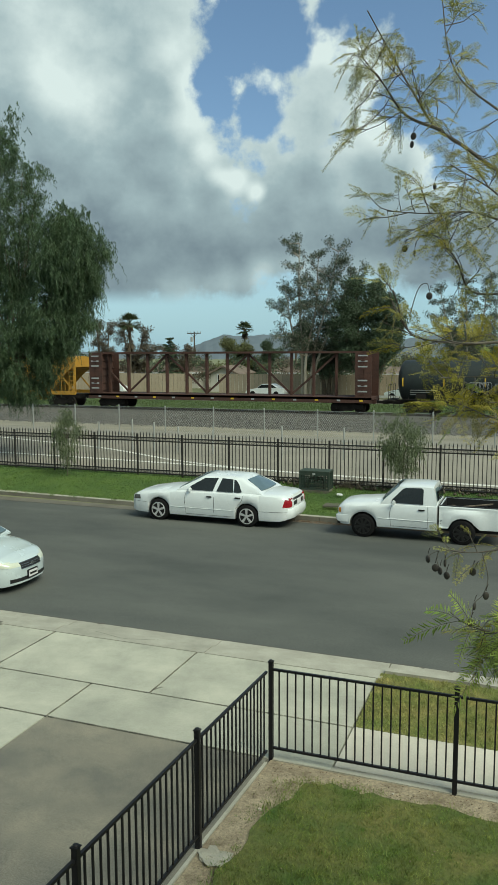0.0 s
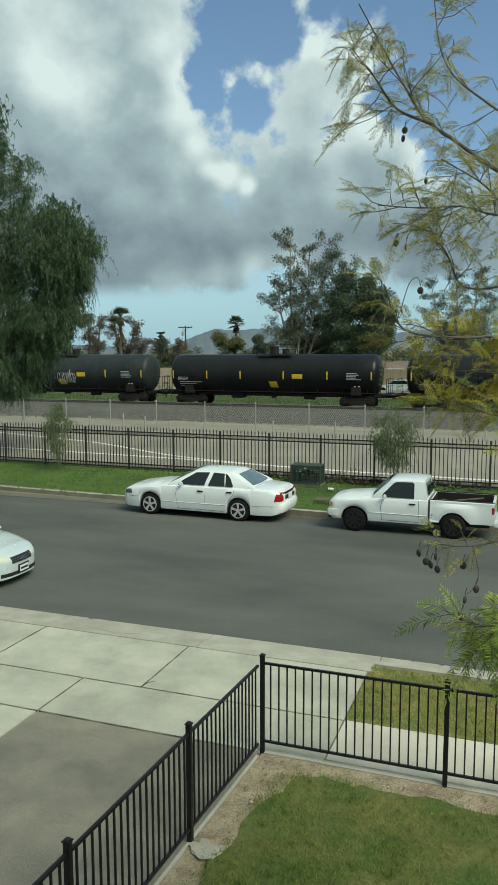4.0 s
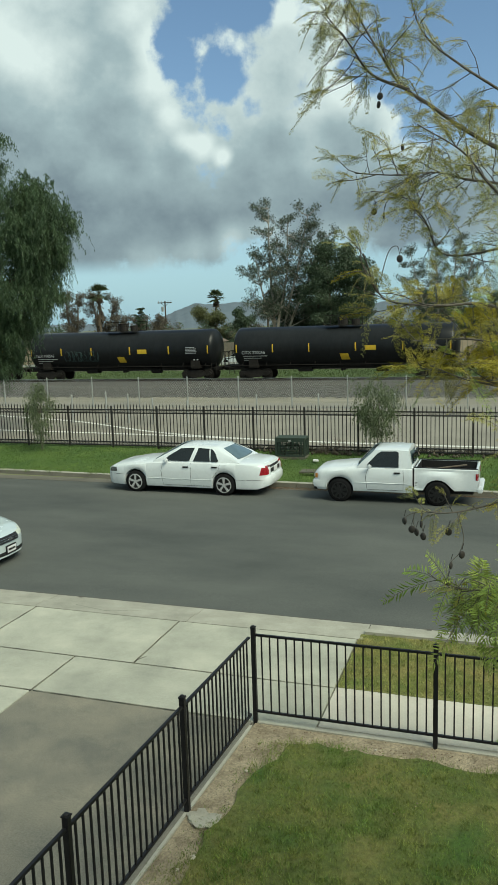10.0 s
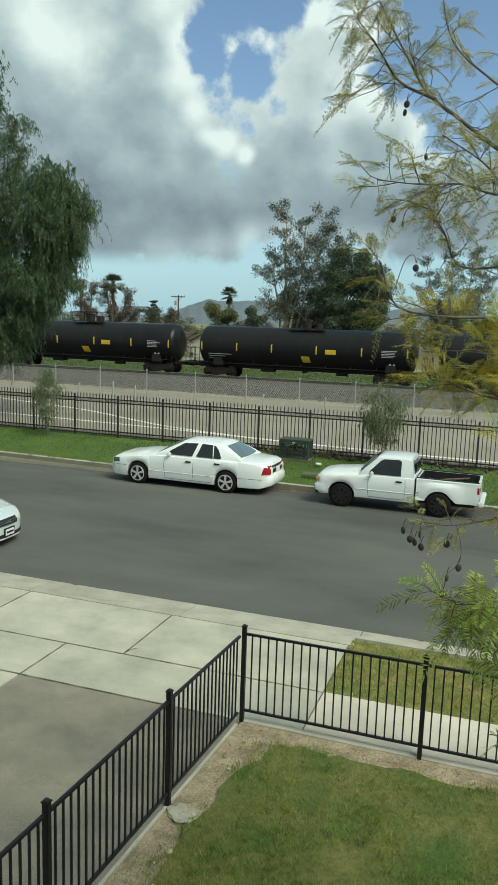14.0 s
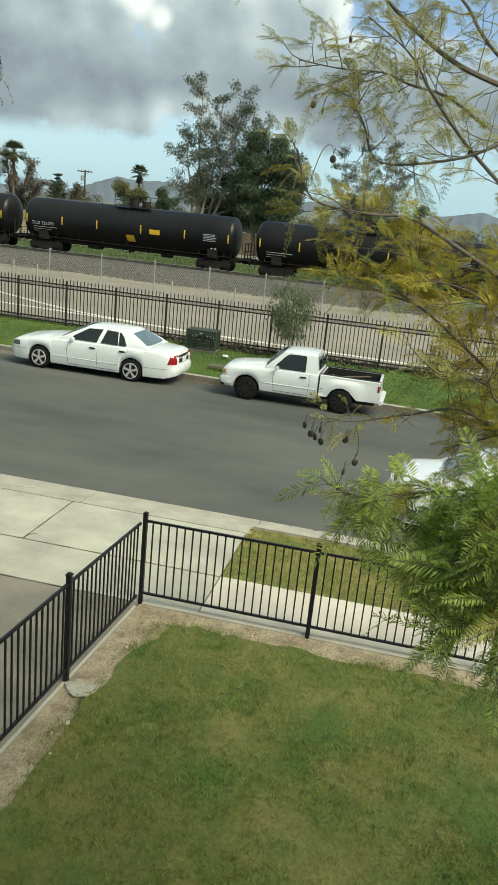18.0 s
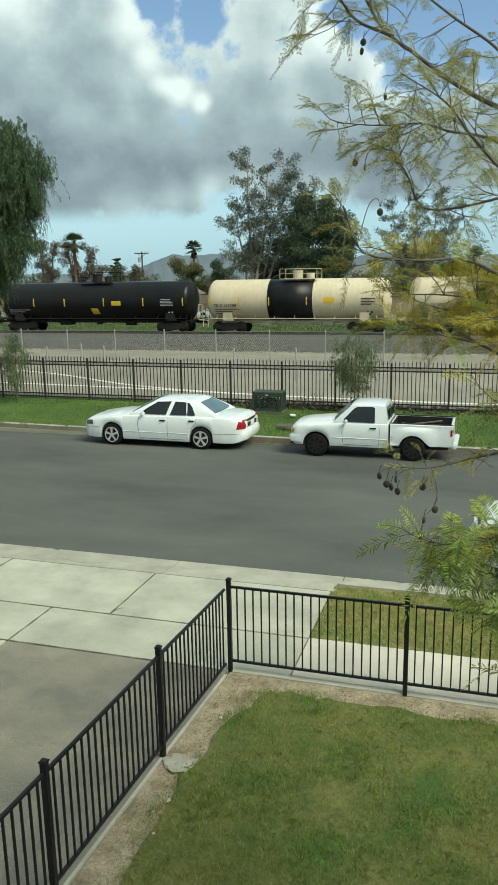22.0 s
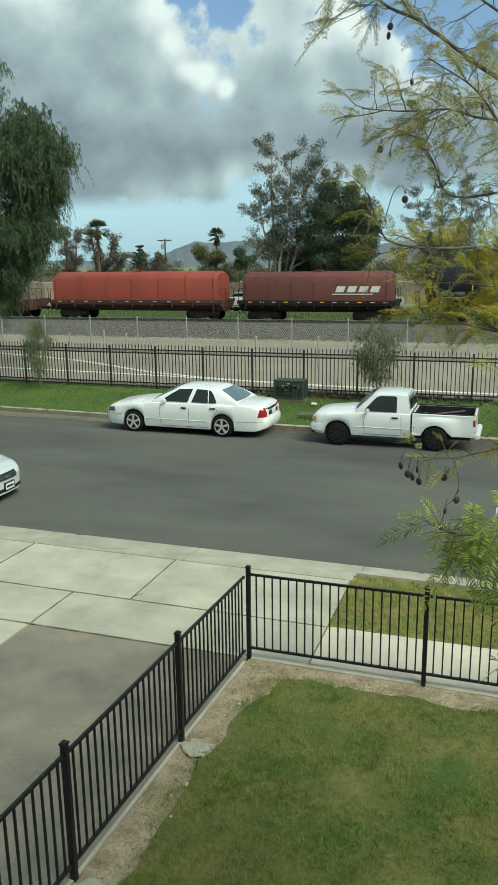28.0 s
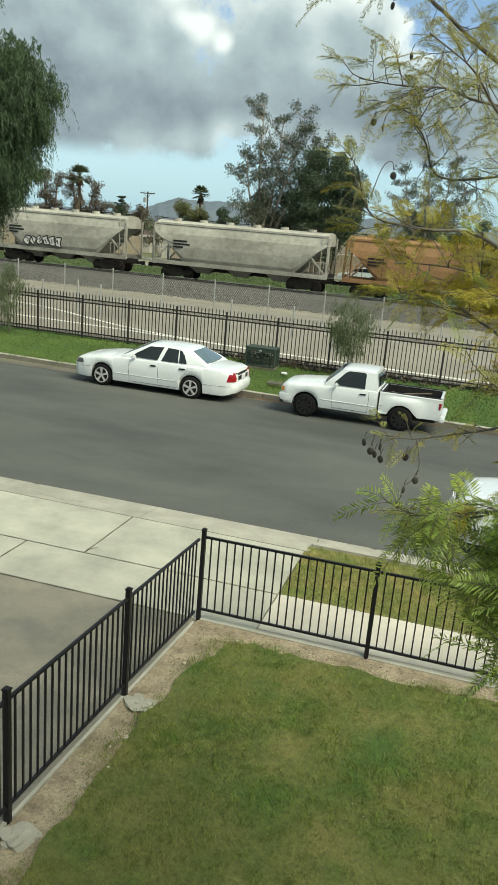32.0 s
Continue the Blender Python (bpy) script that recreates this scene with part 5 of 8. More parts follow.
def add_wheel(parent, x, y, r, w, s, alloy, spokes=5):
    """Tyre with a rim of spokes; s: the side it faces."""
    prof = [(-w / 2, r * 0.66), (-w / 2, r * 0.88), (-w * 0.42, r * 0.97), (-w * 0.25, r), (w * 0.25, r), (w * 0.42, r * 0.97), (w / 2, r * 0.88), (w / 2, r * 0.66)]
    n = 28
    bm = bmesh.new()
    rings = [[bm.verts.new((x + q * math.cos(2 * math.pi * i / n), y + p, r + q * math.sin(2 * math.pi * i / n))) for i in range(n)] for p, q in prof]
    for a, b in zip(rings, rings[1:]):
        for i in range(n):
            bm.faces.new((a[i], a[(i + 1) % n], b[(i + 1) % n], b[i]))
    bm.faces.new(rings[0])
    bm.faces.new(rings[-1][::-1])
    bmesh.ops.recalc_face_normals(bm, faces=bm.faces)
    for f in bm.faces:
        f.smooth = len(f.verts) == 4
    t = part("wheel", bm, M_TYRE, parent, "black rubber tyre")
    yo = y + s * w * 0.5
    b = bmesh.new()
    m = 28
    ro, ri = r * 0.70, r * 0.62
    lip = [[b.verts.new((x + q * math.cos(2 * math.pi * i / m), yo + s * d, r + q * math.sin(2 * math.pi * i / m))) for i in range(m)] for q, d in ((ro, 0.002), (ro * 0.98, 0.012), (ri, 0.012), (ri * 0.98, -0.04))]
    for p, q in zip(lip, lip[1:]):
        for i in range(m):
            b.faces.new((p[i], p[(i + 1) % m], q[(i + 1) % m], q[i]))
    for k in range(spokes):
        a = 2 * math.pi * (k + 0.25) / spokes
        c, d = math.cos(a), math.sin(a)
        wq = r * 0.094
        quad = [(x + c * q - d * e, r + d * q + c * e) for q, e in ((0.0, wq * 0.7), (ri, wq * 1.25), (ri, -wq * 1.25), (0.0, -wq * 0.7))]
        vs = [[b.verts.new((px_, yo + s * dd, pz_)) for px_, pz_ in quad] for dd in (0.008, -0.03)]
        for i in range(4):
            b.faces.new((vs[0][i], vs[0][(i + 1) % 4], vs[1][(i + 1) % 4], vs[1][i]))
        b.faces.new(vs[0])
    b_cyl(b, (x, yo - s * 0.02, r), (x, yo + s * 0.016, r), r * 0.15, n=14)
    bmesh.ops.recalc_face_normals(b, faces=b.faces)
    part("rim", b, M_ALLOY if alloy else M_DARKRIM, t, "spoked alloy rim" if alloy else "black steel rim")


def cabin(parent, paint, xa, xb, xc, xd, zs, zr, wb, wr, side_windows, glass_side=None, rear_glass=True):
    """Roof and pillars, with the panes as parts."""
    def h(x):
        if x < xb:
            return zs + (zr - zs) * ((x - xa) / (xb - xa)) ** 0.92
        if x > xc:
            return zs + (zr - zs) * max((xd - x) / (xd - xc), 0) ** 0.85
        t = (x - xb) / (xc - xb)
        return zr + 0.018 * math.sin(math.pi * t)

    def wid(z):
        t = min(max((z - zs) / (zr - zs), 0), 1.1)
        return wb - (wb - wr) * (t ** 1.15)
    secs = []
    for x in [xa + (xb - xa) * i / 6 for i in range(6)] + [xb + (xc - xb) * i / 8 for i in range(9)] + [xc + (xd - xc) * i / 6 for i in range(1, 7)]:
        zt = max(h(x), zs + 0.004)
        k = (zt - zs) / (zr - zs)
        half = [(wb, zs - 0.04), (wid(zs + 0.35 * (zt - zs)), zs + 0.35 * (zt - zs)), (wid(zs + 0.75 * (zt - zs)), zs + 0.75 * (zt - zs)), (wid(zt) + 0.015 * k, zt - 0.045 * k), (wid(zt) * 0.9, zt - 0.012 * k), (wid(zt) * 0.5, zt + 0.012 * k), (0, zt + 0.018 * k)]
        secs.append([(x, -y, z) for y, z in half] + [(x, y, z) for y, z in half[-2::-1]])
    part("roof", loft(secs), paint, parent, smooth=44)
    g = glass_side or M_GLASS
    for s in (-1, 1):
        for poly in side_windows:
            o = [(x, s * (wid(z) + 0.012), z) for x, z in poly]
            i = [(x, s * (wid(z) - 0.03), z) for x, z in poly]
            part("side_window", loft([o, i]), g, parent)
    n = 5
    for name, x0, x1 in (("windscreen", xa, xb), ("rear_window", xd, xc)):
        if name == "rear_window" and not rear_glass:
            continue
        bm = bmesh.new()
        rows = []
        for i in range(n + 1):
            x = x0 + (x1 - x0) * ((0.08 + 0.86 * i / n) if name == "windscreen" else (0.14 + 0.66 * i / n))
            z = h(x) + 0.016
            w = wid(h(x)) - (0.055 if name == "windscreen" else 0.19)
            bow = -0.10 if name == "windscreen" else 0.05
            rows.append([bm.verts.new((x + bow * (1 - k * k), w * k, z + 0.02 * (h(x) - zs) / (zr - zs) * (1 - k * k) * 1.0)) for k in (-1, -0.9, -0.5, 0, 0.5, 0.9, 1)])
        for p, q in zip(rows, rows[1:]):
            for k in range(6):
                bm.faces.new((p[k], p[k + 1], q[k + 1], q[k]))
        r = bmesh.ops.extrude_face_region(bm, geom=list(bm.faces))["geom"]
        for v in r:
            if isinstance(v, bmesh.types.BMVert):
                v.co.z -= 0.025
        bmesh.ops.recalc_face_normals(bm, faces=bm.faces)
        part(name, bm, M_GLASS2, parent, smooth=40)


def mirror(parent, x, z, y, paint):
    for s in (-1, 1):
        bm = bmesh.new()
        b_box(bm, x, x + 0.10, *sorted((s * (y + 0.01), s * (y + 0.17))), z, z + 0.12, 0.03)
        part("side_mirror", bm, paint, parent)


def sedan(m, label, L, hubs, width, shoulder, top, cab, windows, paint, r=0.335, arch=0.375, alloy=True, doors=(), handles=(), tail=None, head=None, grille=None, spokes=5, lamp=None, sill=0.22):
    lamp = lamp or M_LENS
    car = thing("sedan", m, label, "car")
    S = Shell(L, width, shoulder, top, hubs, arch, r, sill=sill)
    part("body", S.skin(), paint, car, smooth=38)
    W = max(w for _, w in width)
    b = bmesh.new()
    b_box(b, 0.35, L - 0.4, -W + 0.24, W - 0.24, 0.19, 0.62, 0.03)
    part("underbody", b, M_TRIM, car)
    for hx in hubs:
        for s in (-1, 1):
            add_wheel(car, hx, s * (W - 0.125), r, 0.215, s, alloy, spokes)
    cabin(car, paint, *cab, windows)
    for d in doors:
        S.seam(d, car, "door_seam", r=0.0045)
    for x, z in handles:
        for s in (-1, 1):
            y = S.side(x, z)
            part("door_handle", box(x - 0.09, x + 0.09, *sorted((s * (y - 0.01), s * (y + 0.028))), z - 0.02, z + 0.02, 0.008), M_TRIM, car)
    mirror(car, cab[0] + 0.42, cab[4] - 0.02, W * 0.90, paint)
    # rocker moulding and bumper lines
    S.seam([(hubs[0] + arch + 0.03, 0.47), (hubs[1] - arch - 0.03, 0.47)], car, "side_moulding", paint, r=0.011)
    S.seam([(hubs[1] + arch + 0.02, 0.50), (L - 0.06, 0.50)], car, "bumper_seam", r=0.004)
    S.seam([(0.04, 0.55), (hubs[0] - arch - 0.02, 0.55)], car, "bumper_seam", r=0.004)
    if tail:
        S.sheet(tail, car, "tail_light", M_RED)
        zl, zh = tail[0][1], tail[3][1]
        wt = S.side(L - 0.05, (zl + zh) / 2)
        for s in (-1, 1):
            S.face_sheet(s * wt * 0.84, s * wt * 0.97, (zl + 0.02, zl), (zh - 0.03, zh - 0.02), car, "tail_light_inner", M_RED, True, 0.012)
        S.face_sheet(-wt * 0.58, wt * 0.58, (zl + 0.02, zl + 0.02), (zh - 0.05, zh - 0.05), car, "trunk_panel", M_TRIM, True, 0.006)
        px_ = S.face_x(0, zl + 0.1, True)
        part("number_plate", box(px_ + 0.008, px_ + 0.028, -0.16, 0.16, zl + 0.02, zl + 0.16, 0.004), M_PLATE, car)
        wb_ = S.side(L - 0.15, 0.5)
        part("rear_bumper", loft([[(x, y, z) for x, z in ((L - 0.30 - d, 0.30), (L + 0.03 - d, 0.30), (L + 0.075 - d, 0.38), (L + 0.075 - d, 0.54), (L + 0.03 - d, 0.60), (L - 0.30 - d, 0.60))] for y, d in ((-wb_ * 1.0, 0.26), (-wb_ * 0.93, 0.10), (-wb_ * 0.8, 0.03), (-wb_ * 0.5, 0.0), (0, 0.0), (wb_ * 0.5, 0.0), (wb_ * 0.8, 0.03), (wb_ * 0.93, 0.10), (wb_ * 1.0, 0.26))]), paint, car, smooth=50)
    if head:
        S.sheet(head, car, "headlight", lamp)
        zl, zh = head[0][1], head[3][1]
        wt = S.side(head[0][0] + 0.02, (zl + zh) / 2)
        for s in (-1, 1):
            S.face_sheet(s * wt * 0.56, s * wt * 1.0, (zl, zl), (zh - 0.035, zh - 0.01), car, "headlight_front", lamp, False, 0.008)
    if grille:
        g0, g1, gw = grille
        gp = S.face_sheet(-gw, gw, (g0, g0), (g1, g1), car, "grille", M_TRIM, False, 0.006, n=10)
        for z in (g0, g0 + (g1 - g0) * 0.36, g0 + (g1 - g0) * 0.68, g1):
            bm = bmesh.new()
            pts = [(S.face_x(gw * k / 6, z) - 0.012, gw * k / 6, z) for k in range(-6, 7)]
            b_tube(bm, pts, [0.008] * 13, n=5)
            part("grille_bar", bm, M_CHROME, gp)
        zm = (g0 + g1) / 2
        ex = S.face_x(0, zm)
        part("emblem", box(ex - 0.035, ex, -0.045, 0.045, zm - 0.04, zm + 0.04, 0.012), M_CHROME, gp)
        zp = g0 - 0.15
        ex = S.face_x(0.1, zp)
        part("front_plate", box(ex - 0.035, ex - 0.005, -0.155, 0.155, zp - 0.07, zp + 0.07, 0.004), M_PLATE, car)
        part("plate_frame", box(ex - 0.033, ex - 0.003, -0.175, 0.175, zp - 0.09, zp + 0.09, 0.004), M_TRIM, car)
        part("plate_bar", box(ex - 0.039, ex - 0.036, -0.12, 0.12, zp - 0.025, zp + 0.02, 0.001), M_TRIM, car)
        S.face_sheet(-0.60, 0.60, (zp - 0.115, zp - 0.115), (zp - 0.035, zp - 0.035), car, "lower_intake", M_TRIM, False, 0.006, n=12)
        for s in (-1, 1):
            S.face_sheet(s * 0.79, s * 0.835, (0.575, 0.60), (0.655, 0.675), car, "turn_signal", M_AMBER, False, 0.014)
        S.seam([(0.16, g0 - 0.02), (0.60, g0 + 0.03)], car, "bumper_line", r=0.004)
        S.seam([(0.75, 0.86), (1.5, 0.925)], car, "hood_seam", r=0.004)
    return car


ROAD_Z = -0.135
sedan(pose(-11.66, 21.58, ROAD_Z, 0, 0, -0.9), "white four-door sedan with tinted windows parked along the verge", 5.24, (1.04, 3.95),
      [(0, 0.62), (0.06, 0.76), (0.2, 0.87), (0.5, 0.935), (1.0, 0.965), (2.5, 0.98), (4.0, 0.975), (4.6, 0.945), (5.0, 0.87), (5.17, 0.78), (5.24, 0.66)],
      [(0, 0.63), (0.05, 0.70), (0.3, 0.80), (1.0, 0.885), (1.7, 0.945), (3.0, 0.965), (4.3, 0.975), (4.96, 0.94), (5.15, 0.88), (5.24, 0.78)],
      [(0, 0.65), (0.05, 0.75), (0.3, 0.865), (1.0, 0.965), (1.75, 1.02), (3.0, 1.02), (4.3, 1.03), (5.0, 1.01), (5.17, 0.95), (5.24, 0.80)],
      (1.64, 2.44, 3.66, 4.42, 0.985, 1.418, 0.885, 0.625),
      [[(1.98, 1.01), (2.14, 1.14), (2.50, 1.355), (2.94, 1.375), (2.83, 1.01)], [(2.96, 1.01), (3.07, 1.375), (3.42, 1.36), (3.49, 1.01)], [(3.525, 1.01), (3.46, 1.355), (3.53, 1.335), (3.64, 1.23), (3.76, 1.03), (3.72, 1.01)]],
      M_WHITE, doors=([(1.98, 0.30), (1.93, 0.72), (1.98, 0.95)], [(2.90, 0.27), (2.90, 0.95)], [(3.58, 0.52), (3.80, 0.80), (3.84, 0.95)], [(1.98, 0.28), (3.5, 0.28)]),
      handles=((2.74, 0.84), (3.67, 0.86)), tail=[(5.03, 0.64), (5.225, 0.64), (5.215, 0.88), (5.10, 0.92)], head=[(0.02, 0.60), (0.40, 0.63), (0.37, 0.755), (0.05, 0.74)], grille=None, lamp=M_SMOKE)

sedan(pose(-10.08, 13.50, -0.10, 0, 0, 180.6), "pearl white four-door sedan parked at the near kerb", 4.85, (0.98, 3.72),
      [(0, 0.14), (0.02, 0.34), (0.06, 0.50), (0.13, 0.62), (0.24, 0.72), (0.42, 0.81), (0.65, 0.865), (0.98, 0.90), (2.4, 0.91), (3.7, 0.905), (4.4, 0.86), (4.7, 0.78), (4.85, 0.58)],
      [(0, 0.50), (0.06, 0.55), (0.16, 0.62), (0.35, 0.70), (0.95, 0.82), (1.5, 0.90), (2.8, 0.94), (4.1, 0.96), (4.6, 0.90), (4.85, 0.72)],
      [(0, 0.54), (0.05, 0.60), (0.16, 0.69), (0.35, 0.78), (0.95, 0.93), (1.55, 0.99), (2.8, 1.0), (4.1, 1.02), (4.6, 0.99), (4.85, 0.76)],
      (1.16, 1.98, 3.12, 4.00, 0.955, 1.42, 0.83, 0.60),
      [[(1.52, 0.99), (2.02, 1.33), (2.54, 1.37), (2.54, 0.99)], [(2.62, 0.99), (2.62, 1.37), (3.07, 1.335), (3.36, 0.99)]],
      M_PEARL, sill=0.15, r=0.315, arch=0.355, doors=([(1.66, 0.30), (1.62, 0.7), (1.68, 0.93)], [(2.66, 0.27), (2.66, 0.93)], [(3.3, 0.5), (3.46, 0.93)]), handles=((2.48, 0.80), (3.28, 0.82)),
      tail=[(4.55, 0.62), (4.83, 0.62), (4.82, 0.84), (4.6, 0.88)], head=[(0.14, 0.55), (0.62, 0.63), (0.50, 0.735), (0.18, 0.665)], grille=(0.49, 0.615, 0.34), spokes=7)

sedan(pose(4.95, 13.30, -0.10, 0, 0, 180.0), "white sedan parked at the near kerb behind the jacaranda", 4.85, (0.98, 3.72),
      [(0, 0.50), (0.05, 0.64), (0.18, 0.78), (0.45, 0.865), (0.98, 0.90), (2.4, 0.91), (3.7, 0.905), (4.4, 0.86), (4.7, 0.78), (4.85, 0.58)],
      [(0, 0.58), (0.06, 0.64), (0.3, 0.72), (0.95, 0.84), (1.5, 0.90), (2.8, 0.94), (4.1, 0.96), (4.6, 0.90), (4.85, 0.72)],
      [(0, 0.60), (0.06, 0.68), (0.3, 0.79), (0.95, 0.93), (1.55, 0.99), (2.8, 1.0), (4.1, 1.02), (4.6, 0.99), (4.85, 0.76)],
      (1.42, 2.20, 3.20, 4.05, 0.955, 1.43, 0.83, 0.60),
      [[(1.72, 0.99), (2.22, 1.33), (2.62, 1.37), (2.62, 0.99)], [(2.70, 0.99), (2.70, 1.37), (3.15, 1.335), (3.42, 0.99)]],
      M_WHITE, r=0.315, arch=0.355, handles=((2.48, 0.80), (3.28, 0.82)), tail=[(4.55, 0.62), (4.83, 0.62), (4.82, 0.84), (4.6, 0.88)], head=[(0.03, 0.56), (0.42, 0.63), (0.38, 0.75), (0.06, 0.68)])


def pickup(m):
    """A small regular-cab pickup with a flared bed."""
    car = thing("pickup_truck", m, "white regular-cab pickup truck with black wheels parked along the verge", "pickup truck")
    hubs, r, arch = (0.80, 3.62), 0.355, 0.41
    S = Shell(2.92, [(0, 0.62), (0.05, 0.74), (0.2, 0.82), (0.6, 0.855), (2.92, 0.865)], [(0, 0.76), (0.05, 0.85), (0.3, 0.94), (1.2, 1.02), (1.6, 1.05), (2.92, 1.06)],
              [(0, 0.80), (0.04, 0.92), (0.15, 1.00), (0.5, 1.06), (1.2, 1.12), (1.6, 1.12), (2.92, 1.10)], (0.80,), arch, r, sill=0.36, ends=(0.0, 0.0))
    part("body", S.skin(), M_WHITE, car, smooth=38)
    cabin(car, M_WHITE, 1.32, 1.84, 2.80, 2.90, 1.07, 1.60, 0.80, 0.665, [[(1.62, 1.09), (1.64, 1.18), (1.92, 1.48), (2.02, 1.53), (2.46, 1.54), (2.52, 1.50), (2.53, 1.09)]])
    part("chassis", b_box(bmesh.new(), 0.2, 4.6, -0.52, 0.52, 0.32, 0.56, 0.02), M_TRIM, car)
    for hx in hubs:
        for s in (-1, 1):
            add_wheel(car, hx, s * 0.72, r, 0.25, s, False, 8)
    # bed: floor, walls, tailgate
    x0, x1, zt = 2.97, 4.72, 1.08
    part("bed_floor", box(x0, x1, -0.66, 0.66, 0.60, 0.66, 0.005), M_TRIM, car)
    for s in (-1, 1):
        secs = []
        for x in [x0, x0 + 0.05] + [x0 + (x1 - x0) * i / 14 for i in range(1, 14)] + [x1 - 0.02, x1]:
            d = abs(x - 3.62)
            zb = max(0.46, r + math.sqrt(arch ** 2 - d * d) if d < arch else 0)
            k = max(0.0, 1 - ((x - 3.68) / 0.62) ** 2) ** 0.8 if abs(x - 3.68) < 0.62 else 0.0
            out = 0.738 + 0.075 * k
            zf = 0.84 + 0.06 * k
            ring = [(out, zb), (out + 0.012, min(zb + 0.1, zf)), (out, zf), (0.735 + 0.03 * k, zf + 0.07), (0.728, 1.0), (0.732, zt - 0.03), (0.71, zt), (0.655, zt), (0.645, zt - 0.04), (0.64, 0.62)]
            ring = [(y, max(z, zb)) for y, z in ring]
            secs.append([(x, s * y, z) for y, z in ring])
        part("bed_side", loft(secs), M_WHITE, car, smooth=35)
        part("bed_rail", box(x0, x1, *sorted((s * 0.645, s * 0.72)), zt - 0.002, zt + 0.018, 0.006), M_TRIM, car)
        for k in range(3):
            part("step_stripe", box(2.99, 3.20, *sorted((s * 0.72, s * 0.752)), 0.57 + 0.045 * k, 0.585 + 0.045 * k, 0.003), M_TRIM, car)
        part("step", box(2.96, 3.24, *sorted((s * 0.60, s * 0.80)), 0.44, 0.49, 0.02), M_WHITE, car)
        part("tail_light", box(4.64, 4.735, *sorted((s * 0.62, s * 0.748)), 0.76, 0.98, 0.02), M_RED, car)
        part("headlight", box(0.0, 0.10, *sorted((s * 0.44, s * 0.70)), 0.70, 0.84, 0.03), M_LENS, car)
    S.sheet([(0.04, 0.70), (0.13, 0.70), (0.13, 0.84), (0.05, 0.83)], car, "turn_signal", M_AMBER)
    part("tailgate", box(4.66, 4.73, -0.64, 0.64, 0.60, 1.08, 0.015), M_WHITE, car)
    part("bed_front_wall", box(2.97, 3.01, -0.64, 0.64, 0.60, 1.08, 0.01), M_WHITE, car)
    part("front_bumper", loft([[(x, y, z) for x, z in ((0.16 + d, 0.44), (-0.03 + d, 0.44), (-0.07 + d, 0.50), (-0.07 + d, 0.60), (-0.02 + d, 0.64), (0.16 + d, 0.64))] for y, d in ((-0.84, 0.20), (-0.80, 0.07), (-0.66, 0.01), (0, -0.01), (0.66, 0.01), (0.80, 0.07), (0.84, 0.20))]), M_WHITE, car, smooth=40)
    part("bumper_pad", box(0.0, 0.12, -0.74, 0.74, 0.34, 0.44, 0.02), M_TRIM, car)
    part("rear_bumper", box(4.70, 4.86, -0.78, 0.78, 0.42, 0.56, 0.03), M_WHITE, car)
    part("grille", box(-0.02, 0.06, -0.42, 0.42, 0.66, 0.80, 0.02), M_TRIM, car)
    part("rear_window", box(2.895, 2.925, -0.52, 0.52, 1.17, 1.48, 0.01), M_GLASS, car)
    part("fender_gap", box(2.925, 2.968, -0.70, 0.70, 0.5, 1.04), M_TRIM, car)
    for d in ([(1.62, 0.42), (1.58, 0.8), (1.64, 1.03)], [(2.66, 0.42), (2.68, 0.8), (2.66, 1.03)], [(1.62, 0.42), (2.66, 0.42)]):
        S.seam(d, car, "door_seam", r=0.005)
    S.seam([(1.25, 0.62), (2.88, 0.62)], car, "crease", M_WHITE, r=0.014)
    for s in (-1, 1):
        y = S.side(2.5, 0.93)
        part("door_handle", box(2.40, 2.58, *sorted((s * (y - 0.01), s * (y + 0.03))), 0.915, 0.955, 0.008), M_TRIM, car)
    mirror(car, 1.66, 1.06, 0.84, M_WHITE)
    for s in (-1, 1):
        part("bed_liner", box(x0 + 0.05, x1 - 0.08, *sorted((s * 0.615, s * 0.637)), 0.64, zt - 0.01, 0.004), M_TRIM, car)
    part("bed_liner", box(3.012, 3.03, -0.61, 0.61, 0.64, zt - 0.01, 0.004), M_TRIM, car)
    # load in the bed
    for k in range(9):
        rd = random.Random(k)
        xa = rd.uniform(3.1, 3.8)
        part("plank", b_beam(bmesh.new(), (xa, rd.uniform(-0.5, 0.5), rd.uniform(0.74, 0.95)), (min(xa + rd.uniform(0.5, 0.85), 4.6), rd.uniform(-0.5, 0.5), rd.uniform(0.74, 1.06)), 0.07, 0.03), M_PLANK if k % 2 else M_TRIM, car)
    # a short-bed compact truck: 4.7 m long
    for o in car.children_recursive:
        o.data.transform(Matrix.Scale(0.945, 4))
    return car


pickup(pose(-5.00, 21.30, ROAD_Z, 0, 0, -0.9))

# ---- across the street ----
FENCE_Z = 0.175
FP = [(-12.62 + 1.955 * k, 26.52 - 0.004 * k) for k in range(-9, 10)]
bar_fence("iron_fence_panel", "dark bronze ornamental steel fence panel with pointed pickets", FP, 1.66, FENCE_Z, 0.140, 0.026, (0.10, 0.23, 1.38, 1.51), 0.066, M_BROWNFENCE, spikes=True, ball=False, group="iron fence along the yard")


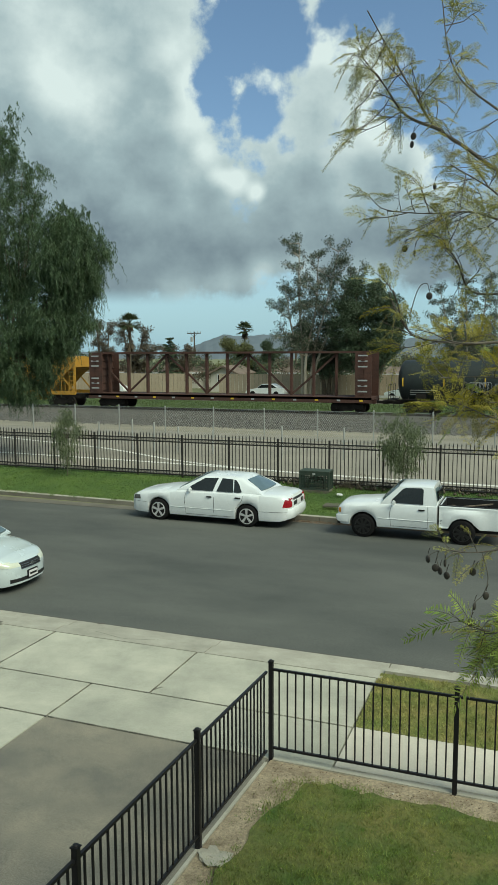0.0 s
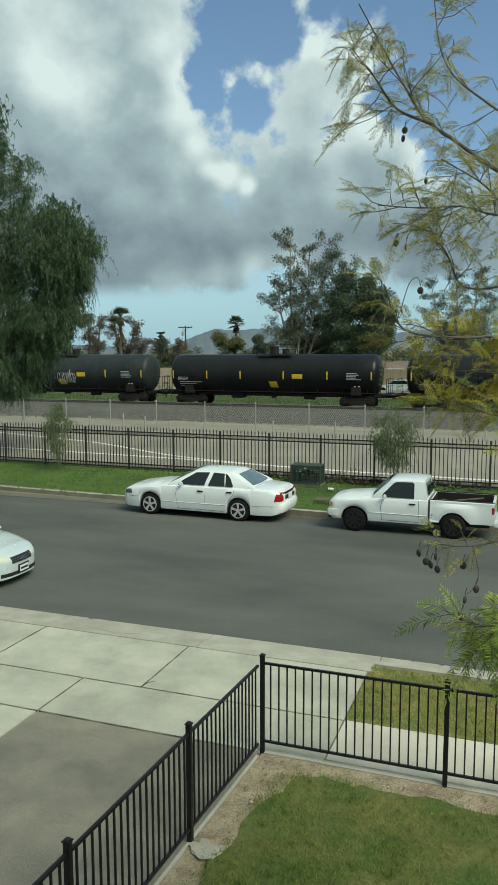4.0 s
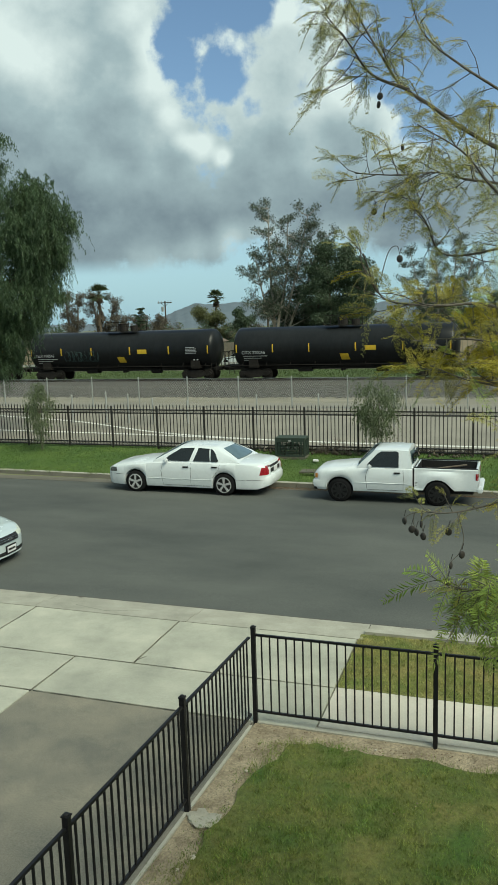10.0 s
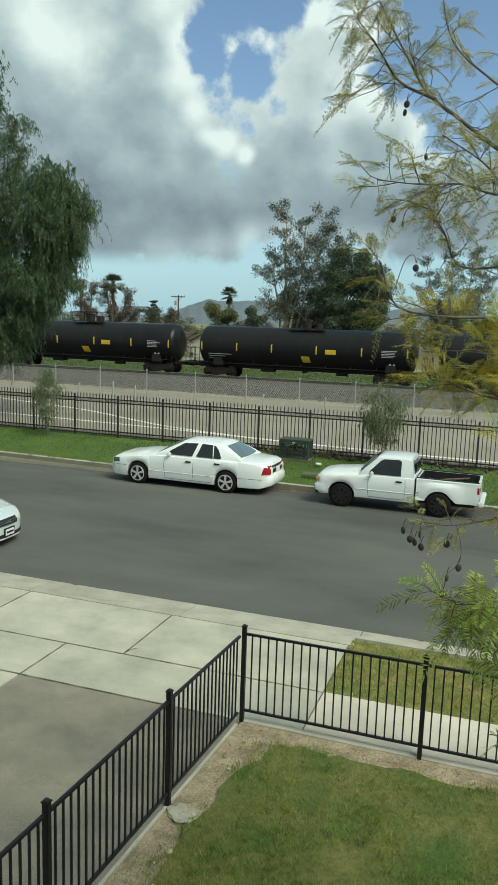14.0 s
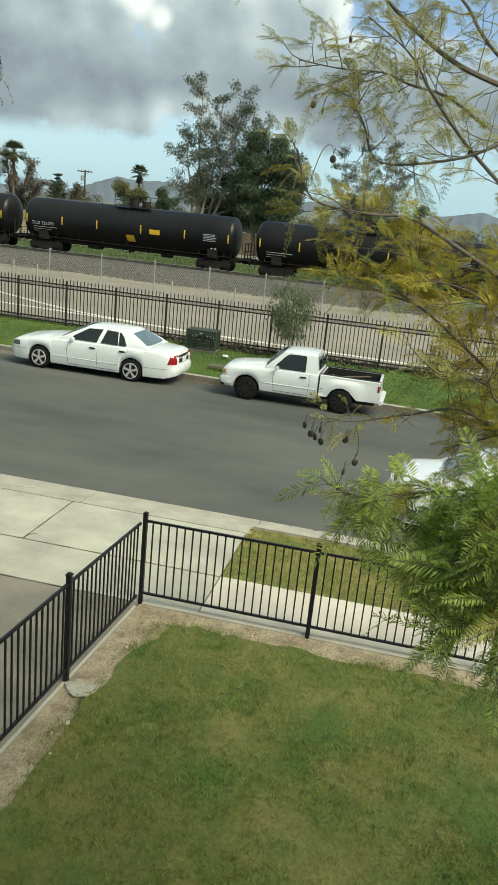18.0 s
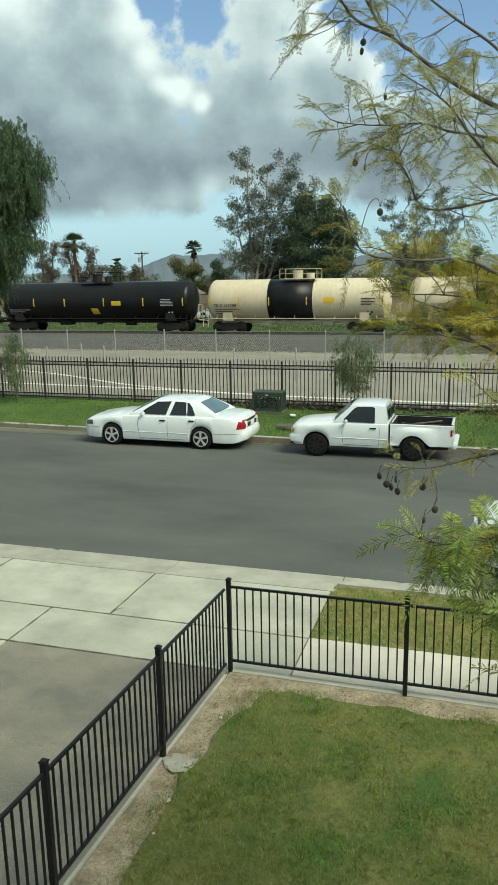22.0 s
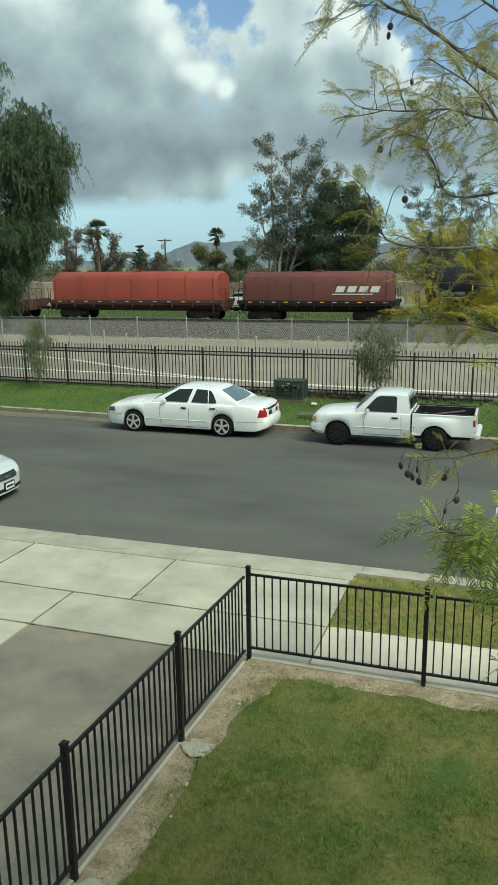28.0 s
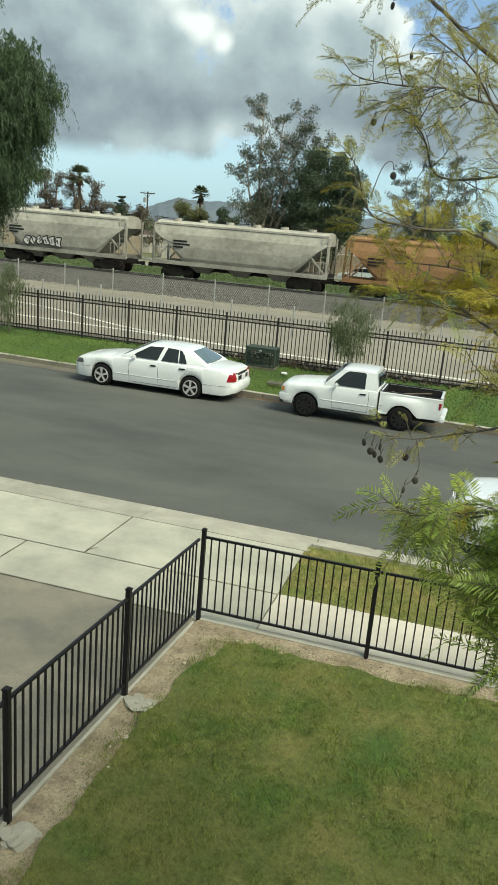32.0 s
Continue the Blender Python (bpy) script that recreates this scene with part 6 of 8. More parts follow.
lace = None
for f in [o for o in scene.objects if o.name.startswith("iron_fence_panel") and len(o.children) > 4]:
    if lace is None:
        bm = bmesh.new()
        for z in (0.165, 1.445):
            for i in range(14):
                x = 1.955 * i / 14
                for s in (-1, 1):
                    b_beam(bm, (x + 0.02, 0, z - 0.05 * s), (x + 0.12, 0, z + 0.05 * s), 0.008, 0.011)
        o = tagged(part("scrollwork", bm, M_BROWNFENCE, f), kind="stuff")
        lace = o.data
    else:
        tagged(reuse("scrollwork", lace, f, pose(0, 0, 0)), kind="stuff")


def utility_box():
    """A lockable steel cage over a pipe assembly."""
    b = thing("utility_cage", pose(-7.06, 25.85, zg(25.85)), "dark green steel mesh cage with a solid lid over pipework", "utility cage")
    w, d, h = 0.52, 0.30, 0.66
    part("plinth", box(-w - 0.06, w + 0.06, -d - 0.06, d + 0.06, -0.10, 0.04, 0.02), M_FARCURB, b)
    for x in (-w, w):
        for y in (-d, d):
            part("corner_post", box(x - 0.025, x + 0.025, y - 0.025, y + 0.025, 0.03, h, 0.004), M_BOX, b)
    part("lid", box(-w - 0.03, w + 0.03, -d - 0.03, d + 0.03, h, h + 0.06, 0.012), M_BOX, b)
    part("lid_band", box(-w, w, -d - 0.02, -d + 0.02, h - 0.10, h, 0.004), M_BOX, b)
    for y in (-d, d):
        part("rail", box(-w, w, y - 0.02, y + 0.02, 0.05, 0.10, 0.004), M_BOX, b)
        bm = bmesh.new()
        for k in range(1, 22):
            x = -w + 2 * w * k / 22
            b_box(bm, x - 0.006, x + 0.006, y - 0.006, y + 0.006, 0.08, h)
        for k in range(1, 10):
            z = 0.08 + (h - 0.10) * k / 10
            b_box(bm, -w, w, y - 0.012, y - 0.006, z - 0.006, z + 0.006)
        part("mesh_panel", bm, M_BOX, b)
    for x in (-w, w):
        bm = bmesh.new()
        for k in range(1, 12):
            y = -d + 2 * d * k / 12
            b_box(bm, x - 0.006, x + 0.006, y - 0.006, y + 0.006, 0.05, h)
        part("side_panel", bm, M_BOX, b)
    part("pipework", b_tube(bmesh.new(), [(-0.3, 0, -0.05), (-0.3, 0, 0.32), (-0.22, 0, 0.42), (0.22, 0, 0.42), (0.3, 0, 0.32), (0.3, 0, -0.05)], [0.05] * 6, n=10), M_UNDER, b)
    part("valve", b_cyl(bmesh.new(), (0, 0, 0.30), (0, 0, 0.55), 0.09, n=12), M_UNDER, b)
    part("latch", box(-0.05, 0.05, -d - 0.05, -d - 0.02, h - 0.07, h - 0.02, 0.006), M_GALV, b)


utility_box()
hand_hole = thing("ground_vault", pose(-5.9, 23.9, zg(23.9) + 0.01), "weathered concrete utility vault cover set in the verge", "vault")
part("cover", box(-0.35, 0.35, -0.25, 0.25, -0.05, 0.02, 0.012), M_FARCURB, hand_hole)
litter = thing("paper_scrap", pose(-6.05, 25.2, zg(25.2) + 0.03, 8, 4, 20), "crumpled white paper lying in the grass", "litter")
part("sheet", b_box(bmesh.new(), -0.10, 0.10, -0.07, 0.07, -0.02, 0.04, 0.015), M_PLATE, litter)

# yard markings and chain-link fence
line = smoothed([(-34, 37.2), (-25.0, 34.7), (-20.0, 33.2), (-14.3, 30.4), (-8.6, 29.1), (-2, 28.6), (6, 28.3)], 8)
for name, lab, pts, w in (("yard_line", "curving white line painted on the yard", line, 0.12), ("yard_edge_line", "white edge line painted on the yard", smoothed([(-40, 31.3), (-22, 30.3), (-14.1, 29.75), (-5.1, 28.75), (8, 28.2)], 8), 0.13)):
    V, F = [], []
    for i, p in enumerate(pts):
        d = (pts[min(i + 1, len(pts) - 1)] - pts[max(i - 1, 0)]).normalized()
        nrm = Vector((-d.y, d.x)) * w
        for s in (-1, 1):
            V.append((p.x + s * nrm.x, p.y + s * nrm.y, zg(p.y) + 0.009))
        if i:
            F.append((2 * i - 2, 2 * i - 1, 2 * i + 1, 2 * i))
    tagged(mesh_ob(name, V, F, M_ROAD_W), lab, "road marking", kind="structure")

CL_Y, CL_Z = 39.0, 0.30
chain = thing("chain_link_fence", label="galvanised chain-link fence along the railway ground", category="fence")
post_me = None
for k in range(-8, 9):
    x = -16.6 + 3.0 * k
    if post_me is None:
        bm = b_cyl(bmesh.new(), (0, 0, 0), (0, 0, 1.68), 0.036, n=10)
        s = bmesh.ops.create_icosphere(bm, subdivisions=1, radius=0.045)["verts"]
        for v in s:
            v.co.z += 1.69
        o = part("post", bm, M_GALV, chain)
        o.location = (x, CL_Y, CL_Z)
        post_me = o.data
    else:
        reuse("post", post_me, chain, pose(x, CL_Y, CL_Z))
bm = bmesh.new()
for k in range(0, 460):
    x = -40.6 + 0.105 * k
    for s in (-1, 1):
        a, b = Vector((x, CL_Y - 0.04 + 0.004 * s, CL_Z + 0.06)), Vector((x + s * 1.55 * 0.6, CL_Y - 0.04 + 0.004 * s, CL_Z + 1.61))
        v = [bm.verts.new(p + d) for p in (a, b) for d in (Vector((0.004, 0, 0)), Vector((-0.004, 0, 0)))]
        bm.faces.new((v[0], v[1], v[3], v[2]))
for z in (0.05, 1.62):
    b_beam(bm, (-41, CL_Y - 0.04, CL_Z + z), (8, CL_Y - 0.04, CL_Z + z), 0.012)
tagged(part("wire_mesh", bm, M_GALV, chain), kind="stuff")
for x, h in ((-20.3, 1.35), (-18.4, 1.5), (-17.2, 1.4), (-15.9, 1.2), (-14.1, 1.1), (-10.65, 1.38), (-7.75, 1.4), (-4.4, 1.4)):
    st = thing("steel_bollard", pose(x, 33.0, zg(33.0)), "thin grey steel marker post in the yard", "post", "yard marker posts")
    bm = b_cyl(bmesh.new(), (0, 0, -0.1), (0, 0, h), 0.04, n=10)
    part("pole", bm, M_GALV, st)
    part("cap", b_cyl(bmesh.new(), (0, 0, h), (0, 0, h + 0.05), 0.045, 0.02, n=10), M_GALV, st)

# ---- beyond the railway ----
guard = thing("guard_rail", label="pale steel guard rail along the far road", category="guard rail")
part("rail", box(-120, 90, 70.2, 70.28, 0.82, 1.08, 0.02), M_MARK, guard)
for k in range(53):
    part("post", box(-119.5 + 4 * k, -119.35 + 4 * k, 70.3, 70.42, 0.1, 0.95), M_GALV, guard) if k == 0 else reuse("post", guard.children[1].data, guard, pose(4 * k, 0, 0))


def house(m, label, w, d, h, roof_h, wall=None, roofm=None, windows=3):
    hs = thing("house", m, label, "house", "houses beyond the railway")
    wm, rm = wall or M_WALLW, roofm or M_ROOF
    part("wall", box(-w / 2, w / 2, 0, d, -0.3, h, 0.02), wm, hs)
    o = 0.5
    bm = loft([[(x, -o, h - 0.1), (x, d / 2, h + roof_h), (x, d + o, h - 0.1), (x, d + o, h - 0.28), (x, d / 2, h + roof_h - 0.22), (x, -o, h - 0.28)] for x in (-w / 2 - o, w / 2 + o)])
    part("roof", bm, rm, hs)
    for k in range(windows):
        x = -w / 2 + w * (k + 0.5) / windows
        wn = part("window", box(x - 0.6, x + 0.6, -0.05, 0.02, 0.85, 1.85, 0.01), M_WALLW, hs)
        part("pane", box(x - 0.52, x + 0.52, -0.06, -0.045, 0.93, 1.77), M_GLASS, wn)
    part("fascia", box(-w / 2 - o, w / 2 + o, -o - 0.05, -o + 0.02, h - 0.34, h - 0.08), M_PLATE, hs)
    return hs


def gable_house(m, label, w, d, h, roof_h, wall=None):
    """Gable end towards the railway."""
    hs = thing("house", m, label, "house", "houses beyond the railway")
    part("wall", loft([[(-w / 2, y, -0.3), (-w / 2, y, h), (0, y, h + roof_h), (w / 2, y, h), (w / 2, y, -0.3)] for y in (0, d)]), wall or M_WALLW, hs)
    for s in (-1, 1):
        part("roof", loft([[(s * (w / 2 + 0.5), y, h - 0.25), (0, y, h + roof_h + 0.05), (0, y, h + roof_h + 0.25), (s * (w / 2 + 0.6), y, h - 0.05)] for y in (-0.5, d + 0.5)]), M_ROOF, hs)
    wn = part("window", box(-0.8, 0.8, -0.06, 0.02, 1.0, 2.2, 0.01), M_PLATE, hs)
    part("pane", box(-0.7, 0.7, -0.075, -0.055, 1.1, 2.1), M_GLASS, wn)


for i, (x, y, w, k) in enumerate(((-64, 95, 14, 0), (-50, 98, 12, 0), (-36.9, 90, 5, 1), (-27, 99, 13, 0), (-13, 96, 14, 0), (3, 97, 12, 0), (18, 95, 14, 0))):
    if k:
        gable_house(pose(x, y, 0.2, 0, 0, 6), "pale gabled house beyond the railway", 3.4, 8, 2.25, 0.8)
    else:
        house(pose(x, y, 0.2, 0, 0, random.uniform(-4, 4)), "low single-storey house with a brown shingle roof", w, 9, 2.3, 0.75, windows=3)
bm = bmesh.new()
boards = thing("panel_wall", label="tan panelled wall along the far road", category="fence")
for k in range(0, 240):
    x = -95 + 0.5 * k
    if not (-38.6 < x < -35.2):
        b_box(bm, x, x + 0.46, 84.0, 84.05, 0.1, 2.6 + 0.02 * math.sin(k * 1.7))
tagged(part("panelling", bm, M_FENCEWOOD, boards), kind="stuff")


def simple_car(m, label, paint):
    c = thing("parked_car", m, label, "car", "cars beyond the railway")
    prof = [(0, 0.3), (0.02, 0.62), (0.5, 0.78), (1.2, 0.9), (1.9, 1.36), (3.1, 1.40), (3.9, 0.98), (4.4, 0.92), (4.5, 0.5), (4.48, 0.3)]
    part("body", loft([[(x, y, z if abs(y) < 0.75 else z * 0.97) for x, z in prof] for y in (-0.85, -0.7, 0.7, 0.85)]), paint, c)
    for s in (-1, 1):
        part("side_window", loft([[(x, s * y, z) for x, z in ((1.35, 0.95), (1.95, 1.3), (3.05, 1.34), (3.7, 0.98))] for y in (0.83, 0.862)]), M_GLASS, c)
    for x in (0.85, 3.6):
        for s in (-1, 1):
            part("wheel", b_cyl(bmesh.new(), (x, s * 0.66, 0.3), (x, s * 0.87, 0.3), 0.3, n=16), M_TYRE, c)


simple_car(pose(-30, 80.5, 0.24), "white car parked beyond the railway", M_WHITE)
simple_car(pose(-14.5, 80.5, 0.24), "silver car parked beyond the railway", M_PEARL)
simple_car(pose(-50, 80.5, 0.24), "white car parked beyond the railway", M_WHITE)

# ---- trees ----
def unit(rng, n):
    v = rng.normal(size=(n, 3))
    return v / np.linalg.norm(v, axis=1, keepdims=True)


def leaf_cloud(name, centres, per, radius, size, material, parent, seed, droop=0.0, aspect=0.32, squash=0.8):
    """Leaves scattered about clump centres; droop: how far they hang."""
    rng = np.random.default_rng(seed)
    c = np.repeat(np.asarray(centres, dtype=float), per, axis=0)
    n = len(c)
    off = unit(rng, n) * (rng.uniform(0, 1, (n, 1)) ** 0.45) * radius
    off[:, 2] *= squash
    u = unit(rng, n)
    u[:, 2] -= droop
    u /= np.linalg.norm(u, axis=1, keepdims=True)
    s = size * rng.uniform(0.6, 1.4, (n, 1))
    w = np.cross(u, unit(rng, n))
    w /= np.linalg.norm(w, axis=1, keepdims=True) + 1e-6
    return tagged(quads(name, c + off, u * s, w * s * aspect, material, parent), kind="stuff")


def branch(rd, p, d, length, bend=0.25, n=6, lift=0.0):
    pts = [Vector(p)]
    d = Vector(d).normalized()
    for _ in range(n):
        d = (d + Vector((rd.uniform(-bend, bend), rd.uniform(-bend, bend), rd.uniform(-bend, bend) + lift))).normalized()
        pts.append(pts[-1] + d * length / n)
    return pts


def broad_tree(name, m, label, stems, clump_fn, seed, bark, leaf, per, radius, size, droop=0.2, squash=0.8, limb=9, r=0.28):
    """Stems with limbs, and leaf clumps at places that clump_fn gives for each limb tip."""
    rd = random.Random(seed)
    t = thing(name, m, label, "tree")
    bm = bmesh.new()
    centres = []
    for (x, y), (tx, ty, tz) in stems:
        pts = smoothed([(x, y, -0.3), (x * 0.9 + tx * 0.1, y, tz * 0.3), (x * 0.4 + tx * 0.6 + rd.uniform(-0.3, 0.3), ty * 0.6, tz * 0.65), (tx, ty, tz)], 4)
        b_tube(bm, pts, [r * (1 - 0.82 * i / (len(pts) - 1)) for i in range(len(pts))], n=8)
        for k in range(limb):
            f = 0.35 + 0.62 * k / max(limb - 1, 1)
            p = pts[min(int(f * len(pts)), len(pts) - 1)]
            a = rd.uniform(0, 2 * math.pi)
            L = clump_fn(p.z / tz) * rd.uniform(0.6, 1.1)
            bp = branch(rd, p, (math.cos(a), math.sin(a), rd.uniform(0.2, 0.9)), L, 0.3, 5)
            b_tube(bm, bp, [0.09 * (1 - 0.8 * i / 5) * (r / 0.28) for i in range(6)], n=5)
            centres += [tuple(q) for q in bp[2:]]
            for _ in range(2):
                q = rd.choice(bp[2:])
                tp = branch(rd, q, (rd.uniform(-1, 1), rd.uniform(-1, 1), rd.uniform(-0.3, 0.8)), L * 0.45, 0.35, 3)
                b_tube(bm, tp, [0.035, 0.025, 0.015, 0.008], n=4)
                centres += [tuple(w) for w in tp[1:]]
        centres.append((tx, ty, tz))
    part("trunk", bm, bark, t)
    leaf_cloud("crown", centres, per, radius, size, leaf, t, seed, droop, squash=squash)
    return t


broad_tree("eucalyptus_tree", pose(-23.0, 80.5, 0.2), "tall sparse eucalyptus with a pale trunk beyond the railway", [((-0.6, 0), (-1.2, 0.5, 16.6)), ((0.2, 0.3), (3.4, -0.5, 15.4)), ((-0.2, -0.4), (0.8, 1.0, 15.0)), ((0.6, 0), (4.6, 0, 12.9)), ((-0.4, 0.5), (-2.6, 0.3, 11.5))],
           lambda f: 1.7 + 1.7 * math.sin(math.pi * min(max(f, 0), 1)), 3, M_PALEBARK, M_LEUC, 30, 0.55, 0.100, 0.8, limb=24, r=0.20)
broad_tree("dense_evergreen_tree", pose(-16.6, 79.0, 0.2), "dense dark evergreen tree beyond the railway", [((0, 0), (-0.9, 0, 11.7)), ((0.6, 0.5), (1.0, 0.6, 11.4)), ((-0.5, 0), (-2.2, 0, 9.4)), ((1.2, -0.4), (2.6, -0.4, 10.0)), ((1.5, 0.2), (3.2, 0.3, 7.6))],
           lambda f: 2.3 - 1.2 * f, 7, M_BARK, M_LDARK, 62, 0.95, 0.14, 0.3, limb=18)
broad_tree("dense_evergreen_tree", pose(-21.5, 82.0, 0.2), "dense dark understorey tree beneath the eucalyptus", [((0, 0), (-2.2, 0, 6.8)), ((0.5, 0), (1.0, 0.5, 7.8)), ((1, 0), (3.4, 0, 8.2))],
           lambda f: 2.0 - 0.7 * f, 8, M_BARK, M_LDARK, 60, 0.9, 0.14, 0.3, limb=12)
broad_tree("eucalyptus_tree", pose(-6.8, 84.0, 0.2), "slender eucalyptus with airy grey-green foliage", [((0, 0), (-2.6, 0, 11.0)), ((0.3, 0), (-0.2, 0.4, 12.0)), ((0.6, 0), (2.1, 0.4, 12.2)), ((1.0, 0.4), (4.0, 0, 11.0))],
           lambda f: 1.3 + 1.6 * math.sin(math.pi * min(max(f, 0), 1)), 13, M_PALEBARK, M_LEUC, 26, 0.52, 0.095, 0.7, limb=18, r=0.18)
broad_tree("roadside_tree", pose(-7.5, 90.0, 0.2), "dark rounded tree behind the eucalyptus", [((0, 0), (-1, 0, 7.0)), ((1, 0), (2.5, 0, 6.4)), ((2, 0), (6.5, 0, 6.0))], lambda f: 2.2 - 0.8 * f, 14, M_BARK, M_LDARK, 70, 0.85, 0.14, 0.3, limb=10)
broad_tree("olive_tree", pose(-40.5, 104.0, 0.2), "rounded olive-green tree by the palm", [((0, 0), (-0.8, 0, 6.3)), ((0.5, 0), (1.2, 0, 5.7))], lambda f: 2.0 - 0.6 * f, 15, M_BARK, M_LOLIVE, 60, 0.8, 0.15, 0.2, limb=11)
broad_tree("roadside_tree", pose(-36.0, 103.0, 0.2), "dark bushy tree beside the palm", [((0, 0), (0, 0, 5.8)), ((0.6, 0), (1.7, 0, 4.8))], lambda f: 1.5 - 0.6 * f, 16, M_BARK, M_LDARK, 60, 0.7, 0.14, 0.2, limb=9)
broad_tree("bare_tree", pose(-53.5, 88.0, 0.2), "thin brownish half-bare tree by the palm", [((0, 0), (-0.6, 0, 8.8)), ((0.4, 0), (1.0, 0.4, 8.0))], lambda f: 1.6 - 0.6 * f, 17, M_BARK, M_LBROWN, 34, 0.65, 0.11, 0.2, limb=12)
broad_tree("roadside_tree", pose(12.0, 92.0, 0.2), "dark rounded roadside tree", [((0, 0), (0.5, 0, 8.2)), ((0.6, 0), (2.5, 0, 7.0))], lambda f: 2.0 - 0.8 * f, 18, M_BARK, M_LDARK, 70, 0.85, 0.14, 0.3, limb=10)

broad_tree("bare_tree", pose(-51.6, 92.0, 0.2), "brownish half-bare tree behind the palm", [((0, 0), (-0.8, 0, 8.6)), ((0.4, 0), (2.2, 0.4, 7.6)), ((0.8, 0), (3.6, 0, 5.6))], lambda f: 1.9 - 0.6 * f, 19, M_BARK, M_LBROWN, 30, 0.6, 0.12, 0.2, limb=13)
broad_tree("bare_tree", pose(-46.5, 97.0, 0.2), "low brownish winter tree behind the railway", [((0, 0), (-1.5, 0, 5.2)), ((0.4, 0), (1.6, 0.4, 5.0))], lambda f: 1.7 - 0.6 * f, 20, M_BARK, M_LBROWN, 40, 0.7, 0.13, 0.2, limb=12)
# low bushes and small trees along the far road
rd = random.Random(21)
cs, cb, cd = [], [], []
for k in range(260):
    x, y = -100 + 150 * k / 260 + rd.uniform(-1, 1), rd.uniform(94, 112)
    h = rd.uniform(2.6, 4.6) + (y - 94) * 0.03
    kind = rd.choice((cs, cb, cd, cd))
    for _ in range(9):
        kind.append((x + rd.uniform(-1.5, 1.5), y + rd.uniform(-1, 1), 0.3 + h * rd.uniform(0.15, 1)))
tagged(leaf_cloud("far_bushes", cs, 60, 0.9, 0.18, M_LOLIVE, None, 5), "olive-green bushes and small trees in the distance", "bushes")
tagged(leaf_cloud("dry_bushes", cb, 60, 0.9, 0.18, M_LBROWN, None, 6), "brownish winter shrubs in the distance", "bushes")
tagged(leaf_cloud("dark_bushes", cd, 60, 0.9, 0.18, M_LDARK, None, 7), "dark green shrubs in the distance", "bushes")


def palm(m, label, h, crown, skirt):
    t = thing("palm_tree", m, label, "palm tree")
    part("trunk", b_tube(bmesh.new(), [(0, 0, -0.3), (0.05, 0, h * 0.5), (0.1, 0, h)], [0.22, 0.16, 0.13], n=8), M_BARK, t)
    rd = random.Random(int(h * 10))
    hub = Vector((0.1, 0, h))
    if skirt:
        for k in range(int(26 + 14 * skirt)):
            a, z = rd.uniform(0, 6.28), h - skirt * rd.random() ** 1.2
            o = Vector((math.cos(a), math.sin(a), 0))
            p = hub + o * 0.12
            p.z = z + 0.1
            q = p + o * rd.uniform(0.25, 0.55) - Vector((0, 0, rd.uniform(0.4, 0.9)))
            w = Vector((-o.y, o.x, 0)) * rd.uniform(0.08, 0.16)
            part("dead_frond", loft([[p - w * 0.3, p + w * 0.3, p + o * 0.05], [q - w, q + w, q + o * 0.05]]), M_THATCH, t)
    for k in range(38):
        a, e = rd.uniform(0, 2 * math.pi), rd.uniform(-0.45, 1.5)
        bm = bmesh.new()
        d = Vector((math.cos(a) * math.cos(e), math.sin(a) * math.cos(e), math.sin(e)))
        stem = [hub + d * crown * 0.42 * i / 3 for i in range(4)]
        b_tube(bm, stem, [0.03, 0.025, 0.02, 0.02], n=4)
        side = d.cross(Vector((0.1, 0, 1))).normalized()
        for j in range(9):
            f = (j / 8 - 0.5) * 2.2
            q = stem[-1] + (d * math.cos(f) + side * math.sin(f)) * crown * rd.uniform(0.40, 0.60) - Vector((0, 0, 0.10 * crown))
            mid = (stem[-1] * 0.6 + q * 0.4)
            w = (side * math.cos(f) - d * math.sin(f)) * 0.045 * crown
            bm.faces.new([bm.verts.new(p) for p in (stem[-1], mid + w, q, mid - w)])
        part("frond", bm, M_PALM, t)


palm(pose(-42.0, 111.0, 0.3), "fan palm with a slender trunk in the distance", 8.3, 1.8, 0.9)
palm(pose(-49.8, 89.0, 0.2), "fan palm with a thick skirt of dead fronds", 8.7, 2.0, 3.2)
palm(pose(-34.0, 112.0, 0.3), "short fan palm among dark trees", 6.4, 2.1, 0.5)


def conifer(m, label, h, w):
    t = thing("conifer_tree", m, label, "tree")
    part("trunk", b_tube(bmesh.new(), [(0, 0, -0.3), (0, 0, h * 0.5), (0, 0, h)], [0.18, 0.1, 0.02], n=6), M_BARK, t)
    cs = []
    rd = random.Random(4)
    for k in range(7):
        z = h * (0.30 + 0.105 * k)
        rr = w * (1 - (k / 7.2) ** 1.2) + 0.12
        for j in range(8):
            a = rd.uniform(0, 6.28)
            q, lift = rr * rd.uniform(0.55, 1.15), rd.uniform(-0.28, 0.28)
            for f in (0.3, 0.5, 0.7, 0.88, 1.0):
                cs.append((q * f * math.cos(a), q * f * math.sin(a), z + lift + 0.16 * f + rd.uniform(-0.05, 0.05)))
    leaf_cloud("crown", cs, 26, 0.24, 0.12, M_LDARK, t, 9, squash=0.22)


conifer(pose(-45.2, 91.5, 0.3), "tiered dark conifer with open layered boughs in the distance", 6.8, 1.75)


